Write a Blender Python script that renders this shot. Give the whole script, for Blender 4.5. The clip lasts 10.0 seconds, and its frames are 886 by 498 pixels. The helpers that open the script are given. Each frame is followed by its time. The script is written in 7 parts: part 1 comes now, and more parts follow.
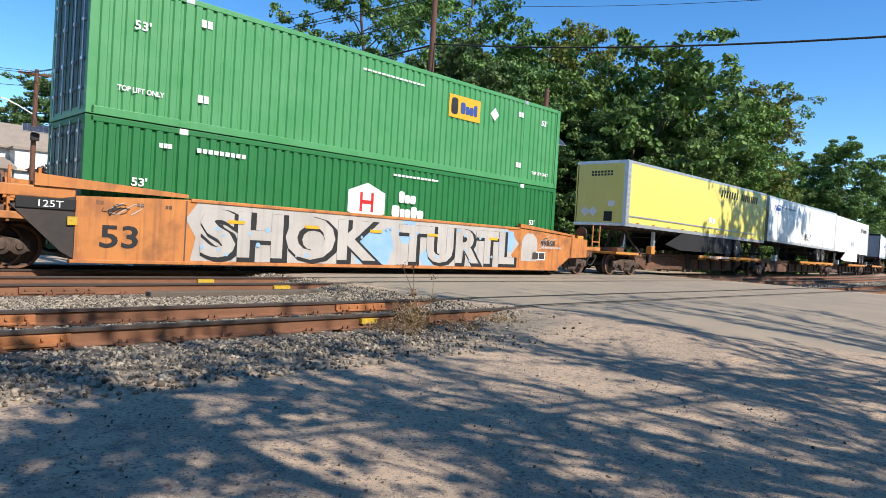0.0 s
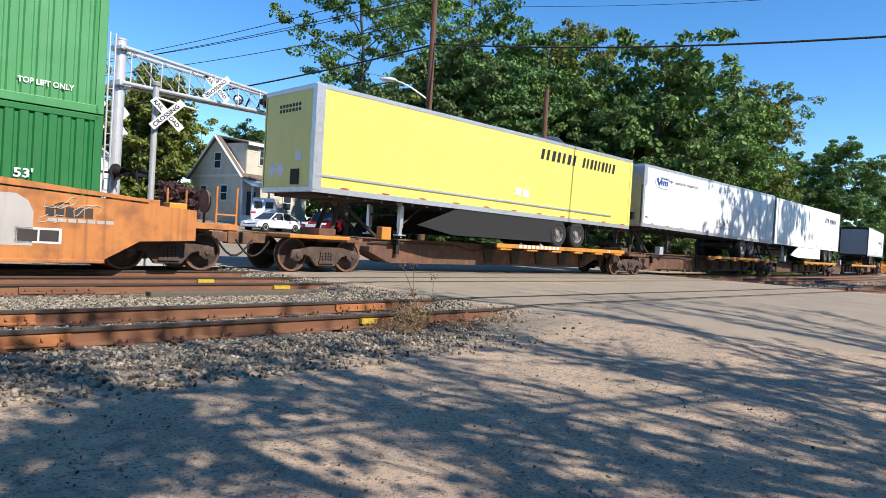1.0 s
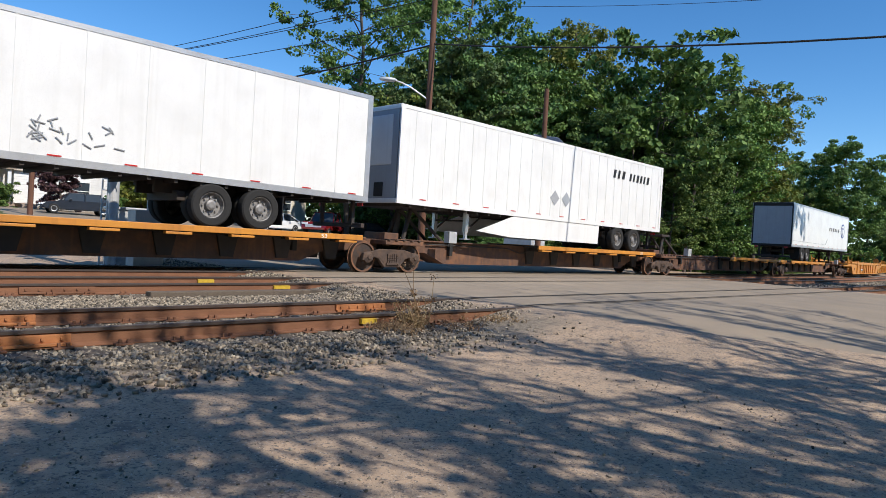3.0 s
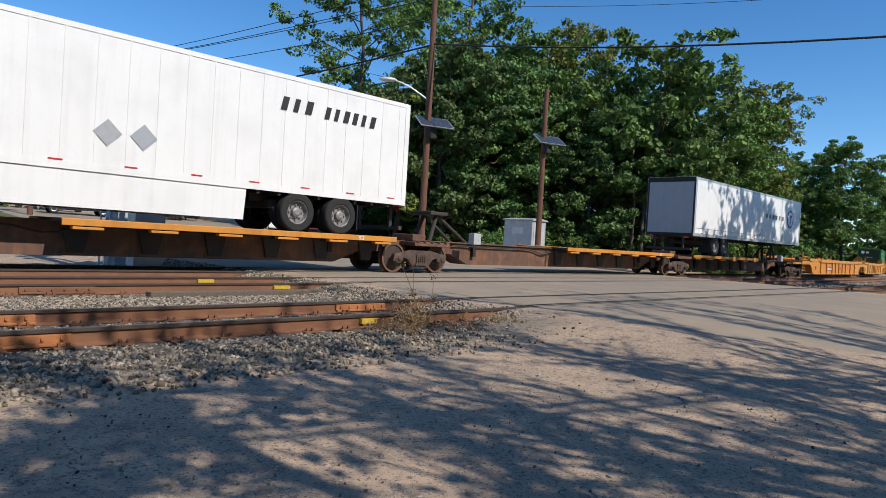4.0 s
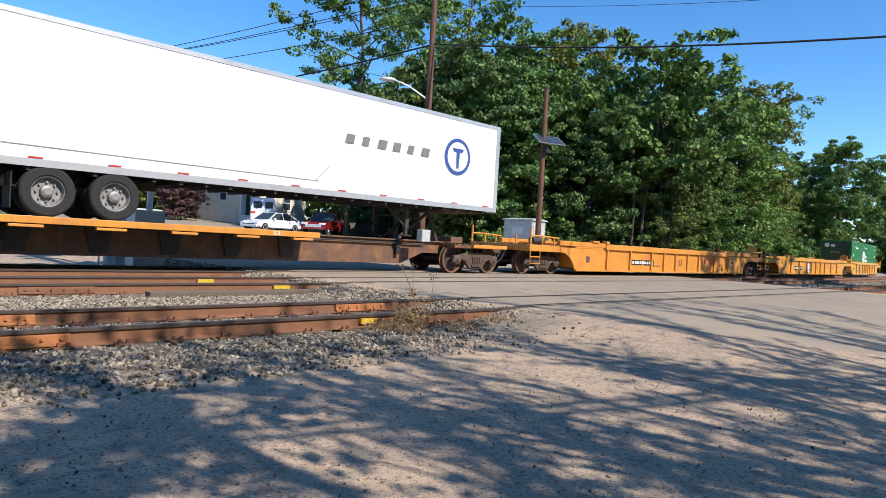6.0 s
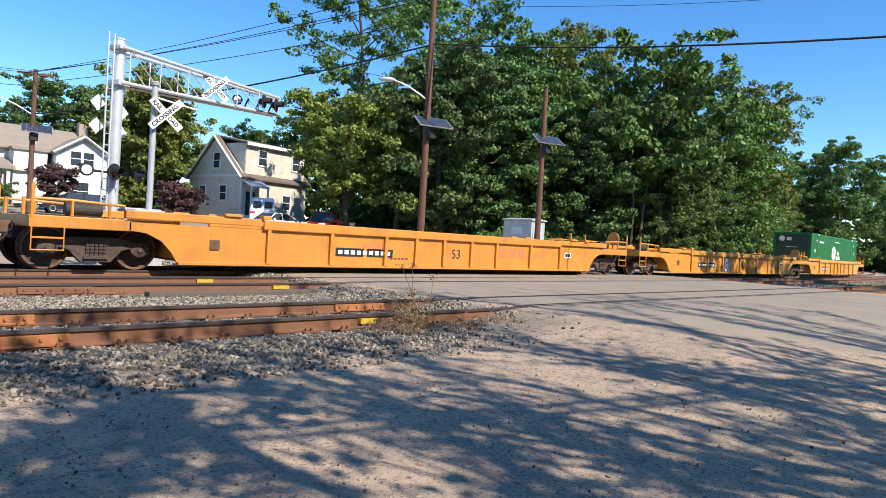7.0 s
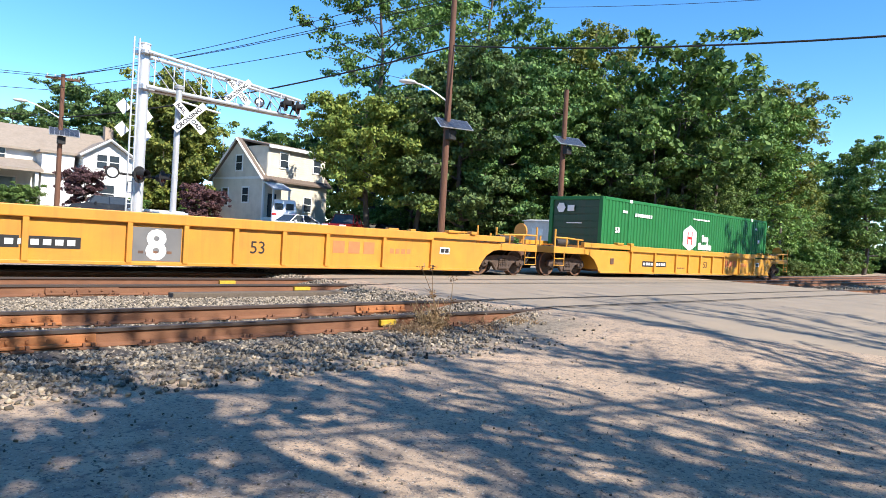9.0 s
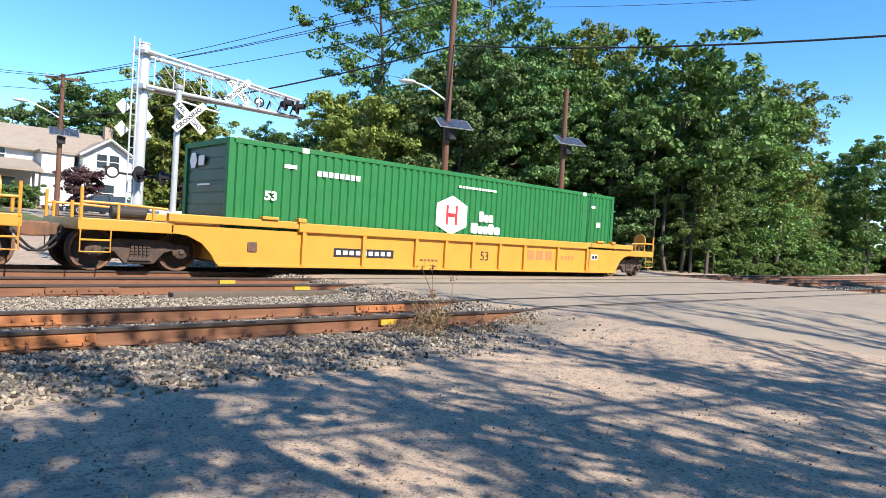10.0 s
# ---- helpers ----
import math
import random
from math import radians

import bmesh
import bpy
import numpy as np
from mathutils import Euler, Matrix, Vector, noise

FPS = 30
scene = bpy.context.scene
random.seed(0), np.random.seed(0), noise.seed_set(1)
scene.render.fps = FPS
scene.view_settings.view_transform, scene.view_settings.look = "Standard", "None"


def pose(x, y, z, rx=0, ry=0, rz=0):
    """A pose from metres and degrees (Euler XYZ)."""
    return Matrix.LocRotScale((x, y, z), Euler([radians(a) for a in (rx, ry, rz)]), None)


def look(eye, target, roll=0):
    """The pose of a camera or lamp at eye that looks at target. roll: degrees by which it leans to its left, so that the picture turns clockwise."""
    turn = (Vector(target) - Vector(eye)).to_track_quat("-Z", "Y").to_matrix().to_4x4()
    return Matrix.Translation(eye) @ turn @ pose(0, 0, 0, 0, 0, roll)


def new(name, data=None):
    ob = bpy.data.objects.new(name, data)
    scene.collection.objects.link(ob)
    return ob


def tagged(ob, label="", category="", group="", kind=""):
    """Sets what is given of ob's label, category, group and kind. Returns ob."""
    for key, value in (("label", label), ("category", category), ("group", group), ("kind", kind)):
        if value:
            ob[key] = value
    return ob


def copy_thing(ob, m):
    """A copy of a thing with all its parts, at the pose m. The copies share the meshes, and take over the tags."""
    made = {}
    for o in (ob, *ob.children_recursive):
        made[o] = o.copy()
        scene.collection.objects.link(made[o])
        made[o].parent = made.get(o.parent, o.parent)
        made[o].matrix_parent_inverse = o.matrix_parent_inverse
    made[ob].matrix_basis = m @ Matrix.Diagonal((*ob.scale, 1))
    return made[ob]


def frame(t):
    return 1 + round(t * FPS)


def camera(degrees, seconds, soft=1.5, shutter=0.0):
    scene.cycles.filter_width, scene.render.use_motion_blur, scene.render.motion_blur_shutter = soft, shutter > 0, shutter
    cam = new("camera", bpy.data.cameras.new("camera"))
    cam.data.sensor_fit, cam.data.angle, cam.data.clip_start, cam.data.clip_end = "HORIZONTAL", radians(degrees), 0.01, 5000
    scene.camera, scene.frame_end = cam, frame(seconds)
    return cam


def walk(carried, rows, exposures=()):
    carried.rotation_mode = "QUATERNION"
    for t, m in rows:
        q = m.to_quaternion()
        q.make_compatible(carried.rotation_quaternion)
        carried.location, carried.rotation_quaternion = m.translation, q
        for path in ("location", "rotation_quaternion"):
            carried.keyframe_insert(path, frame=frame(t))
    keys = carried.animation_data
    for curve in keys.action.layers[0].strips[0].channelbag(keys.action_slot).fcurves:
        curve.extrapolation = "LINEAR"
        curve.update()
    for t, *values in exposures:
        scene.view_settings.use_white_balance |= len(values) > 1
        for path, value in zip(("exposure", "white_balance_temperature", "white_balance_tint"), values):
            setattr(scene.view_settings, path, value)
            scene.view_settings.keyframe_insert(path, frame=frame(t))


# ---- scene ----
SECONDS = 10.0
cam = camera(67.48, SECONDS, soft=0.8)

# ---------------------------------------------------------------- camera
EYE = Vector((0.0, -14.715, 1.064))


def gaze(yaw, pitch, roll=3.37):
    a, b = radians(yaw), radians(pitch)
    return look(EYE, EYE + Vector((math.sin(a) * math.cos(b), math.cos(a) * math.cos(b), math.sin(b))), roll)


STILL = gaze(44.79, -0.76)
walk(cam, [(0.0, STILL), (2.7, STILL), (4.0, STILL), (4.3, gaze(44.69, -0.70)), (4.5, gaze(44.65, -0.67)), (5.0, gaze(44.65, -0.67)),
           (5.3, gaze(44.70, -0.74)), (5.6, gaze(44.76, -0.76)), (6.8, gaze(44.87, -0.76)), (7.2, gaze(44.85, -0.76)),
           (7.5, STILL), (8.65, STILL), (8.7, STILL), (8.77, gaze(44.05, -0.74)), (8.9, gaze(43.15, -0.74)), (9.0, gaze(43.12, -0.72)),
           (9.2, gaze(43.09, -0.70)), (9.6, gaze(43.09, -0.71)), (10.0, gaze(43.13, -0.74))],
     exposures=((0.0, 0.42), (1.0, 0.45), (2.5, 0.13), (4.0, -0.03), (4.5, 0.08), (5.5, 0.40), (7.0, 0.54), (8.0, 0.80), (10.0, 0.86)))

# ---------------------------------------------------------------- light
SUN_EL, SUN_TO = 43.0, (0.12, -0.993)          # height in degrees, and the way on the plan towards the sun
world = bpy.data.worlds.new("world")
scene.world = world
world.use_nodes = True
wn, wl = world.node_tree.nodes, world.node_tree.links
sky = wn.new("ShaderNodeTexSky")
sky.sky_type, sky.sun_disc = "NISHITA", False
sky.sun_elevation = radians(SUN_EL)
sky.sun_rotation = math.atan2(SUN_TO[0], SUN_TO[1])
sky.air_density, sky.dust_density, sky.ozone_density, sky.altitude = 0.84, 0.0, 3.4, 100
deep = wn.new("ShaderNodeHueSaturation")
deep.inputs["Saturation"].default_value = 1.25
deep.inputs["Value"].default_value = 1.17
wl.new(sky.outputs[0], deep.inputs["Color"])
wl.new(deep.outputs[0], wn["Background"].inputs[0])
wn["Background"].inputs[1].default_value = 0.14
sun = new("sun", bpy.data.lights.new("sun", "SUN"))
sun.data.energy, sun.data.angle, sun.data.color = 5.0, radians(0.53), (1.0, 0.93, 0.835)
sun.matrix_basis = look((0, 0, 40), Vector((0, 0, 40)) - Vector((SUN_TO[0], SUN_TO[1], math.tan(radians(SUN_EL)))))

# ---------------------------------------------------------------- materials


def material(name, a, b=None, rough=0.6, metal=0.0, grain=8.0, fine=90.0, bump=0.15, dirt=None, dirt_scale=1.2, dirt_amount=0.0,
             streak=0.0, spread=0.5, distance=0.01, random_shift=0.0, rough_var=0.12, stretch=(1, 1, 1), coat=0.0):
    """Two tones mixed by coarse and fine grain, with patches of dirt, streaks down the faces and fine relief."""
    m = bpy.data.materials.new(name)
    m.use_nodes = True
    n, l = m.node_tree.nodes, m.node_tree.links
    bsdf = n["Principled BSDF"]
    b = b or tuple(c * 0.8 for c in a)
    co = n.new("ShaderNodeTexCoord")
    mp = n.new("ShaderNodeMapping")
    mp.inputs["Scale"].default_value = stretch
    l.new(co.outputs["Object"], mp.inputs[0])

    def noise_at(scale, detail=4, vec=None):
        t = n.new("ShaderNodeTexNoise")
        t.inputs["Scale"].default_value, t.inputs["Detail"].default_value = scale, detail
        l.new(vec or mp.outputs[0], t.inputs["Vector"])
        return t.outputs[0]

    def ramp(src, lo, hi):
        r = n.new("ShaderNodeMapRange")
        r.inputs[1].default_value, r.inputs[2].default_value = lo, hi
        l.new(src, r.inputs[0])
        return r.outputs[0]

    def mix(fac, x, y):
        q = n.new("ShaderNodeMix")
        q.data_type = "RGBA"
        l.new(fac, q.inputs[0])
        for i, v in ((6, x), (7, y)):
            if isinstance(v, tuple):
                q.inputs[i].default_value = (*v, 1)
            else:
                l.new(v, q.inputs[i])
        return q.outputs[2]

    coarse, fines = noise_at(grain), noise_at(fine, 3)
    col = mix(ramp(coarse, 0.5 - spread / 2, 0.5 + spread / 2), a, b)
    speck = tuple(c * 0.72 for c in b)
    col = mix(ramp(fines, 0.55, 0.85), col, speck)
    if dirt_amount:
        d = noise_at(dirt_scale, 6)
        f = n.new("ShaderNodeMath")
        f.operation = "MULTIPLY"
        f.inputs[1].default_value = dirt_amount
        l.new(ramp(d, 0.48, 0.72), f.inputs[0])
        col = mix(f.outputs[0], col, dirt or (0.08, 0.06, 0.045))
    if streak:
        ms = n.new("ShaderNodeMapping")
        ms.inputs["Scale"].default_value = (9, 9, 0.35)
        l.new(co.outputs["Object"], ms.inputs[0])
        f = n.new("ShaderNodeMath")
        f.operation = "MULTIPLY"
        f.inputs[1].default_value = streak
        l.new(ramp(noise_at(1.0, 5, ms.outputs[0]), 0.52, 0.75), f.inputs[0])
        col = mix(f.outputs[0], col, dirt or (0.08, 0.06, 0.045))
    if random_shift:
        oi = n.new("ShaderNodeObjectInfo")
        hs = n.new("ShaderNodeHueSaturation")
        r = n.new("ShaderNodeMapRange")
        r.inputs[3].default_value, r.inputs[4].default_value = 1 - random_shift, 1 + random_shift
        l.new(oi.outputs["Random"], r.inputs[0])
        l.new(r.outputs[0], hs.inputs["Value"])
        l.new(col, hs.inputs["Color"])
        col = hs.outputs[0]
    l.new(col, bsdf.inputs["Base Color"])
    rr = n.new("ShaderNodeMapRange")
    rr.inputs[3].default_value, rr.inputs[4].default_value = max(rough - rough_var, 0.02), min(rough + rough_var, 1)
    l.new(coarse, rr.inputs[0])
    l.new(rr.outputs[0], bsdf.inputs["Roughness"])
    bsdf.inputs["Metallic"].default_value = metal
    bsdf.inputs["Coat Weight"].default_value = coat
    if bump:
        bp = n.new("ShaderNodeBump")
        bp.inputs["Strength"].default_value, bp.inputs["Distance"].default_value = bump, distance
        l.new(fines, bp.inputs["Height"])
        l.new(bp.outputs[0], bsdf.inputs["Normal"])
    return m


GREEN = material("green_paint", (0.006, 0.140, 0.030), (0.009, 0.168, 0.038), 0.62, grain=2.5, bump=0.05, dirt=(0.03, 0.11, 0.045), dirt_amount=0.2, streak=0.3)
GREEN_PALE = material("faded_green_paint", (0.050, 0.255, 0.078), (0.075, 0.30, 0.108), 0.5, grain=1.4, bump=0.05, dirt=(0.10, 0.30, 0.13), dirt_amount=0.5, streak=0.5)
# container ends: their shade is put into a darker green, with grime on top
GREEN_END_SHADED = material("green_end_paint_with_shade", (0.006, 0.045, 0.018), (0.010, 0.055, 0.022), 0.5, grain=3, bump=0.08, dirt=(0.05, 0.045, 0.03), dirt_amount=0.4, streak=0.4)
YELLOW_TRAILER = material("yellow_trailer_paint", (0.76, 0.65, 0.13), (0.79, 0.69, 0.16), 0.35, grain=1.5, bump=0.03, dirt=(0.55, 0.47, 0.10), dirt_amount=0.15, streak=0.2)
YELLOW_CAR = material("yellow_car_paint", (0.62, 0.285, 0.035), (0.55, 0.24, 0.035), 0.5, grain=2.0, bump=0.08, dirt=(0.34, 0.14, 0.03), dirt_amount=0.3, streak=0.35)
YELLOW_BRIGHT = material("bright_yellow_car_paint", (0.62, 0.30, 0.04), (0.56, 0.26, 0.035), 0.45, grain=2.0, bump=0.06, dirt=(0.42, 0.20, 0.03), dirt_amount=0.2, streak=0.25)
YELLOW_AMBER = material("amber_car_paint", (0.62, 0.265, 0.035), (0.54, 0.21, 0.035), 0.5, grain=2.0, bump=0.08, dirt=(0.30, 0.12, 0.03), dirt_amount=0.35, streak=0.4)
ORANGE = material("faded_orange_paint", (0.56, 0.22, 0.055), (0.48, 0.17, 0.045), 0.6, grain=2.2, bump=0.12, dirt=(0.20, 0.08, 0.035), dirt_amount=0.65, dirt_scale=3.0, streak=0.65)
WHITE_PANEL = material("white_trailer_panel", (0.80, 0.80, 0.78), (0.76, 0.76, 0.75), 0.35, grain=1.2, bump=0.03, dirt=(0.55, 0.54, 0.50), dirt_amount=0.22, streak=0.22)
WHITE_PAINT = material("white_lettering", (0.82, 0.82, 0.80), (0.76, 0.76, 0.74), 0.5, bump=0.03)
ALUMINIUM = material("brushed_aluminium", (0.62, 0.63, 0.64), (0.52, 0.53, 0.54), 0.38, 0.6, grain=6, bump=0.08, dirt=(0.30, 0.29, 0.27), dirt_amount=0.3)
GREY_PAINT = material("grey_galvanised_paint", (0.52, 0.53, 0.53), (0.42, 0.43, 0.44), 0.5, 0.2, grain=5, bump=0.06, dirt=(0.30, 0.29, 0.26), dirt_amount=0.25)
# shade on white trailers' ends put into the colour; one placard shares it
DARK_SHADE_DOOR = material("grey_blue_shaded_panel", (0.36, 0.38, 0.41), (0.32, 0.34, 0.37), 0.45, grain=2, bump=0.04, streak=0.25, dirt=(0.2, 0.2, 0.2))
BLACK = material("black_paint", (0.011, 0.011, 0.012), (0.02, 0.019, 0.018), 0.75, grain=5, bump=0.1)
BLACK_MARK = material("black_lettering", (0.012, 0.012, 0.014), (0.02, 0.02, 0.02), 0.6, bump=0.02)
UNDER = material("dark_underframe_steel", (0.028, 0.024, 0.022), (0.05, 0.04, 0.034), 0.75, grain=6, bump=0.2, dirt=(0.10, 0.06, 0.04), dirt_amount=0.4)
BROWN_STEEL = material("rusty_brown_steel", (0.085, 0.046, 0.032), (0.135, 0.07, 0.045), 0.7, grain=5, bump=0.25, dirt=(0.34, 0.14, 0.05), dirt_amount=0.5, dirt_scale=3, streak=0.3)
TRUCK_STEEL = material("dusty_cast_steel", (0.085, 0.056, 0.042), (0.052, 0.036, 0.03), 0.85, grain=9, bump=0.3, dirt=(0.17, 0.10, 0.06), dirt_amount=0.5, dirt_scale=4)
WHEEL_STEEL = material("wheel_steel", (0.06, 0.04, 0.032), (0.038, 0.028, 0.024), 0.7, 0.2, grain=10, bump=0.2, dirt=(0.20, 0.08, 0.03), dirt_amount=0.4, dirt_scale=5)
RUBBER = material("tyre_rubber", (0.014, 0.014, 0.014), (0.026, 0.025, 0.024), 0.9, grain=14, bump=0.2)
RUST = material("rusted_rail_steel", (0.25, 0.115, 0.058), (0.17, 0.075, 0.04), 0.8, 0.1, grain=7, fine=120, bump=0.3, dirt=(0.13, 0.06, 0.035), dirt_amount=0.5, dirt_scale=2.5, stretch=(0.4, 1, 1))
RAIL_TOP = material("worn_rail_head", (0.085, 0.066, 0.056), (0.060, 0.046, 0.040), 0.55, 0.3, grain=5, bump=0.08, dirt=(0.12, 0.06, 0.04), dirt_amount=0.4, stretch=(0.3, 1, 1))
RUST_BRIGHT = material("bright_rust_joint_bar", (0.42, 0.17, 0.06), (0.32, 0.12, 0.045), 0.85, grain=12, bump=0.3)
YELLOW_TAG = material("yellow_tag_paint", (0.60, 0.40, 0.035), (0.50, 0.32, 0.03), 0.55, grain=14, bump=0.1, dirt=(0.2, 0.12, 0.03), dirt_amount=0.4, dirt_scale=18)
TIE_WOOD = material("weathered_tie_wood", (0.10, 0.075, 0.055), (0.15, 0.12, 0.09), 0.9, grain=4, fine=60, bump=0.5, stretch=(6, 0.6, 6))
RIM_STEEL = material("dusty_grey_wheel_rim", (0.30, 0.29, 0.28), (0.20, 0.19, 0.18), 0.6, 0.3, grain=12, bump=0.15, dirt=(0.07, 0.06, 0.05), dirt_amount=0.5, dirt_scale=6)
RED_MARK = material("red_reflector", (0.55, 0.03, 0.03), (0.45, 0.03, 0.03), 0.3, bump=0.02)
BLUE_MARK = material("blue_lettering", (0.035, 0.08, 0.30), (0.03, 0.07, 0.24), 0.5, bump=0.02)
GREY_MARK = material("grey_faded_lettering", (0.30, 0.31, 0.33), (0.38, 0.39, 0.40), 0.6, bump=0.02)
BLUE_PATCH = material("pale_blue_spray_paint", (0.22, 0.40, 0.62), (0.30, 0.47, 0.66), 0.6, grain=3, bump=0.05)
SPRAY_GREY = material("silver_spray_paint", (0.50, 0.47, 0.43), (0.43, 0.40, 0.37), 0.55, grain=1.6, bump=0.06, dirt=(0.30, 0.26, 0.22), dirt_amount=0.35, streak=0.4)
DARK_SPRAY = material("dark_grey_spray_paint", (0.13, 0.13, 0.135), (0.18, 0.175, 0.17), 0.6, grain=3, bump=0.05)
AMBER = material("amber_paint", (0.72, 0.40, 0.02), (0.68, 0.36, 0.02), 0.5, bump=0.03)
PINK_MARK = material("red_lettering_on_yellow", (0.62, 0.16, 0.06), (0.58, 0.20, 0.07), 0.6, bump=0.03)
WOOD_POLE = material("brown_wooden_pole", (0.17, 0.075, 0.04), (0.11, 0.05, 0.03), 0.85, grain=5, fine=40, bump=0.5, stretch=(5, 5, 0.4), dirt=(0.06, 0.04, 0.03), dirt_amount=0.4)

# ---------------------------------------------------------------- building blocks


def part(name, bm, mat, parent=None, label="", smooth=False):
    """Links a bmesh as one mesh object under a thing or a part."""
    me = bpy.data.meshes.new(name)
    bm.normal_update()
    bm.to_mesh(me)
    bm.free()
    me.materials.append(mat)
    if smooth:
        me.polygons.foreach_set("use_smooth", [True] * len(me.polygons))
    ob = new(name, me)
    ob.parent = parent
    if label:
        ob["label"] = label
    return ob


def shared(name, me, m, parent=None):
    """One more object on a mesh that is there already."""
    ob = new(name, me)
    ob.parent = parent
    ob.matrix_basis = m
    return ob


def empty(name, label, category, group="", kind=""):
    ob = new(name)
    ob.empty_display_size = 0.2
    return tagged(ob, label, category, group, kind)


def box(bm, x0, x1, y0, y1, z0, z1, bevel=0.0):
    r = bmesh.ops.create_cube(bm, size=1, matrix=Matrix.LocRotScale(((x0 + x1) / 2, (y0 + y1) / 2, (z0 + z1) / 2), None, (abs(x1 - x0), abs(y1 - y0), abs(z1 - z0))))
    if bevel:
        es = list({e for v in r["verts"] for e in v.link_edges})
        bmesh.ops.bevel(bm, geom=es, offset=bevel, segments=2, profile=0.6, affect="EDGES")
    return bm


def slab(bm, outline, y0, y1):
    """A plate: an outline in x and z, from y0 to y1."""
    a = [bm.verts.new((x, y0, z)) for x, z in outline]
    b = [bm.verts.new((x, y1, z)) for x, z in outline]
    fs = [bm.faces.new(a), bm.faces.new(b[::-1])]
    for i in range(len(a)):
        j = (i + 1) % len(a)
        fs.append(bm.faces.new((a[j], a[i], b[i], b[j])))
    bmesh.ops.recalc_face_normals(bm, faces=fs)
    return bm


def rod(bm, p, q, r, r2=None, sides=10, caps=True):
    p, q = Vector(p), Vector(q)
    d = q - p
    m = Matrix.Translation((p + q) / 2) @ d.to_track_quat("Z", "Y").to_matrix().to_4x4()
    bmesh.ops.create_cone(bm, cap_ends=caps, segments=sides, radius1=r, radius2=r if r2 is None else r2, depth=d.length, matrix=m)
    return bm


def tube(bm, pts, r, sides=6):
    """One continuous tube along a line of points."""
    rings = []
    for i, q in enumerate(pts):
        q = Vector(q)
        d = Vector(pts[min(i + 1, len(pts) - 1)]) - Vector(pts[max(i - 1, 0)])
        turn = d.to_track_quat("Z", "Y").to_matrix()
        rings.append([bm.verts.new(q + turn @ Vector((r * math.cos(6.2832 * k / sides), r * math.sin(6.2832 * k / sides), 0))) for k in range(sides)])
    for u, v in zip(rings, rings[1:]):
        for k in range(sides):
            j = (k + 1) % sides
            bm.faces.new((u[k], u[j], v[j], v[k]))
    bm.faces.new(rings[0][::-1])
    bm.faces.new(rings[-1])
    return bm


def lathe(bm, profile, centre, axis="y", sides=28, ends=(True, True)):
    """Turns a profile of (along the axis, radius) round an axis through centre."""
    rings = []
    for a, r in profile:
        ring = []
        for i in range(sides):
            c, s = math.cos(2 * math.pi * i / sides) * r, math.sin(2 * math.pi * i / sides) * r
            v = {"y": (c, a, s), "z": (c, s, a), "x": (a, c, s)}[axis]
            ring.append(bm.verts.new(Vector(centre) + Vector(v)))
        rings.append(ring)
    fs = []
    for u, v in zip(rings, rings[1:]):
        for i in range(sides):
            j = (i + 1) % sides
            fs.append(bm.faces.new((u[i], u[j], v[j], v[i])))
    if ends[0]:
        fs.append(bm.faces.new(rings[0][::-1]))
    if ends[1]:
        fs.append(bm.faces.new(rings[-1]))
    bmesh.ops.recalc_face_normals(bm, faces=fs)
    return bm


def letters(name, text, size, m, mat, parent, depth=0.004, width=1.0, label="", bold=0.0):
    """Words in the built-in font as a mesh, standing on m's origin, reading along its x."""
    cu = bpy.data.curves.new(name, "FONT")
    cu.body, cu.size, cu.extrude, cu.offset, cu.resolution_u = text, size, depth, bold, 3
    tmp = new("tmp", cu)
    dg = bpy.context.evaluated_depsgraph_get()
    me = bpy.data.meshes.new_from_object(tmp.evaluated_get(dg))
    bpy.data.objects.remove(tmp)
    bpy.data.curves.remove(cu)
    me.name = name
    me.transform(m @ Matrix.Diagonal((width, 1, 1, 1)))
    me.materials.clear()
    me.materials.append(mat)
    ob = new(name, me)
    ob.parent = parent
    if label:
        ob["label"] = label
    return ob


def on_side(x, y, z):
    """A writing plane on a face that looks towards -y."""
    return pose(x, y, z, 90, 0, 0)


def on_left(x, y, z):
    """A writing plane on a face that looks towards -x."""
    return pose(x, y, z, 90, 0, -90)


# ---------------------------------------------------------------- the line of the track and the train's run
YC, BEND, RADIUS = 1.295, 30.0, 400.0


def on_track(s, off=0.0, z=0.0):
    """The place and heading at s metres along the line, off metres to its left."""
    if s <= BEND:
        return s, YC + off, 0.0
    a = (s - BEND) / RADIUS
    return BEND + (RADIUS - off) * math.sin(a), YC + RADIUS - (RADIUS - off) * math.cos(a), a


def gone(t):
    """How far the train has run since the start."""
    return 15.82 * t - 0.024 * t * t


RIDERS, AXLES = [], []


def ride(ob, s):
    RIDERS.append((ob, s))
    x, y, a = on_track(s)
    ob.matrix_basis = pose(x, y, 0, 0, 0, math.degrees(a))
    return ob


WHEEL_R = 0.457


def motions():
    steps = [i / 10 for i in range(101)]
    for ob, s in RIDERS:
        rows = []
        for t in steps:
            x, y, a = on_track(s - gone(t))
            rows.append((t, pose(x, y, 0, 0, 0, math.degrees(a))))
        walk(ob, rows)
    turns = [i / 30 for i in range(301)]
    for ob, x in AXLES:
        walk(ob, [(t, pose(x, 0, WHEEL_R, 0, -math.degrees(gone(t) / WHEEL_R), 0)) for t in turns])

# ---------------------------------------------------------------- ground


def smooth(x, lo, hi):
    t = min(max((x - lo) / (hi - lo), 0), 1)
    return t * t * (3 - 2 * t)


ROAD_W, ROAD_E = 8.9, 30.2


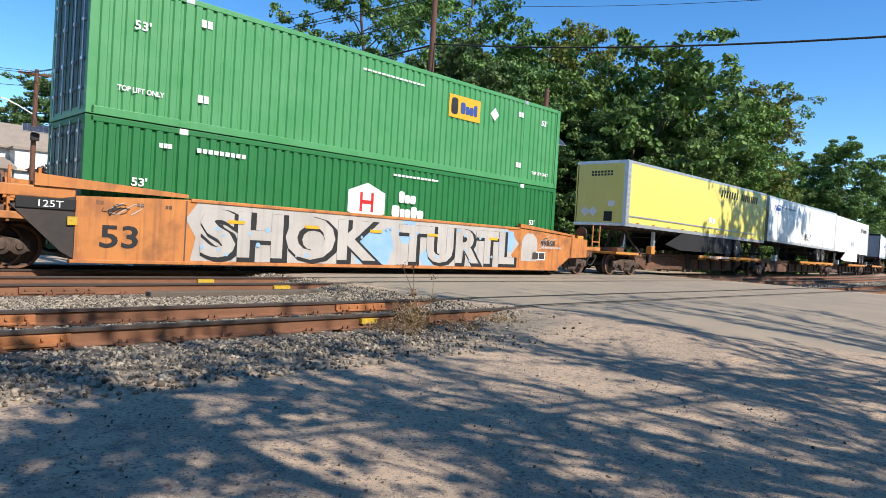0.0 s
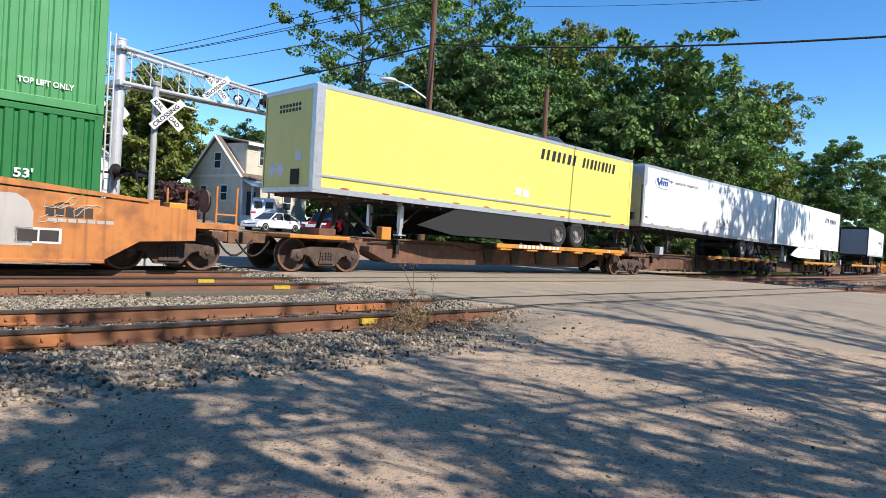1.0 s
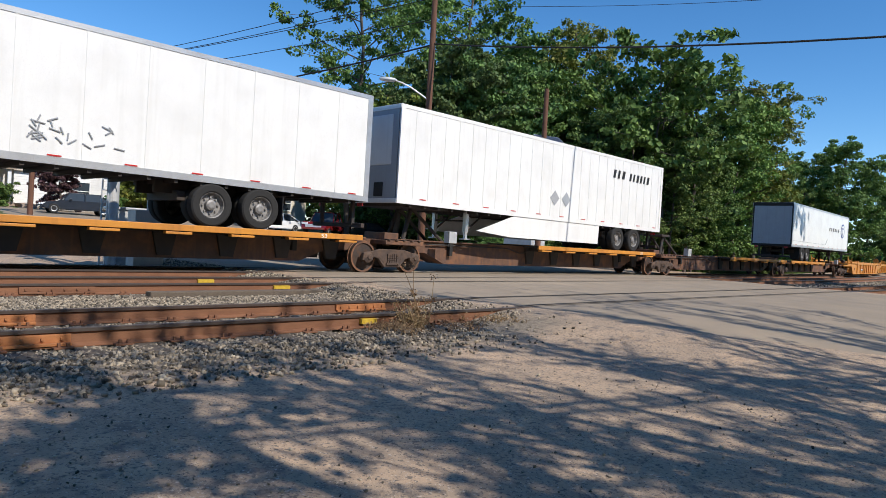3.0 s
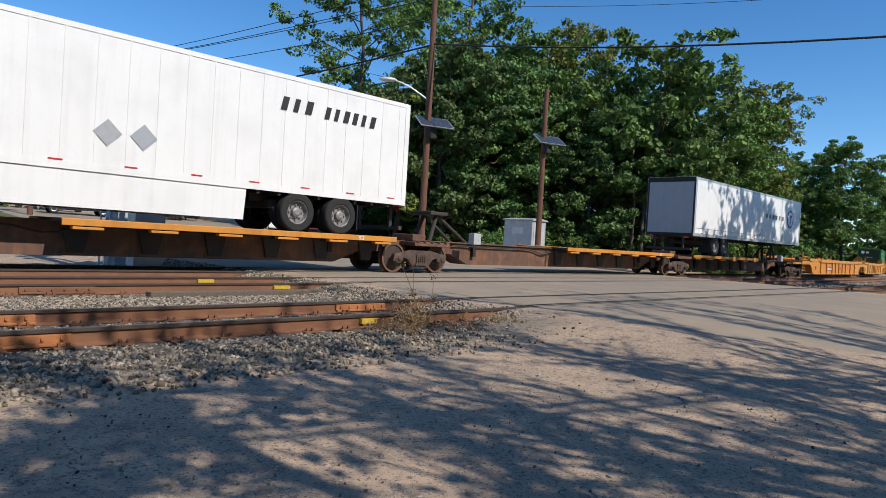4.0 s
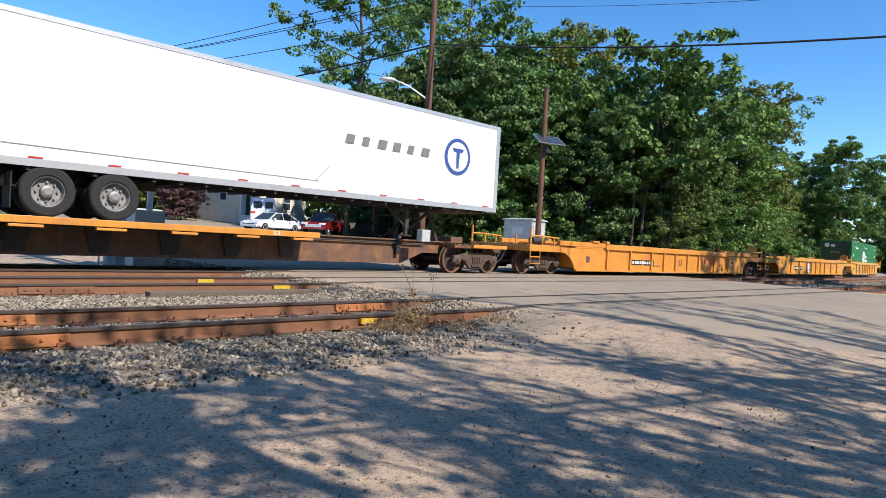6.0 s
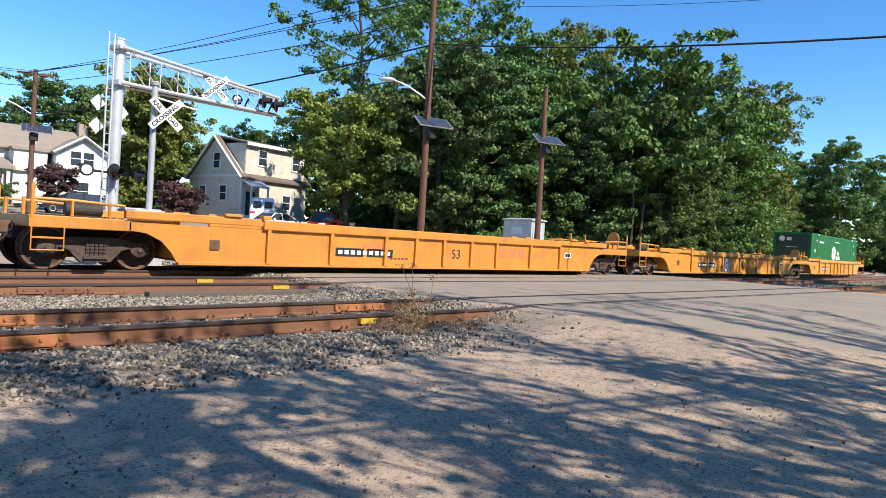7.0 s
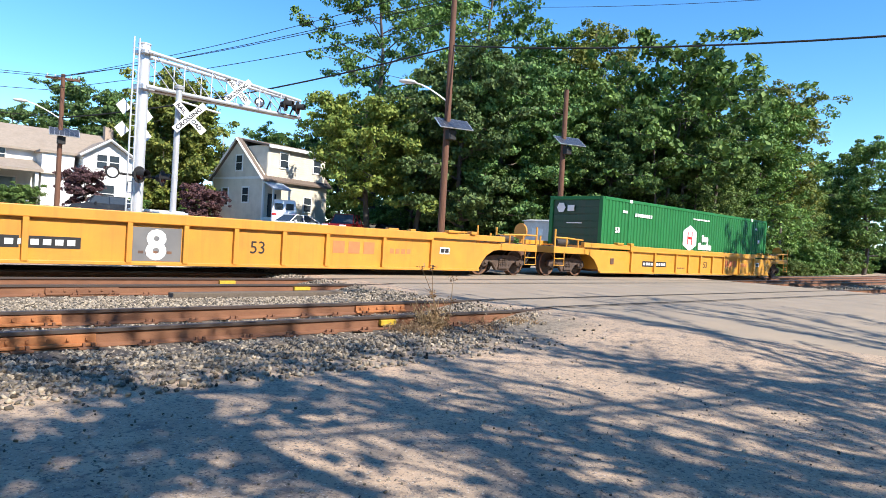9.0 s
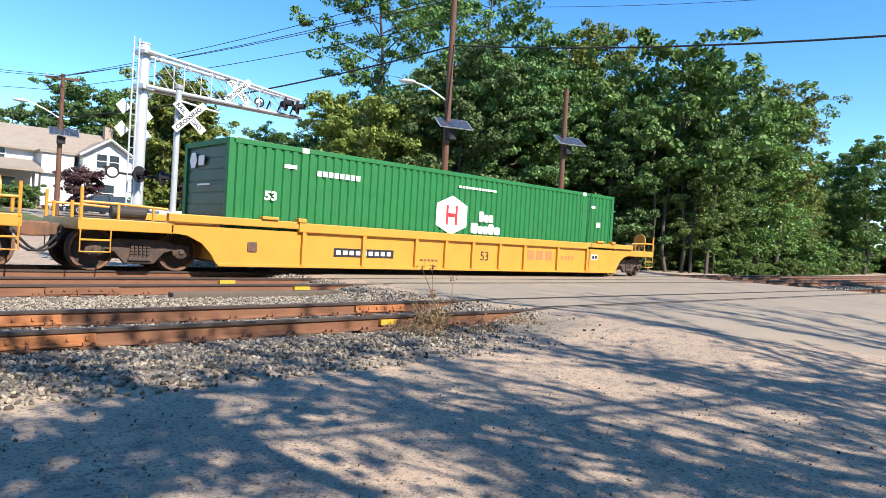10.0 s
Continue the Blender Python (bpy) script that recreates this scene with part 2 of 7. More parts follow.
def ground_z(x, y):
    road = smooth(x, ROAD_W - 1.6, ROAD_W) * (1 - smooth(x, ROAD_E, ROAD_E + 1.2))
    yc = y - (max(x - BEND, 0) ** 2) / (2 * RADIUS)
    bed = -0.21 * (1 - road) - 0.012 * road
    near = smooth(-8.2 - y, 0, 7)
    z = bed * (1 - near) + (-0.36) * near
    rise = smooth(yc, 5, 50) * (1 - smooth(x, 35, 75))
    z += 1.75 * rise
    z -= 0.25 * smooth(yc, 4.2, 9) * (1 - road) * (1 - rise)
    return z


def sheet(name, xs, ys, lift, mat, keep=None, jitter=0.0):
    """A sheet on the ground over a grid of x and y."""
    bm = bmesh.new()
    grid = [[bm.verts.new((x, y, ground_z(x, y) + lift + (jitter * noise.noise(Vector((x * 1.1, y * 1.1, 0))) if jitter else 0))) for x in xs] for y in ys]
    for j in range(len(ys) - 1):
        for i in range(len(xs) - 1):
            if keep is None or keep((xs[i] + xs[i + 1]) / 2, (ys[j] + ys[j + 1]) / 2):
                bm.faces.new((grid[j][i], grid[j][i + 1], grid[j + 1][i + 1], grid[j + 1][i]))
    bmesh.ops.delete(bm, geom=[v for v in bm.verts if not v.link_faces], context="VERTS")
    return part(name, bm, mat, smooth=True)


def ground_material():
    """Dusty worn asphalt and dirt on the near side, grass and soil behind the tracks, by place on the plan."""
    m = bpy.data.materials.new("ground_surface")
    m.use_nodes = True
    n, l = m.node_tree.nodes, m.node_tree.links
    bsdf = n["Principled BSDF"]
    co = n.new("ShaderNodeTexCoord")

    def noise_at(scale, detail=5):
        t = n.new("ShaderNodeTexNoise")
        t.inputs["Scale"].default_value, t.inputs["Detail"].default_value = scale, detail
        l.new(co.outputs["Object"], t.inputs["Vector"])
        return t.outputs[0]

    def ramp(src, lo, hi):
        r = n.new("ShaderNodeMapRange")
        r.interpolation_type = "SMOOTHSTEP"
        r.inputs[1].default_value, r.inputs[2].default_value = lo, hi
        l.new(src, r.inputs[0])
        return r.outputs[0]

    def mix(fac, x, y):
        q = n.new("ShaderNodeMix")
        q.data_type = "RGBA"
        l.new(fac, q.inputs[0])
        for i, v in ((6, x), (7, y)):
            if isinstance(v, tuple):
                q.inputs[i].default_value = (*v, 1)
            else:
                l.new(v, q.inputs[i])
        return q.outputs[2]

    def add(x, y, op="ADD"):
        q = n.new("ShaderNodeMath")
        q.operation = op
        for i, v in enumerate((x, y)):
            if isinstance(v, (int, float)):
                q.inputs[i].default_value = v
            else:
                l.new(v, q.inputs[i])
        return q.outputs[0]

    sep = n.new("ShaderNodeSeparateXYZ")
    l.new(co.outputs["Object"], sep.inputs[0])
    big, mid, small, grit = noise_at(0.35), noise_at(2.2), noise_at(14), noise_at(75, 3)
    lot = mix(ramp(big, 0.35, 0.65), (0.447, 0.325, 0.22), (0.359, 0.267, 0.187))
    lot = mix(ramp(mid, 0.45, 0.75), lot, (0.52, 0.364, 0.239))
    lot = mix(ramp(small, 0.52, 0.75), lot, (0.26, 0.189, 0.135))
    lot = mix(ramp(noise_at(5.5, 6), 0.56, 0.70), lot, (0.208, 0.165, 0.131))
    lot = mix(ramp(noise_at(33, 4), 0.53, 0.66), lot, (0.156, 0.126, 0.103))
    lot = mix(ramp(grit, 0.60, 0.70), lot, (0.0936, 0.0776, 0.0655))
    lot = mix(ramp(noise_at(48, 2), 0.62, 0.70), lot, (0.478, 0.398, 0.318))
    crack = n.new("ShaderNodeTexVoronoi")
    crack.feature = "DISTANCE_TO_EDGE"
    crack.inputs["Scale"].default_value = 0.55
    warp = n.new("ShaderNodeVectorMath")
    warp.operation = "ADD"
    nz = n.new("ShaderNodeTexNoise")
    nz.inputs["Scale"].default_value, nz.inputs["Detail"].default_value = 1.6, 5
    l.new(co.outputs["Object"], nz.inputs["Vector"])
    l.new(co.outputs["Object"], warp.inputs[0])
    l.new(nz.outputs["Color"], warp.inputs[1])
    l.new(warp.outputs[0], crack.inputs["Vector"])
    line = add(ramp(crack.outputs[0], 0.012, 0.003), ramp(noise_at(0.8), 0.50, 0.60), "MULTIPLY")
    lot = mix(add(line, 0.35, "MULTIPLY"), lot, (0.06, 0.055, 0.05))
    grass = mix(ramp(mid, 0.35, 0.65), (0.055, 0.085, 0.022), (0.10, 0.11, 0.035))
    grass = mix(ramp(small, 0.5, 0.8), grass, (0.16, 0.13, 0.06))
    gravel = mix(ramp(small, 0.4, 0.65), (0.27, 0.223, 0.166), (0.166, 0.136, 0.102))
    gravel = mix(ramp(grit, 0.5, 0.7), gravel, (0.0624, 0.0534, 0.0425))
    col = mix(ramp(add(sep.outputs[1], add(mid, 1.5, "MULTIPLY")), 22.0, 25.0), lot, grass)
    # the stony strip along the tracks
    strip = add(ramp(add(sep.outputs[1], add(mid, 1.0, "MULTIPLY")), -9.0, -8.1), ramp(add(sep.outputs[1], add(mid, 2, "MULTIPLY")), 7.2, 5.5), "MULTIPLY")
    out = add(ramp(sep.outputs[0], 9.2, 8.0), ramp(sep.outputs[0], 30.0, 31.0), "ADD")
    col = mix(add(strip, out, "MULTIPLY"), col, gravel)
    l.new(col, bsdf.inputs["Base Color"])
    bsdf.inputs["Roughness"].default_value = 0.92
    bp = n.new("ShaderNodeBump")
    bp.inputs["Strength"].default_value, bp.inputs["Distance"].default_value = 0.8, 0.03
    l.new(add(add(small, 0.6, "MULTIPLY"), add(grit, 0.5, "MULTIPLY")), bp.inputs["Height"])
    l.new(bp.outputs[0], bsdf.inputs["Normal"])
    return m


def spaced(a, b, step):
    k = max(1, round((b - a) / step))
    return [a + (b - a) * i / k for i in range(k + 1)]


gx = [-3000, -800, -250, -100, -60, -30] + spaced(-16, 40, 0.7) + spaced(43, 110, 3) + [125, 150, 220, 400, 900, 3000]
gy = [-3000, -800, -250, -100, -50, -30] + spaced(-22, 10, 0.5) + spaced(12, 70, 2.5) + [85, 110, 160, 300, 800, 3000]
ground = tagged(sheet("ground", gx, gy, 0, ground_material(), jitter=0.012), "dusty worn lot with gravel and grass behind the tracks", "ground", kind="structure")

ASPHALT = material("worn_grey_asphalt", (0.300, 0.240, 0.176), (0.246, 0.201, 0.150), 0.9, grain=1.1, fine=110, bump=0.35, dirt=(0.36, 0.278, 0.19), dirt_amount=0.5, dirt_scale=0.7, rough_var=0.05)


def road_edge(y):
    """The worn western edge of the asphalt."""
    return 8.75 + 0.5 * noise.noise(Vector((0, y * 0.6, 3))) - 1.2 * smooth(y, -6.4, -5.2) * (1 - smooth(y, -5.2, -3.6)) - 0.4 * smooth(-y, 8, 12)


ys_road = spaced(-40, 60, 0.5)
bm = bmesh.new()
rows = []
for y in ys_road:
    x0, x1 = road_edge(y), 30.4 + 0.25 * noise.noise(Vector((5, y * 0.4, 0))) - 0.35 * max(-6 - y, 0) * (y < -6) * (y > -12)
    x0 += max(-9.5 - y, 0) * 0.9
    x1 = max(x1, x0 + 8)
    rows.append([bm.verts.new((x0 + (x1 - x0) * i / 24, y, ground_z(x0 + (x1 - x0) * i / 24, y) + (0.012 if 0 < i < 24 else -0.03))) for i in range(25)])
for u, v in zip(rows, rows[1:]):
    for i in range(24):
        bm.faces.new((u[i], u[i + 1], v[i + 1], v[i]))
tagged(part("road", bm, ASPHALT, smooth=True), "worn pale grey asphalt road over the level crossing", "road", kind="structure")

# ---------------------------------------------------------------- tracks
TRACKS = {"far": (0.0, "main"), "middle": (-3.32, "middle"), "near": (-8.165, "near")}
STEPS = spaced(-45, 30, 5) + spaced(33, 150, 3)
HEAD, FOOT, TALL = 0.036, 0.07, 0.18


def rail(off, s0, s1):
    bm = bmesh.new()
    prof = [(-FOOT, -TALL), (FOOT, -TALL), (FOOT, -TALL + 0.012), (0.012, -TALL + 0.035), (0.010, -0.045), (HEAD, -0.036), (HEAD, -0.006), (HEAD - 0.008, 0), (-HEAD + 0.008, 0), (-HEAD, -0.006), (-HEAD, -0.036), (-0.010, -0.045), (-0.012, -TALL + 0.035), (-FOOT, -TALL + 0.012)]
    last = None
    for s in [s0] + [q for q in STEPS if s0 < q < s1] + [s1]:
        ring = []
        for u, z in prof:
            x, y, a = on_track(s, off + u)
            ring.append(bm.verts.new((x, y, z)))
        if last:
            for i in range(len(ring)):
                j = (i + 1) % len(ring)
                bm.faces.new((last[i], last[j], ring[j], ring[i]))
        else:
            bm.faces.new(ring[::-1])
        last = ring
    bm.faces.new(last)
    bmesh.ops.recalc_face_normals(bm, faces=bm.faces)
    return bm


def track(name, off, label):
    t = empty(name, label, "railway track", "tracks at the crossing", "structure")
    for side in (-0.7175 - HEAD, 0.7175 + HEAD):
        r = part("rail", rail(off + side, -45, 150), RUST, t)
        r.data.materials.append(RAIL_TOP)
        for p in r.data.polygons:
            if p.center.z > -0.03 and p.normal.z > -0.3:
                p.material_index = 1
    return t


tracks = {k: track("railway_track", off, f"rusty {w} railway track on grey ballast") for k, (off, w) in TRACKS.items()}

bm = bmesh.new()
box(bm, -1.3, 1.3, -0.115, 0.115, -0.16, 0.0, 0.012)
tie_mesh = bpy.data.meshes.new("tie")
bm.to_mesh(tie_mesh)
bm.free()
tie_mesh.materials.append(TIE_WOOD)
for k, (off, w) in TRACKS.items():
    for i, s in enumerate(spaced(-9, 8.2, 0.56) + spaced(31.2, 80, 0.56)):
        x, y, a = on_track(s, off)
        shared("tie", tie_mesh, pose(x, y, -TALL - 0.004, 0, 0, math.degrees(a) + 90 + random.uniform(-1, 1)), tracks[k])


def flangeway(off):
    """The open groove along the inside of a rail through the road."""
    bm = bmesh.new()
    s = spaced(9.0, 30.0, 1.5)
    for a, b in zip(s, s[1:]):
        slabs = [bm.verts.new((p, YC + off + q, 0.0075 + 0.0)) for p, q in ((a, -0.04), (b, -0.04), (b, 0.04), (a, 0.04))]
        bm.faces.new(slabs)
    return bm


GROOVE = material("dark_flangeway", (0.03, 0.028, 0.026), (0.05, 0.045, 0.04), 0.95, bump=0.3)
for k, (off, w) in TRACKS.items():
    for q in (-0.62, 0.62):
        part("flangeway", flangeway(off + q), GROOVE, tracks[k], "dark groove along the rail")

# ---------------------------------------------------------------- the train: running gear
SPARE = {}


def wheelset_mesh():
    if "wheelset" not in SPARE:
        bm = bmesh.new()
        for sgn in (-1, 1):
            y = 0.745 * sgn
            prof = [(-0.035, 0.12), (-0.05, 0.13), (-0.03, 0.36), (-0.065, 0.39), (-0.065, 0.445), (0.045, 0.457), (0.05, 0.485), (0.075, 0.485), (0.075, 0.40), (0.03, 0.37), (0.01, 0.13), (0.05, 0.12)]
            lathe(bm, [(-sgn * a, r) for a, r in prof], (0, y, 0), "y", 32)
            lathe(bm, [(sgn * 0.05, 0.10), (sgn * 0.20, 0.10), (sgn * 0.22, 0.08)], (0, y, 0), "y", 14)
            for i in range(3):
                a = i * 2.094
                lathe(bm, [(sgn * 0.21, 0.018), (sgn * 0.245, 0.018)], (0.05 * math.cos(a), y, 0.05 * math.sin(a)), "y", 6)
        rod(bm, (0, -0.72, 0), (0, 0.72, 0), 0.085, sides=12)
        me = bpy.data.meshes.new("wheelset")
        bm.normal_update()
        bm.to_mesh(me)
        bm.free()
        me.materials.append(WHEEL_STEEL)
        me.materials.append(BROWN_STEEL)
        for f in me.polygons:                      # rusty flat face of each rim
            if abs(f.normal.y) > 0.7 and math.hypot(f.center.x, f.center.z) > 0.38:
                f.material_index = 1
        SPARE["wheelset"] = me
    return SPARE["wheelset"]


def frame_mesh():
    if "side_frame" not in SPARE:
        bm = bmesh.new()
        # cast side frame: an arched top over two sloping limbs, with two openings
        outer = [(-1.10, 0.36), (-1.06, 0.58), (-0.78, 0.62), (-0.45, 0.70), (0.45, 0.70), (0.78, 0.62), (1.06, 0.58), (1.10, 0.36), (0.72, 0.36), (0.70, 0.47), (0.52, 0.42), (0.30, 0.17), (-0.30, 0.17), (-0.52, 0.42), (-0.70, 0.47), (-0.72, 0.36)]
        slab(bm, outer, -0.06, 0.06)
        bmesh.ops.bevel(bm, geom=list(bm.edges), offset=0.014, segments=1, affect="EDGES")
        for s in (-1, 1):
            slab(bm, [(s * 0.30, 0.30), (s * 0.60, 0.54), (s * 0.56, 0.60), (s * 0.36, 0.62)], -0.066, -0.0605)
            lathe(bm, [(-0.09, 0.09), (-0.06, 0.16), (0.06, 0.16)], (s * 0.89, 0, WHEEL_R), "y", 14)
            lathe(bm, [(-0.125, 0.055), (-0.08, 0.09)], (s * 0.89, 0, WHEEL_R), "y", 8)
        box(bm, -0.24, 0.24, -0.11, 0.05, 0.24, 0.31, 0.01)
        for i in range(-2, 3):
            for z in (0.31, 0.38, 0.45, 0.52):
                box(bm, i * 0.085 - 0.034, i * 0.085 + 0.034, -0.10, 0.02, z, z + 0.045)
        me = bpy.data.meshes.new("side_frame")
        bm.normal_update()
        bm.to_mesh(me)
        bm.free()
        me.materials.append(TRUCK_STEEL)
        SPARE["side_frame"] = me
        bm = bmesh.new()
        box(bm, -0.22, 0.22, -1.05, 1.05, 0.42, 0.68, 0.02)
        box(bm, -0.3, 0.3, -0.3, 0.3, 0.66, 0.78, 0.02)
        for s in (-1, 1):
            box(bm, s * 0.36 - 0.05, s * 0.36 + 0.05, -0.85, 0.85, 0.30, 0.42, 0.01)
            for y in (-0.74, 0.74):
                box(bm, s * 0.40 - 0.035, s * 0.40 + 0.035, y - 0.06, y + 0.06, 0.28, 0.58, 0.01)
        me = bpy.data.meshes.new("bolster")
        bm.normal_update()
        bm.to_mesh(me)
        bm.free()
        me.materials.append(UNDER)
        SPARE["bolster"] = me
    return SPARE["side_frame"], SPARE["bolster"]


def truck(parent, x):
    """A two-axle truck under a car, at x in the car's own space; its wheelsets turn."""
    frame_me, bolster_me = frame_mesh()
    t = shared("truck", bolster_me, pose(x, 0, 0), parent)
    shared("side_frame", frame_me, pose(0, -1.0, 0), t)
    shared("side_frame", frame_me, pose(0, 1.0, 0, 0, 0, 180), t)
    for dx in (-0.89, 0.89):
        w = shared("wheelset", wheelset_mesh(), pose(dx, 0, WHEEL_R), t)
        AXLES.append((w, dx))
    return t


def coupler(parent, x, way):
    bm = bmesh.new()
    box(bm, x, x + way * 0.55, -0.12, 0.12, 0.70, 0.95, 0.02)
    box(bm, x + way * 0.5, x + way * 0.8, -0.17, 0.17, 0.66, 0.98, 0.04)
    part("coupler", bm, BROWN_STEEL, parent, "rusty cast coupler")
    bm = bmesh.new()
    pts = [(x + way * (0.1 + 0.14 * i), -0.34, 0.78 - 0.42 * math.sin(math.pi * i / 7)) for i in range(8)]
    tube(bm, pts, 0.028, 8)
    part("air_hose", bm, BLACK, parent, "sagging black air hose")


# ---------------------------------------------------------------- well cars
POSTS = (2.17, 4.03, 5.9, 7.08, 8.25, 9.5, 10.75, 12.6, 14.4)


def well_car(name, s0, mat, label, marks):
    """A single yellow well car. Its own x runs from the lower corner of the well; s0 is that corner's place on the line."""
    car = empty(name, label, "well car", "yellow well cars")
    L = 16.4
    arch = [(-0.05, 0.21), (-0.2, 0.45), (-0.42, 0.68), (-0.75, 0.84), (-1.1, 0.88)]
    outline = arch[::-1] + [(L - x, z) for x, z in arch] + [(L + 1.1, 1.06), (-1.1, 1.06)]
    for sgn in (-1, 1):
        bm = slab(bmesh.new(), outline, sgn * 1.44, sgn * 1.40)
        part("side_plate", bm, mat, car)
        bm = box(bmesh.new(), 2.0, L - 2.0, sgn * 1.38, sgn * 1.53, 1.06, 1.29, 0.02)
        box(bm, -1.2, 2.0, sgn * 1.34, sgn * 1.50, 1.13, 1.31, 0.02)
        box(bm, L - 2.0, L + 1.2, sgn * 1.34, sgn * 1.50, 1.13, 1.31, 0.02)
        part("top_chord", bm, mat, car)
        bm = box(bmesh.new(), -0.05, L + 0.05, sgn * 1.38, sgn * 1.50, 0.17, 0.24, 0.01)
        part("bottom_sill", bm, mat, car)
        for x in POSTS:
            bm = box(bmesh.new(), x - 0.055, x + 0.055, sgn * 1.43, sgn * 1.52, 0.22, 1.07, 0.012)
            part("post", bm, mat, car)
        for x in (1.2, L - 1.2):
            bm = box(bmesh.new(), x - 0.22, x + 0.22, sgn * 1.36, sgn * 1.55, 1.315, 1.39, 0.02)
            part("corner_guide", bm, mat, car)
            part("guide_block", box(bmesh.new(), x + 0.75, x + 0.98, sgn * 1.36, sgn * 1.56, 1.30, 1.40, 0.02), mat, car)
    bm = box(bmesh.new(), 0, L, -1.3, 1.3, 0.24, 0.31)
    for x in spaced(0.5, L - 0.5, 1.4):
        box(bm, x - 0.1, x + 0.1, -1.36, 1.36, 0.2, 0.34)
    part("well_floor", bm, BROWN_STEEL, car, "rusty open floor of the well")
    for e, (x0, way) in enumerate(((0.0, -1), (L, 1))):
        bm = box(bmesh.new(), x0, x0 + way * 0.12, -1.38, 1.38, 0.3, 1.2, 0.01)
        part("bulkhead", bm, mat, car)
        bm = box(bmesh.new(), x0 + way * 1.05, x0 + way * 2.95, -1.44, 1.44, 0.86, 1.1, 0.02)
        box(bm, x0 + way * 0.1, x0 + way * 1.05, -1.38, 1.38, 0.98, 1.1, 0.02)
        part("end_platform", bm, mat, car)
        bm = box(bmesh.new(), x0 + way * 0.1, x0 + way * 3.0, -0.35, 0.35, 0.60, 0.9, 0.02)
        part("draft_sill", bm, UNDER, car)
        for y in (-1.42, -0.75, 0.75, 1.42):
            part("rail_post", rod(bmesh.new(), (x0 + way * 2.9, y, 1.05), (x0 + way * 2.9, y, 1.72 if abs(y) > 1 else 1.45), 0.035, sides=8), mat, car)
        for y in (-1.42, 1.42):
            part("handrail", tube(bmesh.new(), [(x0 + way * 2.9, y, 1.42), (x0 + way * 2.2, y, 1.42), (x0 + way * 1.2, y, 1.38)], 0.03, 8), mat, car)
            for x in (2.2, 1.5):
                part("rail_post", rod(bmesh.new(), (x0 + way * x, y, 1.42), (x0 + way * x, y, 1.1), 0.03, sides=8), mat, car)
        for y in (-1.43, 1.43):
            ladder = part("ladder", tube(bmesh.new(), [(x0 + way * 2.9, y, 0.95), (x0 + way * 2.9, y, 0.42), (x0 + way * 2.33, y, 0.42), (x0 + way * 2.33, y, 0.95)], 0.022), mat, car)
            part("rung", rod(bmesh.new(), (x0 + way * 2.9, y, 0.66), (x0 + way * 2.33, y, 0.66), 0.022, sides=6), mat, ladder)
        bm = bmesh.new()
        for i in range(8):
            box(bm, x0 + way * 1.3, x0 + way * 2.85, -1.2 + i * 0.32, -1.06 + i * 0.32, 1.104, 1.13)
        part("grating", bm, UNDER, car, "dark steel walkway grating")
        bm = lathe(bmesh.new(), [(-0.03, 0.25), (-0.03, 0.28), (0.03, 0.28), (0.03, 0.25)], (x0 + way * 2.6, -0.95, 1.55), "x", 20)
        for i in range(3):
            a = i * 2.094
            rod(bm, (x0 + way * 2.6, -0.95, 1.55), (x0 + way * 2.6, -0.95 + 0.26 * math.cos(a), 1.55 + 0.26 * math.sin(a)), 0.015, sides=6)
        rod(bm, (x0 + way * 2.6, -0.95, 1.55), (x0 + way * 2.6, -0.95, 1.1), 0.03, sides=8)
        if e:
            part("brake_wheel", bm, mat, car)
        else:
            bm.free()
        bm = rod(bmesh.new(), (x0 + way * 1.5, -0.9, 1.26), (x0 + way * 2.2, -0.9, 1.26), 0.13, sides=14)
        part("air_reservoir", bm, UNDER, car, "dark steel air tank")
        coupler(car, x0 + way * 2.9, way)
        truck(car, x0 + way * 1.62)
    marks(car)
    return ride(car, s0)


def bars(parent, name, x0, x1, z0, z1, y, mat, count=1, gap=0.25, label="", depth=0.004):
    """A run of plain bars on a side that looks towards -y, standing for writing that is not set in letters."""
    w = (x1 - x0) / (count + (count - 1) * gap)
    if w > 0.09:
        for i in range(count):
            a = x0 + i * w * (1 + gap)
            part(name, box(bmesh.new(), a, a + w, y - depth, y + 0.001, z0, z1), mat, parent, label if i == 0 else "")
        return
    bm = bmesh.new()
    for i in range(count):
        a = x0 + i * w * (1 + gap)
        box(bm, a, a + w, y - depth, y + 0.001, z0, z1)
    part(name, bm, mat, parent, label)


def leaning(parent, name, x0, x1, z0, z1, y, mat, count, label="", lean=0.22):
    """A company name as a run of slim leaning plain shapes on a side that looks towards -y."""
    step = (x1 - x0) / count
    dx = lean * (z1 - z0)
    for i in range(count):
        a, w = x0 + i * step, step * (0.5, 0.42, 0.56)[i % 3]
        bm = slab(bmesh.new(), [(a, z0), (a + w, z0), (a + w + dx, z1), (a + dx, z1)], y - 0.004, y + 0.001)
        part(name, bm, mat, parent, label if i == 0 else "")


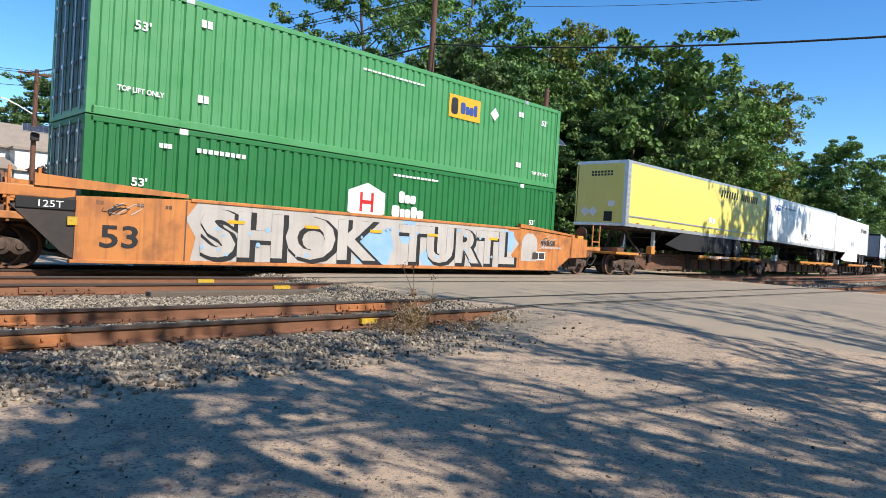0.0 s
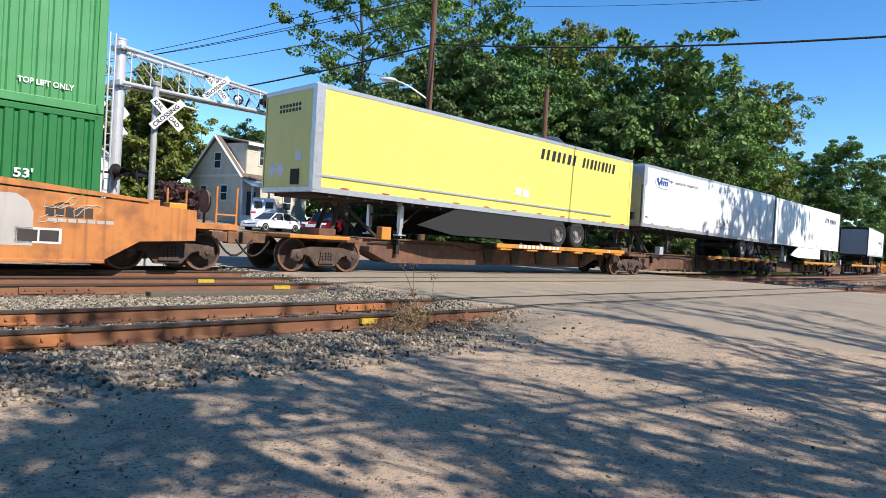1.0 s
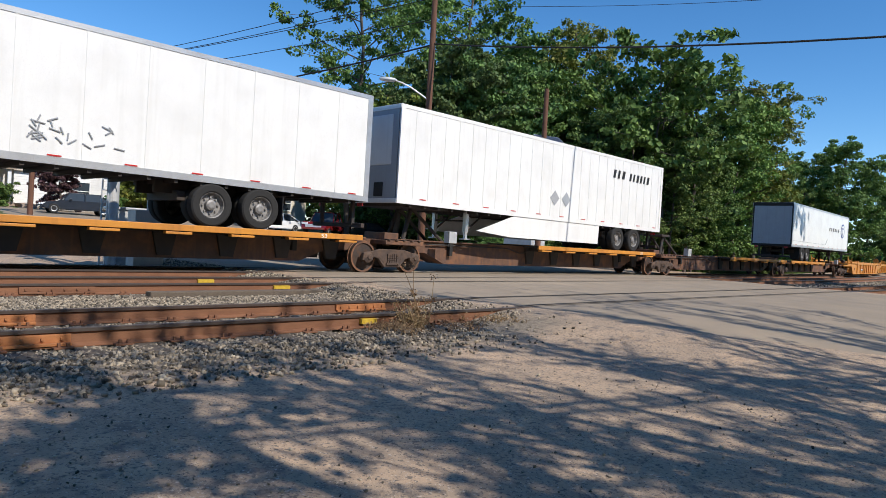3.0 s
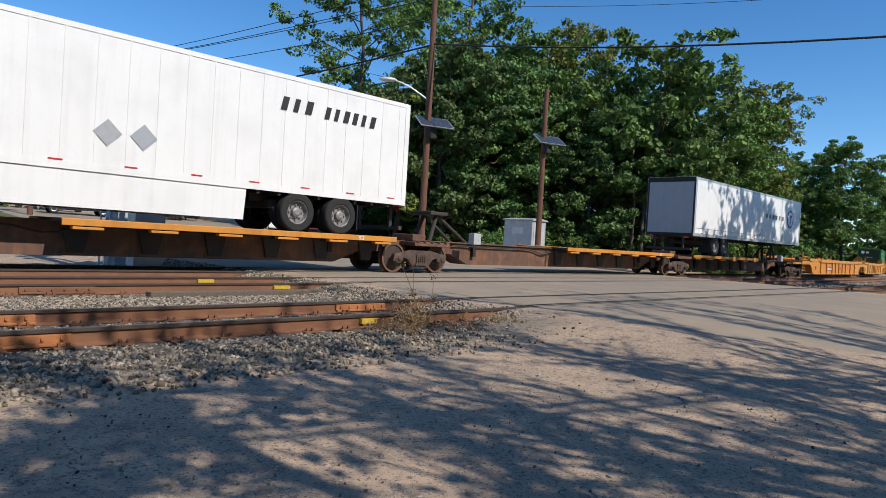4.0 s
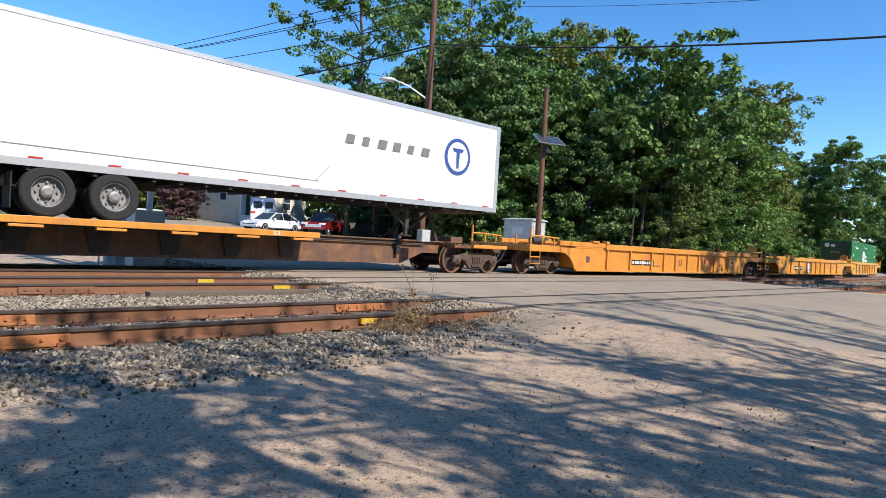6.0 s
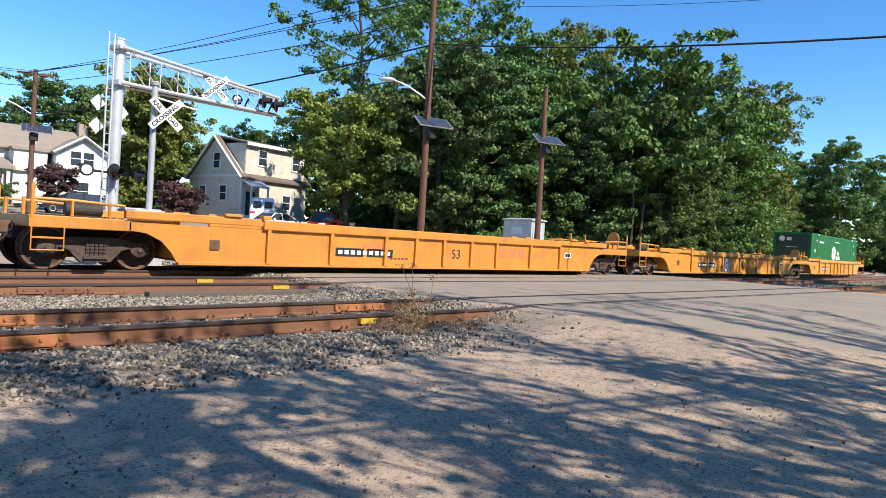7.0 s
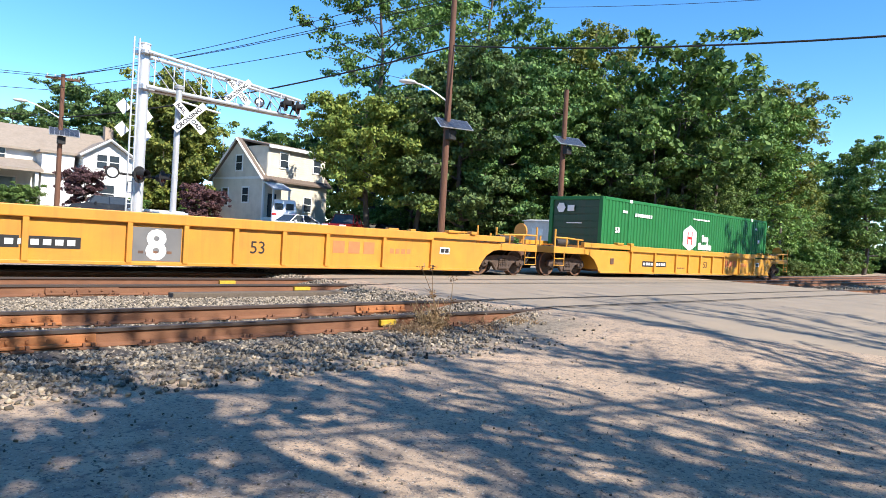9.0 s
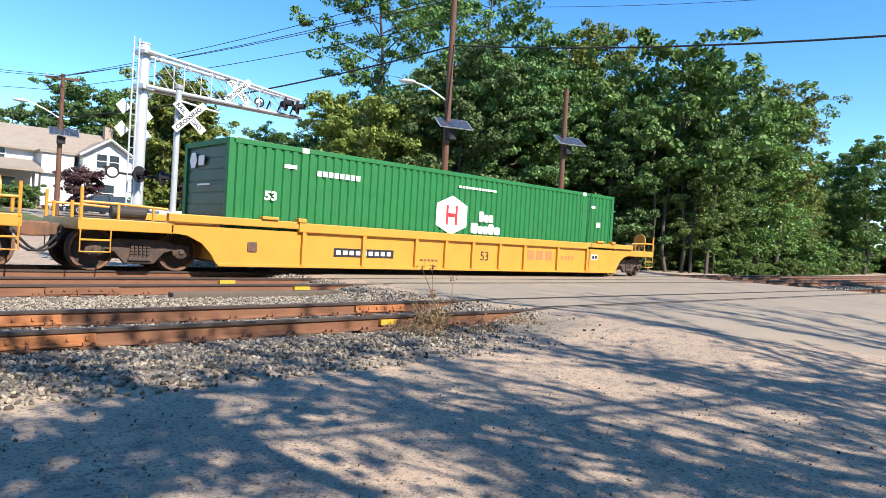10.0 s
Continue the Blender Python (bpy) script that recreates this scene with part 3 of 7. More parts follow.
def car_marks(number_at, extra):
    def put(car):
        y = -1.441
        bars(car, "number_panel", number_at, number_at + 2.0, 0.47, 0.70, y, BLACK_MARK, 2, 0.12, "black number panel")
        bars(car, "number_bar", number_at + 0.08, number_at + 1.9, 0.53, 0.64, y - 0.005, WHITE_PAINT, 9, 0.5, "white bars of the car number")
        letters("size_mark", "53", 0.42, on_side(8.62, y - 0.002, 0.5), BLACK_MARK, car, label="black number on yellow")
        bars(car, "lettering", 10.95, 12.3, 0.58, 0.90, y, PINK_MARK, 3, 0.35, "faded red lettering as plain bars")
        bars(car, "lettering", 12.85, 13.6, 0.62, 0.76, y, PINK_MARK, 4, 0.5)
        bars(car, "service_plate", 14.75, 15.15, 0.66, 0.86, y, WHITE_PAINT, 1, label="small white service plate")
        bars(car, "service_plate", 14.79, 14.94, 0.7, 0.82, y - 0.005, BLACK_MARK, 1)
        bars(car, "service_plate", 14.97, 15.11, 0.7, 0.82, y - 0.005, BLACK_MARK, 1)
        bars(car, "stencil", 6.1, 6.8, 0.42, 0.48, y, BROWN_STEEL, 5, 0.4)
        bm = box(bmesh.new(), 0.68, 0.92, y - 0.02, y + 0.01, 0.52, 0.76, 0.02)
        part("route_box", bm, BROWN_STEEL, car, "small rusty plate")
        extra(car, y)
    return put


def no_extra(car, y):
    pass


def spray_tag(car, y):
    bm = bmesh.new()
    box(bm, 5.98, 7.0, y - 0.003, y, 0.26, 0.98)
    part("graffiti_patch", bm, DARK_SPRAY, car, "grey sprayed patch over the yellow paint")
    letters("graffiti", "8", 0.86, on_side(6.25, y - 0.005, 0.32), WHITE_PAINT, car, bold=0.03)


def thin_tag(car, y):
    bars(car, "graffiti", 5.1, 5.9, 0.66, 0.86, y, PINK_MARK, 6, 0.6, "thin sprayed scribble")


# ---------------------------------------------------------------- containers


def container(name, z0, paint, label, group, height=2.86, shut_doors=False):
    """A 53-foot corrugated container; its x runs from its left end, its near face looks towards -y."""
    c = empty(name, label, "container", group)
    L, W, H = 16.15, 2.59, height
    posts = (2.03, L - 2.03)
    for sgn in (-1, 1):
        # corrugated side
        bm = bmesh.new()
        y_out, y_in = sgn * (W / 2 - 0.012), sgn * (W / 2 - 0.05)
        pts, x = [], 0.14
        while x < L - 0.14:
            pts += [(x, y_in), (x + 0.055, y_in), (x + 0.085, y_out), (x + 0.215, y_out)]
            x += 0.245
        pts = [p for p in pts if p[0] < L - 0.12] + [(L - 0.12, y_in)]
        lo = [bm.verts.new((px, py, z0 + 0.16)) for px, py in pts]
        hi = [bm.verts.new((px, py, z0 + H - 0.1)) for px, py in pts]
        for i in range(len(pts) - 1):
            bm.faces.new((lo[i], lo[i + 1], hi[i + 1], hi[i]) if sgn < 0 else (lo[i + 1], lo[i], hi[i], hi[i + 1]))
        part("side_panel", bm, paint, c)
        bm = box(bmesh.new(), 0.1, L - 0.1, sgn * (W / 2), sgn * (W / 2 - 0.06), z0 + H - 0.12, z0 + H, 0.012)
        part("top_rail", bm, paint, c)
        bm = box(bmesh.new(), 0.1, L - 0.1, sgn * (W / 2), sgn * (W / 2 - 0.08), z0 + 0.0, z0 + 0.17, 0.012)
        part("bottom_rail", bm, paint, c)
        for x in (0.0, L - 0.17):
            bm = box(bmesh.new(), x, x + 0.17, sgn * W / 2, sgn * (W / 2 - 0.17), z0, z0 + H, 0.015)
            part("corner_post", bm, paint, c)
        for x in posts:
            bm = box(bmesh.new(), x - 0.09, x + 0.09, sgn * (W / 2 + 0.004), sgn * (W / 2 - 0.05), z0 + 0.05, z0 + H, 0.01)
            part("lift_post", bm, paint, c)
            for z, mat in ((z0 + H - 0.13, WHITE_PAINT if paint is GREEN else ALUMINIUM), (z0 + 0.0, paint)):
                bm = box(bmesh.new(), x - 0.1, x + 0.1, sgn * (W / 2 + 0.012), sgn * (W / 2 - 0.12), z, z + 0.13, 0.012)
                part("corner_casting", bm, mat, c)
    bm = bmesh.new()
    for i in range(20):
        box(bm, 0.1 + i * 0.797, 0.1 + i * 0.797 + 0.75, -W / 2 + 0.06, W / 2 - 0.06, z0 + H - 0.05, z0 + H - 0.015, 0.012)
    part("roof", bm, paint, c)
    bm = box(bmesh.new(), 0.1, L - 0.1, -W / 2 + 0.08, W / 2 - 0.08, z0 + 0.08, z0 + 0.15)
    part("floor", bm, UNDER, c)
    for x, way in ((0.0, 1), (L, -1)):
        ys = spaced(-W / 2 + 0.17, W / 2 - 0.17, 0.28)
        part("end_panel", box(bmesh.new(), x + way * 0.07, x + way * 0.1, -W / 2 + 0.16, W / 2 - 0.16, z0 + 0.1, z0 + H - 0.08), GREEN_END_SHADED, c)
        if shut_doors and way > 0:
            for k in range(9):
                zz = z0 + 0.2 + k * (H - 0.35) / 9
                part("panel_rib", box(bmesh.new(), x + 0.05, x + 0.075, -W / 2 + 0.16, W / 2 - 0.16, zz, zz + (H - 0.35) / 9 - 0.035, 0.01), GREEN_END_SHADED, c)
        else:
            for a, b in zip(ys, ys[1:]):
                part("panel_rib", box(bmesh.new(), x + way * 0.03, x + way * 0.075, a + 0.02, b - 0.02, z0 + 0.15, z0 + H - 0.12, 0.012), GREEN_END_SHADED, c)
        part("end_header", box(bmesh.new(), x, x + way * 0.12, -W / 2 + 0.12, W / 2 - 0.12, z0 + H - 0.14, z0 + H, 0.012), paint, c)
        part("end_sill", box(bmesh.new(), x, x + way * 0.12, -W / 2 + 0.12, W / 2 - 0.12, z0, z0 + 0.16, 0.012), paint, c)
        if way > 0:
            for y in () if shut_doors else (-0.95, -0.35, 0.35, 0.95):
                lock = part("lock_rod", rod(bmesh.new(), (x - 0.01, y, z0 + 0.1), (x - 0.01, y, z0 + H - 0.08), 0.018, sides=8), ALUMINIUM, c, "galvanised lock rod")
                for z in (0.5, 1.1, 1.9, 2.5):
                    part("lock_guide", box(bmesh.new(), x - 0.04, x + 0.04, y - 0.06, y + 0.06, z0 + z, z0 + z + 0.07, 0.008), ALUMINIUM, lock)
    return c


def hexagon(parent, x, z, w, h, y):
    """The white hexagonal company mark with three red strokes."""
    bm = slab(bmesh.new(), [(x - w / 2, z - h * 0.27), (x, z - h / 2), (x + w / 2, z - h * 0.27), (x + w / 2, z + h * 0.27), (x, z + h / 2), (x - w / 2, z + h * 0.27)], y - 0.004, y + 0.002)
    part("company_mark", bm, WHITE_PAINT, parent, "white hexagon mark")
    bm = bmesh.new()
    for dx in (-0.19, 0.11):
        box(bm, x + dx * w, x + (dx + 0.07) * w, y - 0.008, y - 0.004, z - h * 0.25, z + h * 0.25)
    box(bm, x - 0.12 * w, x + 0.11 * w, y - 0.008, y - 0.004, z - h * 0.05, z + h * 0.05)
    part("company_mark", bm, RED_MARK, parent, "red strokes on the mark")


def blobs(parent, name, runs, y, mat, label):
    """Rounded plain shapes where a company name stands: runs of (x0, z0, z1, widths)."""
    for x0, z0, z1, widths in runs:
        x = x0
        for i, w in enumerate(widths):
            top = z1 if i % 3 == 0 else z0 + (z1 - z0) * 0.74
            bm = lathe(bmesh.new(), [(y - 0.004, 1.0), (y + 0.001, 1.0)], (0, 0, 0), "y", 12)
            for v in bm.verts:
                v.co.x = x + w * 0.5 + w * 0.5 * math.copysign(abs(v.co.x) ** 0.45, v.co.x)
                v.co.z = (z0 + top) / 2 + (top - z0) / 2 * math.copysign(abs(v.co.z) ** 0.45, v.co.z)
            part(name, bm, mat, parent, label if i == 0 else "")
            x += w * 1.06


Y_FACE = -1.296

# ---------------------------------------------------------------- orange well unit


def orange_well(s0, tagged_side):
    car = empty("well_car", "faded orange well car, " + ("its side covered in sprayed graffiti" if tagged_side else "dusty and weathered"), "well car", "orange well cars")
    L = 16.3
    outline = [(-0.02, 0.23), (L, 0.23), (L + 0.75, 0.66), (L + 1.95, 0.72), (L + 1.95, 1.40), (L + 0.2, 1.50), (L - 2.3, 1.63), (2.3, 1.63), (-0.02, 1.52)]
    for sgn in (-1, 1):
        part("side_plate", slab(bmesh.new(), outline, sgn * 1.50, sgn * 1.44), ORANGE, car)
        part("top_chord", box(bmesh.new(), 2.3, L - 2.3, sgn * 1.36, sgn * 1.53, 1.58, 1.66, 0.015), ORANGE, car)
        part("bottom_sill", box(bmesh.new(), -0.1, L + 0.05, sgn * 1.40, sgn * 1.54, 0.18, 0.25, 0.012), ORANGE, car)
        for x0, x1 in ((-0.75, 2.25), (L - 2.25, L + 0.9)):
            bm = slab(bmesh.new(), [(x0, 1.66), (x1, 1.66), (x1, 1.74), (x0, 1.9)] if x0 < 3 else [(x0, 1.66), (x1, 1.5), (x1, 1.56), (x0, 1.80)], sgn * 1.50, sgn * 1.36)
            part("container_guide", bm, ORANGE, car)
        bm = slab(bmesh.new(), [(-1.15, 1.28), (-0.02, 1.5), (-0.02, 0.27), (-0.25, 0.4)], sgn * 1.47, sgn * 1.41)
        part("gusset", bm, UNDER, car, "dark grey sloping gusset")
        bm = box(bmesh.new(), -1.05, 0.0, sgn * 1.50, sgn * 1.44, 1.22, 1.44, 0.012)
        part("end_beam", bm, BLACK, car, "black end beam with load marking")
        bm = box(bmesh.new(), -1.5, -0.02, sgn * 1.46, sgn * 1.25, 1.44, 1.66, 0.02)
        part("end_bracket", bm, ORANGE, car)
    part("well_floor", box(bmesh.new(), 0, L, -1.42, 1.42, 0.24, 0.33), BROWN_STEEL, car)
    bm = box(bmesh.new(), -1.5, 0.0, -1.3, 1.3, 0.95, 1.25, 0.03)
    part("articulation", bm, BROWN_STEEL, car)
    bm = box(bmesh.new(), L, L + 2.0, -1.42, 1.42, 1.05, 1.25, 0.02)
    box(bm, L, L + 2.8, -0.35, 0.35, 0.62, 1.05, 0.02)
    part("end_platform", bm, ORANGE, car)
    for i in range(3):
        part("hatch", box(bmesh.new(), L + 0.15 + i * 0.6, L + 0.55 + i * 0.6, -1.45, -1.1, 1.44 - i * 0.03, 1.60 - i * 0.03, 0.02), ORANGE if i < 2 else YELLOW_BRIGHT, car)
    bm = bmesh.new()
    for x in (L + 2.45, L + 2.95):
        for y in (-1.4, 1.4):
            rod(bm, (x, y, 0.95), (x, y, 2.0), 0.03, sides=8)
    for y in (-1.4, 1.4):
        box(bm, L + 1.95, L + 3.0, y - 0.05, y + 0.05, 1.0, 1.14, 0.01)
        rod(bm, (L + 2.45, y, 1.35), (L + 2.95, y, 1.35), 0.025, sides=6)
    part("handrail", bm, ORANGE, car)
    bm = box(bmesh.new(), L + 1.9, L + 3.0, -1.4, 1.4, 0.98, 1.04)
    part("grating", bm, UNDER, car)
    bm = lathe(bmesh.new(), [(-0.03, 0.24), (-0.03, 0.27), (0.03, 0.27), (0.03, 0.24)], (L + 2.4, -0.9, 1.65), "x", 20)
    rod(bm, (L + 2.4, -0.9, 1.65), (L + 2.4, -0.9, 1.05), 0.03)
    part("brake_wheel", bm, BROWN_STEEL, car)
    coupler(car, L + 2.9, 1)
    truck(car, L + 1.55)
    truck(car, -1.75)
    y = -1.501
    letters("size_mark", "53", 0.64, on_side(0.42, y - 0.003, 0.52), BLACK_MARK, car, width=1.3, bold=0.012, label="black painted number")
    letters("load_mark", "125T", 0.19, on_side(-0.72, y - 0.003, 1.26), WHITE_PAINT, car, width=1.2, label="white painted load mark")
    bars(car, "reflector", -0.16, 0.02, 0.93, 1.1, y - 0.004, YELLOW_TAG, 1, label="yellow reflector")
    bars(car, "capacity_plate", L - 1.55, L - 0.75, 0.55, 0.85, y, WHITE_PAINT, 1)
    bars(car, "capacity_plate", L - 1.50, L - 0.80, 0.59, 0.81, y - 0.005, UNDER, 2, 0.1)
    if tagged_side:
        part("graffiti_ground", slab(bmesh.new(), [(2.35, 0.27), (13.9, 0.27), (13.6, 0.7), (14.0, 1.1), (13.3, 1.6), (2.5, 1.62), (2.2, 1.2), (2.45, 0.8)], y - 0.004, y), SPRAY_GREY, car, "silver sprayed ground of the graffiti")
        for x0, x1, z0, z1 in ((7.0, 8.3, 0.3, 1.25), (8.6, 9.2, 0.9, 1.6), (9.5, 10.1, 0.28, 0.8), (13.0, 13.8, 0.8, 1.5)):
            bm = slab(bmesh.new(), [(x0, z0), (x1 - 0.2, z0), (x1, (z0 + z1) / 2), (x1 - 0.15, z1), (x0 + 0.1, z1), (x0 - 0.2, (z0 + z1) / 2)], y - 0.006, y - 0.003)
            part("graffiti_patch", bm, BLUE_PATCH, car, "pale blue sprayed patch")
        for word, x, w in (("SHOK", 2.55, 1.30), ("TURTL", 8.5, 1.22)):
            letters("graffiti", word, 1.42, on_side(x + 0.08, y - 0.008, 0.38), BLACK_MARK, car, width=w, bold=0.11, label="black outline of sprayed letters")
            letters("graffiti", word, 1.42, on_side(x, y - 0.014, 0.43), SPRAY_GREY, car, width=w, bold=0.055, label="silver sprayed letters")
        for i in range(26):
            x, z = 2.6 + 11 * random.random(), 0.4 + 1.0 * random.random()
            r = random.uniform(0.03, 0.07)
            part("graffiti_dot", slab(bmesh.new(), [(x + r * math.cos(a), z + r * math.sin(a)) for a in (0, 1.05, 2.09, 3.14, 4.19, 5.24)], y - 0.0235, y - 0.02), BLUE_PATCH, car)
        for x in (3.2, 5.3, 7.4, 9.6, 12.4):
            part("reflector", box(bmesh.new(), x, x + 0.42, y - 0.03, y - 0.02, 1.16, 1.24), AMBER, car, "amber reflector strip")
        part("graffiti_patch", slab(bmesh.new(), [(14.15, 0.5), (15.05, 0.5), (15.05, 1.15), (14.95, 1.36), (14.75, 1.48), (14.45, 1.48), (14.25, 1.36), (14.15, 1.15)], y - 0.004, y), SPRAY_GREY, car, "pale rounded sprayed patch")
        for k in range(9):
            x, z, r = random.choice((0.6, 1.1, 1.7, 15.4, 15.9, 16.4)) + random.uniform(-0.2, 0.2), random.uniform(0.95, 1.4), random.uniform(0.12, 0.3)
            loop = [(x + r * math.cos(a * 0.7 + k) * (1 + 0.3 * math.sin(a * 1.3)), y - 0.002, z + 0.45 * r * math.sin(a * 1.1 + k)) for a in range(9)]
            part("graffiti", tube(bmesh.new(), loop, 0.011, 5), random.choice((BLACK_MARK, UNDER, SPRAY_GREY)), car, "thin sprayed scribble")
        part("panel_line", box(bmesh.new(), 2.2, 2.23, y - 0.004, y, 0.26, 1.6), BROWN_STEEL, car)
        for x in (0.35, 1.15, 1.75):
            bars(car, "stencil", x, x + 0.14, 1.38, 1.46, y, BROWN_STEEL, 2, 0.3)
        bars(car, "graffiti", 15.25, 16.1, 1.08, 1.28, y, UNDER, 5, 0.15, "dark scrawl as bars")
        bars(car, "graffiti", 15.3, 16.5, 0.98, 1.05, y, SPRAY_GREY, 7, 0.2)
    return ride(car, s0)


# ---------------------------------------------------------------- spine cars


def spine_car(s0, s1, deck, number, first=False, last=False, hitch_at=None):
    """One unit of an articulated spine car from truck centre s0 to s1; deck: where the yellow wheel platform lies."""
    car = empty("spine_car", "rusty brown spine car with a yellow trailer platform", "spine car", "spine cars")
    L = s1 - s0
    d0, d1 = deck[0] - s0, deck[1] - s0
    low = 1.9
    # the spine: a deep box sill between the trucks, shallow over them
    prof = [(0.1, 0.62), (low, 0.62), (low + 0.9, 0.27), (L - low - 0.9, 0.27), (L - low, 0.62), (L - 0.1, 0.62), (L - 0.1, 0.98), (0.1, 0.98)]
    part("centre_sill", slab(bmesh.new(), prof, -0.42, 0.42), BROWN_STEEL, car)
    bm = box(bmesh.new(), 0.6, L - 0.6, -0.52, 0.52, 0.98, 1.02, 0.008)
    part("top_plate", bm, BROWN_STEEL, car)
    for sgn in (-1, 1):
        bm = box(bmesh.new(), d0, d1, sgn * 1.28, sgn * 1.20, 0.925, 1.07, 0.012)
        part("platform_edge", bm, YELLOW_AMBER, car, "weathered yellow platform edge")
        bm = box(bmesh.new(), d0, d1, sgn * 1.22, sgn * 0.45, 0.98, 1.05)
        part("platform", bm, UNDER, car)
    for x in spaced(d0 + 0.5, d1 - 0.5, 1.6):
        for sgn in (-1, 1):
            # brackets widened in dark steel, which also puts the deck's shade on the sill
            bm = slab(bmesh.new(), [(x - 0.16, 0.34), (x + 0.16, 0.34), (x + 0.3, 0.975), (x - 0.3, 0.975)], sgn * 0.42, sgn * 0.5)
            box(bm, x - 0.07, x + 0.07, sgn * 0.42, sgn * 1.2, 0.84, 0.97, 0.01)
            part("bracket", bm, UNDER, car)
        part("foot_plate", box(bmesh.new(), x - 0.3, x + 0.3, -1.275, -1.10, 0.85, 0.905, 0.01), YELLOW_AMBER, car)
    line = [(x, -0.5, 0.90 - (0.16 * math.exp(-((x - L * 0.4) / 0.5) ** 2) if number != 4 else 0)) for x in spaced(low, L - low, 0.25)]
    part("brake_pipe", tube(bmesh.new(), line, 0.025), UNDER, car)
    for x in (low + 1.0, L - low - 1.2):
        bm = box(bmesh.new(), x, x + 0.14, -0.56, -0.42, 0.55, 0.98, 0.012)
        box(bm, x - 0.08, x + 0.2, -0.54, -0.44, 0.86, 0.94, 0.012)
        part("valve", bm, BLACK, car)
    # stand and end steelwork
    for x in ((0.4,) if not last else (0.4, L - 0.4)):
        bm = box(bmesh.new(), x - 0.75, x + 0.75, -1.15, 1.15, 0.84, 0.97, 0.02)
        box(bm, x - 0.28, x + 0.28, -0.5, 0.5, 0.95, 1.2, 0.03)
        part("end_sill", bm, BROWN_STEEL, car)
        bm = bmesh.new()
        for i in range(5):
            box(bm, x - 0.7 + i * 0.3, x - 0.6 + i * 0.3, -1.2, -0.6, 0.975, 1.0)
        part("step", bm, UNDER, car)
    if hitch_at is not None:
        h, up = hitch_at[0] - s0, hitch_at[1]
        sg = 1 if h < L / 2 else -1
        bm = bmesh.new()
        for y in (-0.38, 0.38):
            rod(bm, (h - sg * 0.25, y, 1.0), (h + sg * 0.1, y * 0.8, up - 0.12), 0.07, sides=8)
            rod(bm, (h + sg * 1.5, y, 1.0), (h + sg * 0.1, y * 0.8, up - 0.12), 0.055, sides=8)
        box(bm, h - 0.35, h + 0.45, -0.5, 0.5, up - 0.14, up - 0.02, 0.03)
        part("hitch", bm, UNDER, car, "dark steel trailer hitch")
        bm = box(bmesh.new(), h + sg * 0.9, h + sg * 1.25, -1.3, -1.05, 0.98, 1.35, 0.02)
        part("control_box", bm, YELLOW_AMBER if first else GREY_PAINT, car)
    if first:
        bars(car, "number_bar", d0 + 1.2, d0 + 3.6, 0.945, 1.05, -1.282, WHITE_PAINT, 10, 0.5, "white bars of the car number")
    letters("size_mark", "53", 0.14, on_side(d1 - 1.4, -1.283, 0.945), WHITE_PAINT, car, width=1.5)
    truck(car, 0.0)
    if last:
        truck(car, L)
        coupler(car, L + 1.0, 1)
        part("end_platform", box(bmesh.new(), L - 0.4, L + 1.3, -1.3, 1.3, 0.86, 0.98, 0.02), YELLOW_AMBER, car)
    if first:
        coupler(car, -1.2, -1)
        part("end_platform", box(bmesh.new(), -1.3, 0.6, -1.3, 1.3, 0.90, 1.0, 0.02), YELLOW_AMBER, car)
    return ride(car, s0)


# ---------------------------------------------------------------- trailers


def tyre_meshes():
    if "tyre" not in SPARE:
        bm = bmesh.new()
        for off in (0, 0.34):
            lathe(bm, [(off + 0.03, 0.29), (off + 0.0, 0.33), (off - 0.0, 0.46), (off + 0.03, 0.495), (off + 0.09, 0.505), (off + 0.20, 0.505), (off + 0.26, 0.495), (off + 0.29, 0.46), (off + 0.29, 0.33), (off + 0.26, 0.29)], (0, 0, 0), "y", 30, (False, False))
        t = bpy.data.meshes.new("tyre")
        bm.normal_update()
        bm.to_mesh(t)
        bm.free()
        t.materials.append(RUBBER)
        bm = bmesh.new()
        lathe(bm, [(0.02, 0.30), (0.03, 0.285), (0.14, 0.26), (0.15, 0.13), (0.06, 0.12), (0.04, 0.07)], (0, 0, 0), "y", 20, (False, True))
        for i in range(8):
            a = i * math.pi / 4
            lathe(bm, [(0.10, 0.022), (0.15, 0.022)], (0.19 * math.cos(a), 0, 0.19 * math.sin(a)), "y", 6)
        r = bpy.data.meshes.new("rim")
        bm.normal_update()
        bm.to_mesh(r)
        bm.free()
        r.materials.append(RIM_STEEL)
        SPARE["tyre"], SPARE["rim"] = t, r
    return SPARE["tyre"], SPARE["rim"]


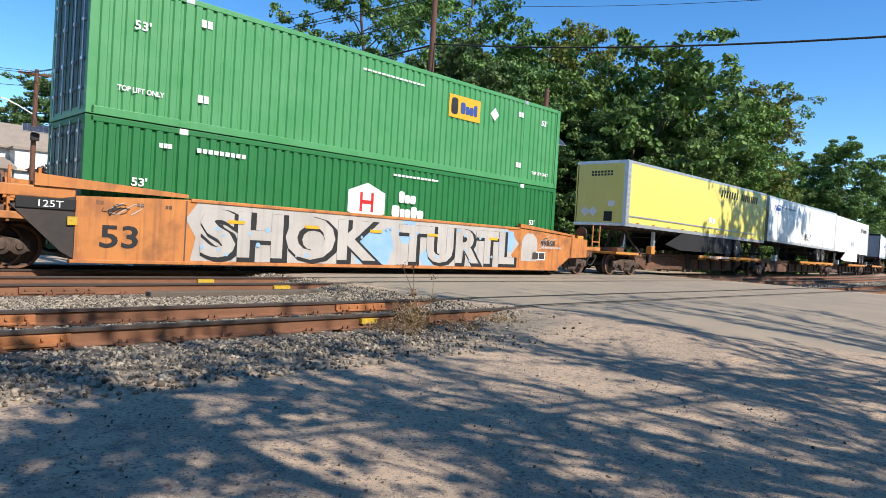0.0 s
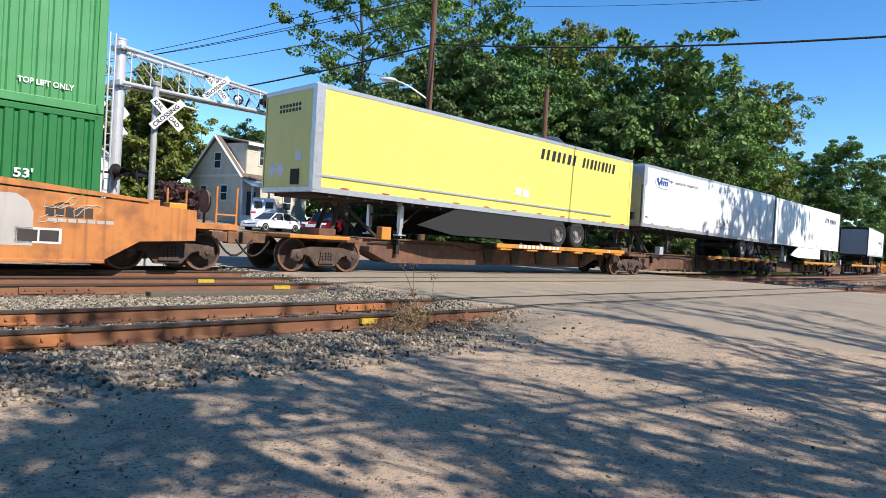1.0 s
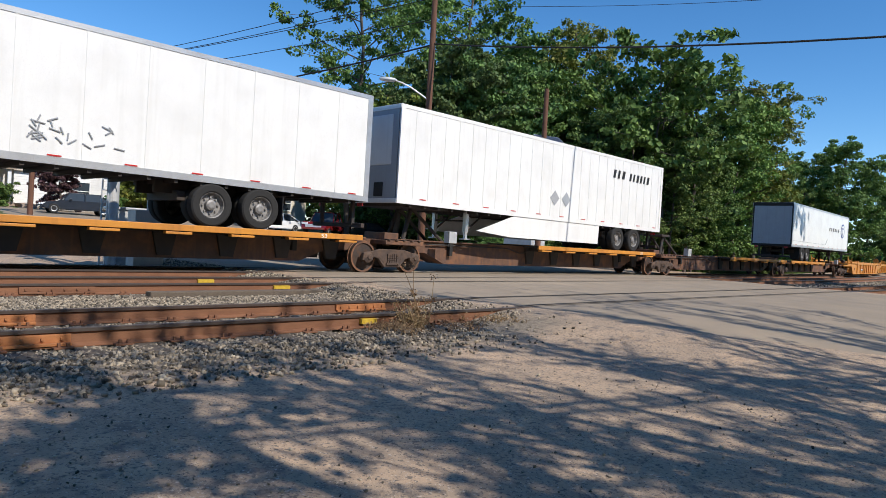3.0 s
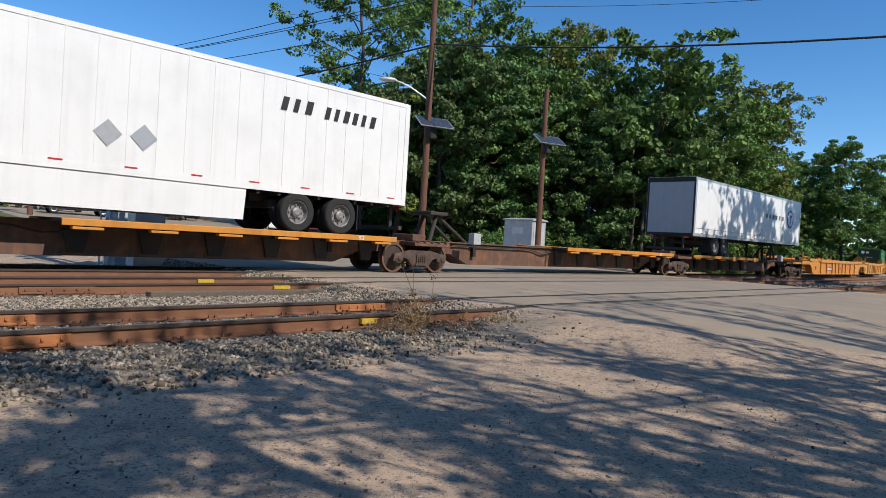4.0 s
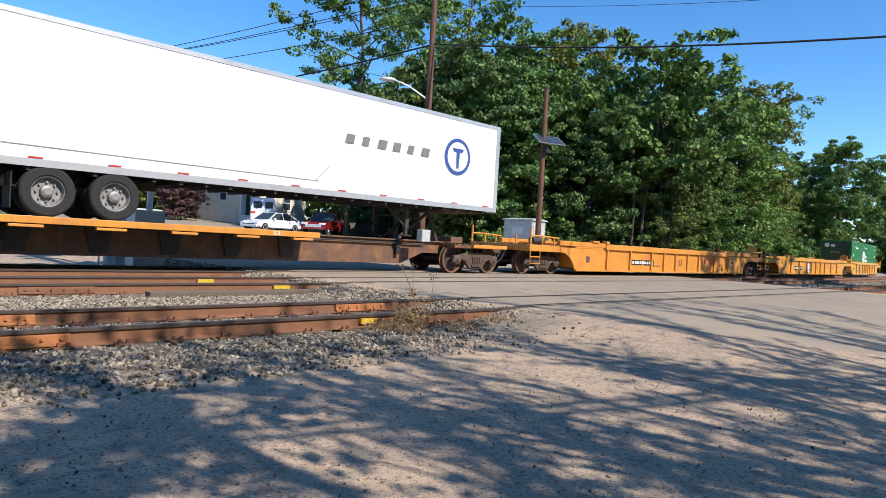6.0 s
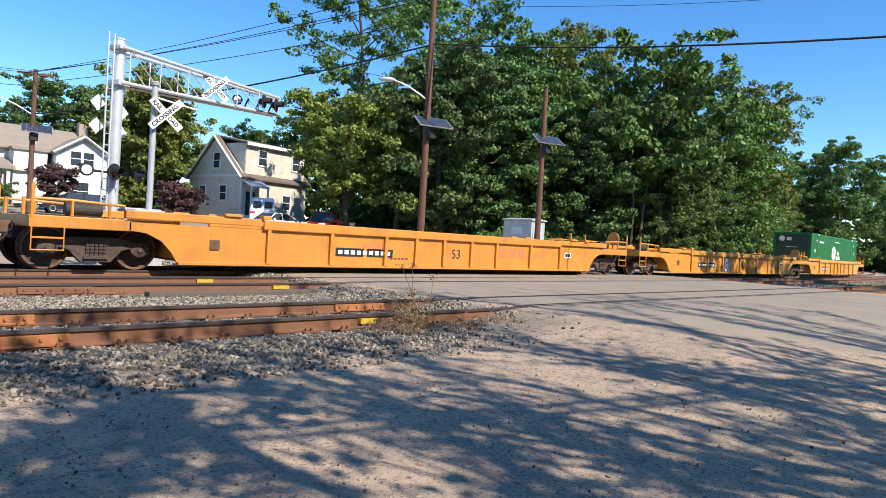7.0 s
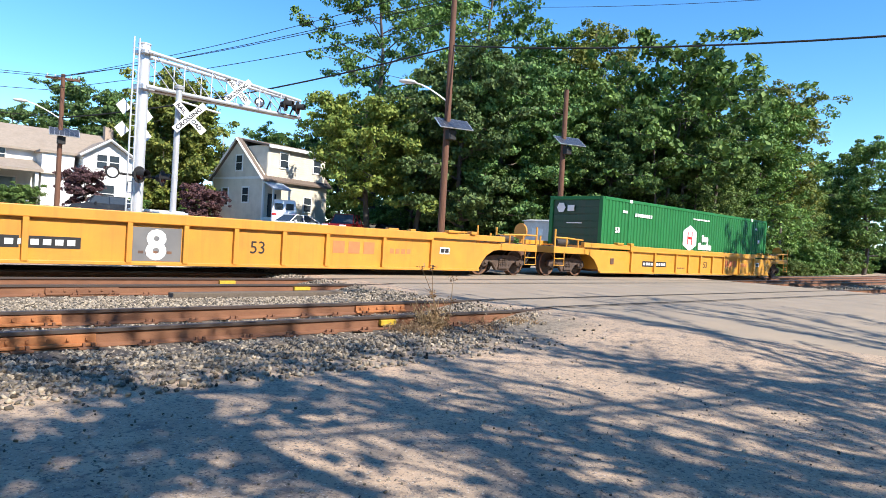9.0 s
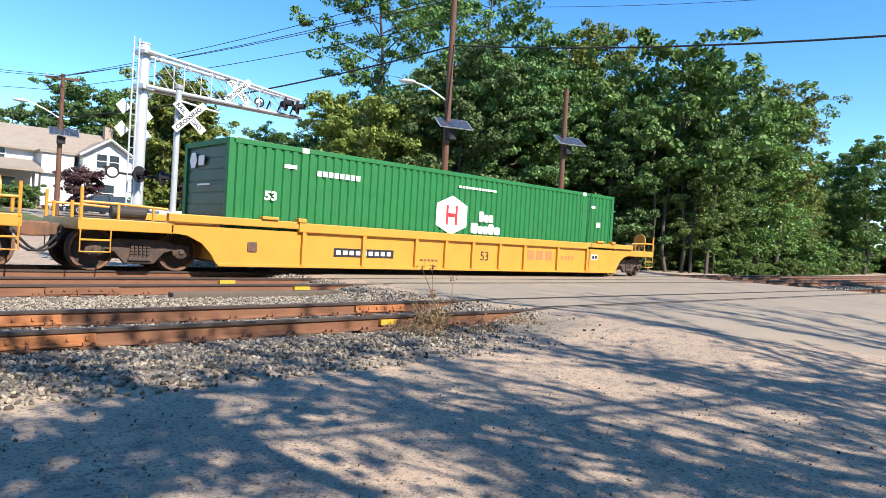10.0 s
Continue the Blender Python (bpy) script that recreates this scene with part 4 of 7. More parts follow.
def trailer(s0, paint, end_paint, label, wheels, nose, tilt, seams, dress, skirt=None, trim=None, top=4.97, length=16.12):
    """A box trailer. nose: -1 when its front is at the low-s end, +1 at the other. tilt: how much higher the nose's underside is."""
    t = empty("trailer", label, "semi-trailer", "trailers on the train")
    L, W = length, 2.59
    trim = trim or ALUMINIUM
    zl = 2.03 + (tilt if nose < 0 else -0.02)
    zr = 2.03 + (tilt if nose > 0 else -0.02)
    zt = top
    lean = (zr - zl) / L

    def low(x):
        return zl + lean * x

    for sgn in (-1, 1):
        y0, y1 = sgn * (W / 2), sgn * (W / 2 - 0.05)
        part("side_wall", slab(bmesh.new(), [(0.03, low(0) + 0.1), (L - 0.03, low(L) + 0.1), (L - 0.03, zt - 0.06), (0.03, zt - 0.06)], y0 - sgn * 0.012, y1), paint, t)
        part("bottom_rail", slab(bmesh.new(), [(0, low(0)), (L, low(L)), (L, low(L) + 0.15), (0, low(0) + 0.15)], y0, y1), trim, t)
        part("top_rail", slab(bmesh.new(), [(0, zt - 0.11), (L, zt - 0.11), (L, zt), (0, zt)], y0, y1), trim, t)
        for x0, x1 in ((0, 0.16), (L - 0.16, L)):
            part("corner_post", slab(bmesh.new(), [(x0, low(x0) + 0.15), (x1, low(x1) + 0.15), (x1, zt - 0.11), (x0, zt - 0.11)], y0 + sgn * 0.004, y1), trim if end_paint is not paint else paint, t)
        for x in seams:
            part("panel_seam", slab(bmesh.new(), [(x - 0.018, low(x) + 0.15), (x + 0.018, low(x) + 0.15), (x + 0.018, zt - 0.11), (x - 0.018, zt - 0.11)], y0 - sgn * 0.002, y0 - sgn * 0.013), paint, t)
        if sgn < 0:
            for x in spaced(0.9, L - 0.7, 1.45):
                part("reflector", slab(bmesh.new(), [(x, low(x) + 0.16), (x + 0.26, low(x + 0.26) + 0.16), (x + 0.26, low(x + 0.26) + 0.19), (x, low(x) + 0.19)], y0 - 0.006, y0), RED_MARK, t, "red reflector strip")
    part("roof", slab(bmesh.new(), [(0.02, zt - 0.05), (L - 0.02, zt - 0.05), (L - 0.02, zt + 0.01), (0.02, zt + 0.01)], -W / 2 + 0.04, W / 2 - 0.04), trim, t)
    bm = slab(bmesh.new(), [(0.03, low(0) + 0.02), (L - 0.03, low(L) + 0.02), (L - 0.03, low(L) + 0.12), (0.03, low(0) + 0.12)], -W / 2 + 0.05, W / 2 - 0.05)
    part("floor", bm, UNDER, t)
    for x in spaced(0.6, L - 0.6, 0.6):
        part("crossmember", box(bmesh.new(), x - 0.04, x + 0.04, -W / 2 + 0.06, W / 2 - 0.06, low(x) - 0.08, low(x) + 0.018), UNDER, t)
    for x, way in ((0, 1), (L, -1)):
        front = (way > 0) == (nose < 0)
        bm = slab(bmesh.new(), [(x, low(x) + 0.08), (x + way * 0.06, low(x) + 0.08), (x + way * 0.06, zt - 0.05), (x, zt - 0.05)], -W / 2 + 0.1, W / 2 - 0.1)
        part("nose_wall" if front else "rear_door", bm, end_paint, t)
        part("end_header", box(bmesh.new(), x - way * 0.015, x + way * 0.1, -W / 2 + 0.02, W / 2 - 0.02, zt - (0.13 if front else 0.24), zt, 0.015), trim if front else BLACK, t)
        part("end_sill", box(bmesh.new(), x - way * 0.015, x + way * 0.1, -W / 2 + 0.02, W / 2 - 0.02, low(x), low(x) + 0.14, 0.015), trim if front else BLACK, t)
        if not front:
            for y in (-W / 2 + 0.05, W / 2 - 0.05):
                part("end_frame", box(bmesh.new(), x - way * 0.012, x + way * 0.05, y - 0.045, y + 0.045, low(x) + 0.14, zt - 0.13, 0.01), BLACK, t)
            bm = bmesh.new()
            for y in (-0.75, 0.75):
                box(bm, x + way * 0.05, x + way * 0.15, y - 0.05, y + 0.05, 1.35, low(x) + 0.05, 0.01)
            box(bm, x, x + way * 0.12, -1.2, 1.2, 1.28, 1.40, 0.015)
            part("impact_guard", bm, UNDER, t)
            for y in (-0.95, 0.95):
                part("tail_lamp", box(bmesh.new(), x - way * 0.02, x + way * 0.02, y - 0.12, y + 0.12, low(x) - 0.12, low(x) - 0.02, 0.01), RED_MARK, t)
        else:
            part("socket_plate", box(bmesh.new(), x - way * 0.03, x, -0.62, -0.22, low(x) + 0.2, low(x) + 0.62, 0.012), BLACK, t)
    tyre, rim = tyre_meshes()
    for sx in wheels:
        x = sx - s0
        for y, turn in ((-1.295, 0), (1.295, 180)):
            w = shared("wheel", tyre, pose(x, y, 1.56, 0, 0, turn), t)
            shared("rim", rim, pose(0, 0, 0), w)
        part("axle", rod(bmesh.new(), (x, -1.0, 1.56), (x, 1.0, 1.56), 0.07), UNDER, t)
    wm = (wheels[0] + wheels[-1]) / 2 - s0
    bm = bmesh.new()
    for y in (-0.55, 0.55):
        box(bm, wm - 1.7, wm + 1.7, y - 0.07, y + 0.07, 1.78, low(wm) + 0.02, 0.015)
    for dx in (-1.2, -0.1, 1.1):
        box(bm, wm + dx - 0.1, wm + dx + 0.1, -0.9, 0.9, 1.62, 1.85, 0.02)
    part("bogie_frame", bm, UNDER, t)
    for dx in (-1.25 * nose,):
        for y in (-0.95, 0.95):
            part("mudflap", box(bmesh.new(), wm - nose * 1.25 - 0.012, wm - nose * 1.25 + 0.012, y - 0.3, y + 0.3, 1.2, 1.9), RUBBER, t)
    # landing legs
    lx = 3.55 if nose < 0 else L - 3.55
    for y in (-0.75, 0.75):
        bm = box(bmesh.new(), lx - 0.07, lx + 0.07, y - 0.07, y + 0.07, 1.35, low(lx) + 0.02, 0.01)
        box(bm, lx - 0.05, lx + 0.05, y - 0.05, y + 0.05, 1.15, 1.4, 0.008)
        box(bm, lx - 0.16, lx + 0.16, y - 0.12, y + 0.12, 1.12, 1.16, 0.008)
        part("landing_leg", bm, ALUMINIUM if skirt else UNDER, t)
    bm = bmesh.new()
    rod(bm, (lx, -0.75, 1.75), (lx, 0.75, 1.75), 0.03)
    rod(bm, (lx, -0.75, 1.4), (lx - nose * 0.9, -0.75, low(lx)), 0.03)
    rod(bm, (lx, 0.75, 1.4), (lx - nose * 0.9, 0.75, low(lx)), 0.03)
    part("leg_brace", bm, UNDER, t)
    part("coupling_plate", box(bmesh.new(), 0.3 if nose < 0 else L - 2.4, 2.4 if nose < 0 else L - 0.3, -1.1, 1.1, min(low(0), low(L)) - 0.06 + (tilt if nose else 0), min(low(0), low(L)) + 0.05 + tilt, 0.01), UNDER, t)
    if skirt:
        a, b, c, z0, mat, lab = skirt
        for sgn in (-1, 1):
            part("side_skirt", slab(bmesh.new(), [(a - s0, low(a - s0) - 0.62), (a - s0 + c, low(a - s0 + c)), (b - s0, low(b - s0)), (b - s0 - 0.05, z0), (a - s0 + c * 0.9, z0 + 0.02)], sgn * (W / 2 - 0.03), sgn * (W / 2 - 0.07)), mat, t, lab)
    dress(t, low)
    return ride(t, s0)


def dress_yellow(t, low):
    y = Y_FACE
    leaning(t, "company_name", 9.62, 11.95, 4.22, 4.60, y, BLACK_MARK, 7, "black company name as plain bars")
    leaning(t, "company_name", 12.3, 14.75, 4.22, 4.60, y, BLACK_MARK, 9)
    part("rub_rail", slab(bmesh.new(), [(0.1, low(0) + 0.42), (14.6, low(14.6) + 0.42), (14.6, low(14.6) + 0.48), (0.1, low(0) + 0.48)], y - 0.02, y + 0.01), ALUMINIUM, t)
    part("bright_post", box(bmesh.new(), 0.0, 0.26, y - 0.012, y + 0.02, low(0) + 0.05, 4.96, 0.01), ALUMINIUM, t, "bright metal corner sheet")
    bars(t, "sticker", 8.3, 8.62, 2.78, 3.05, y, WHITE_PAINT)
    bars(t, "sticker", 8.72, 9.06, 2.75, 3.02, y, WHITE_PAINT)
    for i in range(7):
        bars(t, "number_bar", 0.07, 0.19, 4.45 - i * 0.26, 4.6 - i * 0.26, y - 0.012, GREY_MARK)
    for z in (4.45, 4.32):
        bm = bmesh.new()
        for i in range(7):
            box(bm, -0.005, 0.002, -0.55 + i * 0.16, -0.44 + i * 0.16, z, z + 0.09)
        part("company_name", bm, BLACK_MARK, t)
    for y2 in (0.35, 0.75):
        bm = box(bmesh.new(), -0.006, 0.002, -0.16, 0.16, -0.16, 0.16)
        ob = part("placard", bm, WHITE_PAINT, t)
        ob.matrix_basis = pose(0, y2, 2.75, 45, 0, 0)
    part("notice_plate", box(bmesh.new(), -0.008, 0.0, -0.72, -0.40, 2.98, 3.22), WHITE_PAINT, t)
    for y2 in (-1.22,):
        part("corner_sheet", box(bmesh.new(), -0.012, 0.03, -1.3, -1.12, low(0) + 0.1, 4.96, 0.01), ALUMINIUM, t)


def dress_vitran_old(t, low):
    y = Y_FACE
    bm = bmesh.new()
    pts = [(1.82 + 0.80 * math.cos(a), y, 4.28 + 0.26 * math.sin(a)) for a in [i * math.pi / 16 for i in range(33)]]
    tube(bm, pts, 0.009, 5)
    part("company_mark", bm, GREY_MARK, t, "thin grey ellipse of the mark")
    bm = bmesh.new()
    slab(bm, [(1.12, 4.46), (1.32, 4.46), (1.42, 4.26), (1.58, 4.5), (2.3, 4.5), (2.3, 4.46), (1.68, 4.46), (1.46, 4.14), (1.36, 4.14)], y - 0.004, y + 0.001)
    for i, x in enumerate((1.56, 1.74, 1.92, 2.1)):
        slab(bm, [(x, 4.17), (x + 0.12, 4.17), (x + 0.17, 4.38), (x + 0.05, 4.38)], y - 0.004, y + 0.001)
    slab(bm, [(2.36, 4.40), (2.74, 4.40), (2.74, 4.45), (2.36, 4.45)], y - 0.004, y + 0.001)
    part("company_mark", bm, BLUE_MARK, t, "blue slanted company mark")
    bars(t, "slogan", 3.0, 4.1, 4.36, 4.46, y, GREY_MARK, 12, 0.4, "faded grey slogan as bars")
    bars(t, "slogan", 4.2, 5.4, 4.36, 4.46, y, GREY_MARK, 10, 0.4)
    bm = bmesh.new()
    for i in range(26):
        x, z = 7.85 + 1.6 * random.random(), 2.52 + 0.42 * random.random()
        a = random.uniform(0, 6.28)
        rod(bm, (x, y, z), (x + 0.22 * math.cos(a), y, z + 0.14 * math.sin(a)), 0.016, sides=5)
    part("graffiti", bm, GREY_MARK, t, "grey sprayed scribble")
    part("corner_sheet", box(bmesh.new(), -0.01, 0.3, y - 0.012, y + 0.02, 4.05, 4.96, 0.012), ALUMINIUM, t, "polished metal upper corner")
    part("corner_sheet", box(bmesh.new(), -0.012, 0.03, -1.3, -1.0, 4.05, 4.96, 0.01), ALUMINIUM, t)
    part("hose_box", box(bmesh.new(), -0.1, 0.0, -0.9, -0.6, low(0) + 0.3, low(0) + 0.62, 0.02), BLACK, t)
    for x in (0.75, 0.2):
        bars(t, "handle", 0.28, 0.55, 2.62, 2.66, y, GREY_MARK)


def dress_leasco(t, low):
    y = Y_FACE
    leaning(t, "company_name", 11.7, 12.75, 4.08, 4.42, y, BLACK_MARK, 3, "black company name as plain bars")
    leaning(t, "company_name", 13.0, 14.8, 4.06, 4.38, y, BLACK_MARK, 6)
    for x, m in ((7.72, GREY_MARK), (8.45, DARK_SHADE_DOOR)):
        ob = part("placard", box(bmesh.new(), -0.2, 0.2, -0.004, 0.001, -0.2, 0.2), m, t, "diamond placard")
        ob.matrix_basis = pose(x, y, 2.88, 0, 45, 0)
    part("cooling_unit", box(bmesh.new(), -0.02, 0.12, -0.95, 0.1, 3.2, 4.7, 0.04), WHITE_PANEL, t)


def dress_vitran(t, low):
    y = Y_FACE
    leaning(t, "company_name", 9.75, 13.1, 3.54, 3.80, y, DARK_SPRAY, 6, "grey company name as plain bars")
    bm = lathe(bmesh.new(), [(0.0, 0.58), (0.006, 0.58)], (0, 0, 0), "y", 28)
    ob = part("company_mark", bm, BLUE_MARK, t, "dark blue round mark")
    ob.matrix_basis = pose(14.12, y - 0.006, 3.72)
    bm = lathe(bmesh.new(), [(0.0, 0.46), (0.006, 0.46)], (0, 0, 0), "y", 28)
    ob = part("company_mark", bm, WHITE_PANEL, t)
    ob.matrix_basis = pose(14.12, y - 0.010, 3.72)
    bm = slab(bmesh.new(), [(13.85, 3.98), (14.39, 3.98), (14.30, 3.85), (14.2, 3.85), (14.17, 3.35), (14.07, 3.35), (14.04, 3.85), (13.94, 3.85)], y - 0.017, y - 0.011)
    part("company_mark", bm, BLUE_MARK, t)
    for y2 in (-0.7, 0.7):
        bm = bmesh.new()
        box(bm, -0.012, 0.0, -0.19, 0.19, -0.19, 0.19)
        ob = part("placard", bm, GREY_MARK, t)
        ob.matrix_basis = pose(-0.004, y2, 2.5, 45, 0, 0)
    bars(t, "scuff_line", 0.3, 9.0, 2.42, 2.435, y, GREY_MARK)
    rod_bm = rod(bmesh.new(), (8.9, y, 2.45), (9.3, y, 2.85), 0.015)
    part("scratch", rod_bm, GREY_MARK, t)


# ---------------------------------------------------------------- the train's consist, by place on the line at the start
lower = container("container", 0.34, GREEN, "dark green corrugated container in an orange well car", "green containers", 2.86)
hexagon(lower, 7.28, 2.0, 1.3, 1.08, Y_FACE - 0.002)
blobs(lower, "company_name", [(8.45, 2.08, 2.42, (0.22, 0.2, 0.22)), (8.2, 1.66, 2.0, (0.3, 0.18, 0.22, 0.24, 0.26))], Y_FACE - 0.002, WHITE_PAINT, "white company name as rounded shapes")
bars(lower, "number_bar", 2.35, 3.55, 2.72, 2.82, Y_FACE - 0.002, WHITE_PAINT, 9, 0.35)
bars(lower, "stencil", 8.2, 10.0, 2.84, 2.90, Y_FACE - 0.002, WHITE_PAINT, 12, 0.3)
bars(lower, "stencil", 1.5, 1.78, 2.72, 2.82, Y_FACE - 0.002, WHITE_PAINT, 3, 0.2)
letters("size_mark", "53'", 0.24, on_side(0.95, Y_FACE - 0.004, 1.84), WHITE_PAINT, lower, width=1.2, bold=0.006)
letters("size_mark", "53'", 0.24, on_side(14.6, Y_FACE - 0.004, 1.8), WHITE_PAINT, lower, width=1.2, bold=0.006)
ride(lower, 4.22)
upper = container("container", 3.225, GREEN_PALE, "lighter green corrugated container stacked on another", "green containers", 2.89)
part("logo_panel", box(bmesh.new(), 10.28, 11.72, Y_FACE - 0.004, Y_FACE, 4.93, 5.64), AMBER, upper, "orange company panel")
blobs(upper, "company_mark", [(10.38, 5.03, 5.55, (0.3,))], Y_FACE - 0.008, BLACK_MARK, "black block on the orange panel")
blobs(upper, "company_mark", [(10.8, 5.1, 5.46, (0.22, 0.16, 0.2, 0.16))], Y_FACE - 0.008, BLUE_MARK, "blue blocks on the orange panel")
ob = part("placard", box(bmesh.new(), -0.15, 0.15, -0.004, 0.001, -0.15, 0.15), WHITE_PAINT, upper)
ob.matrix_basis = pose(12.45, Y_FACE - 0.002, 5.35, 0, 45, 0)
letters("size_mark", "53'", 0.26, on_side(0.86, Y_FACE - 0.004, 5.14), WHITE_PAINT, upper, width=1.15, bold=0.006)
letters("lift_mark", "TOP LIFT ONLY", 0.15, on_side(0.58, Y_FACE - 0.004, 3.8), WHITE_PAINT, upper, width=0.92, bold=0.004)
letters("lift_mark", "TOP LIFT ONLY", 0.15, on_side(14.6, Y_FACE - 0.004, 3.6), WHITE_PAINT, upper, width=0.92, bold=0.004)
letters("size_mark", "53'", 0.26, on_side(15.0, Y_FACE - 0.004, 5.4), WHITE_PAINT, upper, width=1.15, bold=0.006)
for x, z in ((2.3, 5.55), (2.3, 3.85), (13.7, 3.75), (13.7, 5.5)):
    bars(upper, "stencil", x, x + 0.26, z, z + 0.17, Y_FACE - 0.002, WHITE_PAINT, 2, 0.2)
bars(upper, "stencil", 6.9, 9.2, 5.62, 5.67, Y_FACE - 0.002, WHITE_PAINT, 14, 0.3)
ride(upper, 4.22)
for s, tag in ((4.1, True), (-15.8, False)):
    orange_well(s, tag)

SPINE = (26.2, 42.35, 60.0, 76.8, 94.15, 110.5)
DECKS = ((33.0, 41.4), (49.9, 58.7), (66.8, 75.6), (84.3, 93.1), (95.3, 104.1))
HITCHES = ((27.0, 2.12), (43.6, 2.18), (61.2, 2.15), (78.0, 2.0), (109.0, 2.08))
for i in range(5):
    spine_car(SPINE[i], SPINE[i + 1], DECKS[i], i, first=i == 0, last=i == 4, hitch_at=HITCHES[i])

trailer(25.49, YELLOW_TRAILER, YELLOW_TRAILER, "bright yellow box trailer with black side skirts", (36.5, 37.75), -1, 0.10, (), dress_yellow,
        skirt=(29.3, 36.3, 1.7, 1.22, BLACK, "black side skirt"))
trailer(42.66, WHITE_PANEL, ALUMINIUM, "white box trailer with a blue company mark", (54.25, 55.5), -1, 0.17, spaced(1.35, 15.0, 1.22), dress_vitran_old)
trailer(59.84, WHITE_PANEL, DARK_SHADE_DOOR, "white ribbed box trailer with pale side skirts", (72.2, 73.55), -1, 0.04, spaced(0.62, 15.6, 0.62), dress_leasco,
        skirt=(63.4, 70.75, 1.9, 1.28, WHITE_PANEL, "dusty white side skirt"), trim=WHITE_PANEL, length=15.98)
trailer(94.97, WHITE_PANEL, DARK_SHADE_DOOR, "white box trailer with a grey name and round mark", (97.7, 98.95), 1, 0.07, (), dress_vitran)

well_car("well_car", 115.83, YELLOW_AMBER, "amber yellow empty well car with ribbed sides", car_marks(4.2, thin_tag))
well_car("well_car", 139.2, YELLOW_CAR, "yellow empty well car with a grey sprayed patch", car_marks(3.0, spray_tag))
well_car("well_car", 162.45, YELLOW_BRIGHT, "bright yellow well car carrying a green container", car_marks(3.1, no_extra))
box53 = container("container", 0.32, GREEN, "dark green corrugated container in a yellow well car", "green containers", 2.86, shut_doors=True)
hexagon(box53, 7.25, 1.85, 1.3, 1.2, Y_FACE - 0.002)
blobs(box53, "company_name", [(8.45, 1.72, 2.06, (0.22, 0.2, 0.22)), (8.1, 1.34, 1.68, (0.32, 0.2, 0.24, 0.26, 0.3))], Y_FACE - 0.002, WHITE_PAINT, "white company name as rounded shapes")
bars(box53, "number_bar", 2.4, 3.75, 2.52, 2.66, Y_FACE - 0.002, WHITE_PAINT, 8, 0.3)
bars(box53, "stencil", 7.5, 9.2, 2.72, 2.79, Y_FACE - 0.002, WHITE_PAINT, 12, 0.3)
letters("size_mark", "53", 0.30, on_side(0.95, Y_FACE - 0.004, 1.80), WHITE_PAINT, box53, width=1.15, bold=0.012)
for x, z, w, h in ((1.45, 2.62, 0.35, 0.1), (14.6, 2.62, 0.25, 0.1), (15.0, 1.9, 0.25, 0.2)):
    bars(box53, "stencil", x, x + w, z, z + h, Y_FACE - 0.002, WHITE_PAINT, 2, 0.1)
part("company_mark", lathe(bmesh.new(), [(-0.012, 0.22), (0.0, 0.22)], (0, 0.7, 2.72), "x", 6), WHITE_PAINT, box53)
part("company_mark", box(bmesh.new(), -0.012, 0.0, 0.05, 0.38, 2.58, 2.82), WHITE_PAINT, box53)
part("stencil", box(bmesh.new(), -0.012, 0.0, -0.35, 0.4, 2.08, 2.12), WHITE_PAINT, box53)
ride(box53, 162.62)

# ---------------------------------------------------------------- crossing gear
SILVER = material("silver_painted_steel", (0.66, 0.67, 0.68), (0.56, 0.57, 0.58), 0.45, 0.35, grain=4, bump=0.06, dirt=(0.35, 0.34, 0.32), dirt_amount=0.25, streak=0.2)
LENS_RED = material("dark_red_lens", (0.10, 0.008, 0.008), (0.07, 0.006, 0.006), 0.12, bump=0.0)
# sky and sun reflection put into the pale colour; headlights use it too
LENS_PALE = material("pale_lens_with_reflection", (0.82, 0.84, 0.85), (0.74, 0.77, 0.8), 0.2, bump=0.0)
SOLAR = material("blue_solar_cells", (0.035, 0.042, 0.06), (0.05, 0.058, 0.075), 0.3, 0.0, grain=14, bump=0.0, rough_var=0.04)
SIGN_WHITE = material("white_sign_sheet", (0.78, 0.78, 0.76), (0.72, 0.72, 0.70), 0.45, grain=6, bump=0.03, dirt=(0.45, 0.43, 0.4), dirt_amount=0.2)


def crossbuck(parent, m, blade=1.6):
    """Two crossed white blades with black words, on a plane that looks towards -y of m."""
    w = blade * 0.185
    for turn, text, lift in ((-45, "CROSSING", 0.0), (45, "RAIL    ROAD", 0.012)):
        bm = box(bmesh.new(), -blade / 2, blade / 2, -0.006 + lift, 0.006 + lift, -w / 2, w / 2)
        b = part("blade", bm, SIGN_WHITE, parent, "white sign blade with black letters")
        b.matrix_basis = m @ pose(0, 0, 0, 0, turn, 0)
        letters("lettering", text, w * 0.78, on_side(-blade * 0.44, -0.007 + lift, -w * 0.27), BLACK_MARK, b, depth=0.002, width=blade * 0.88 / (w * 0.78 * (5.3 if turn < 0 else 6.3)), bold=0.004)


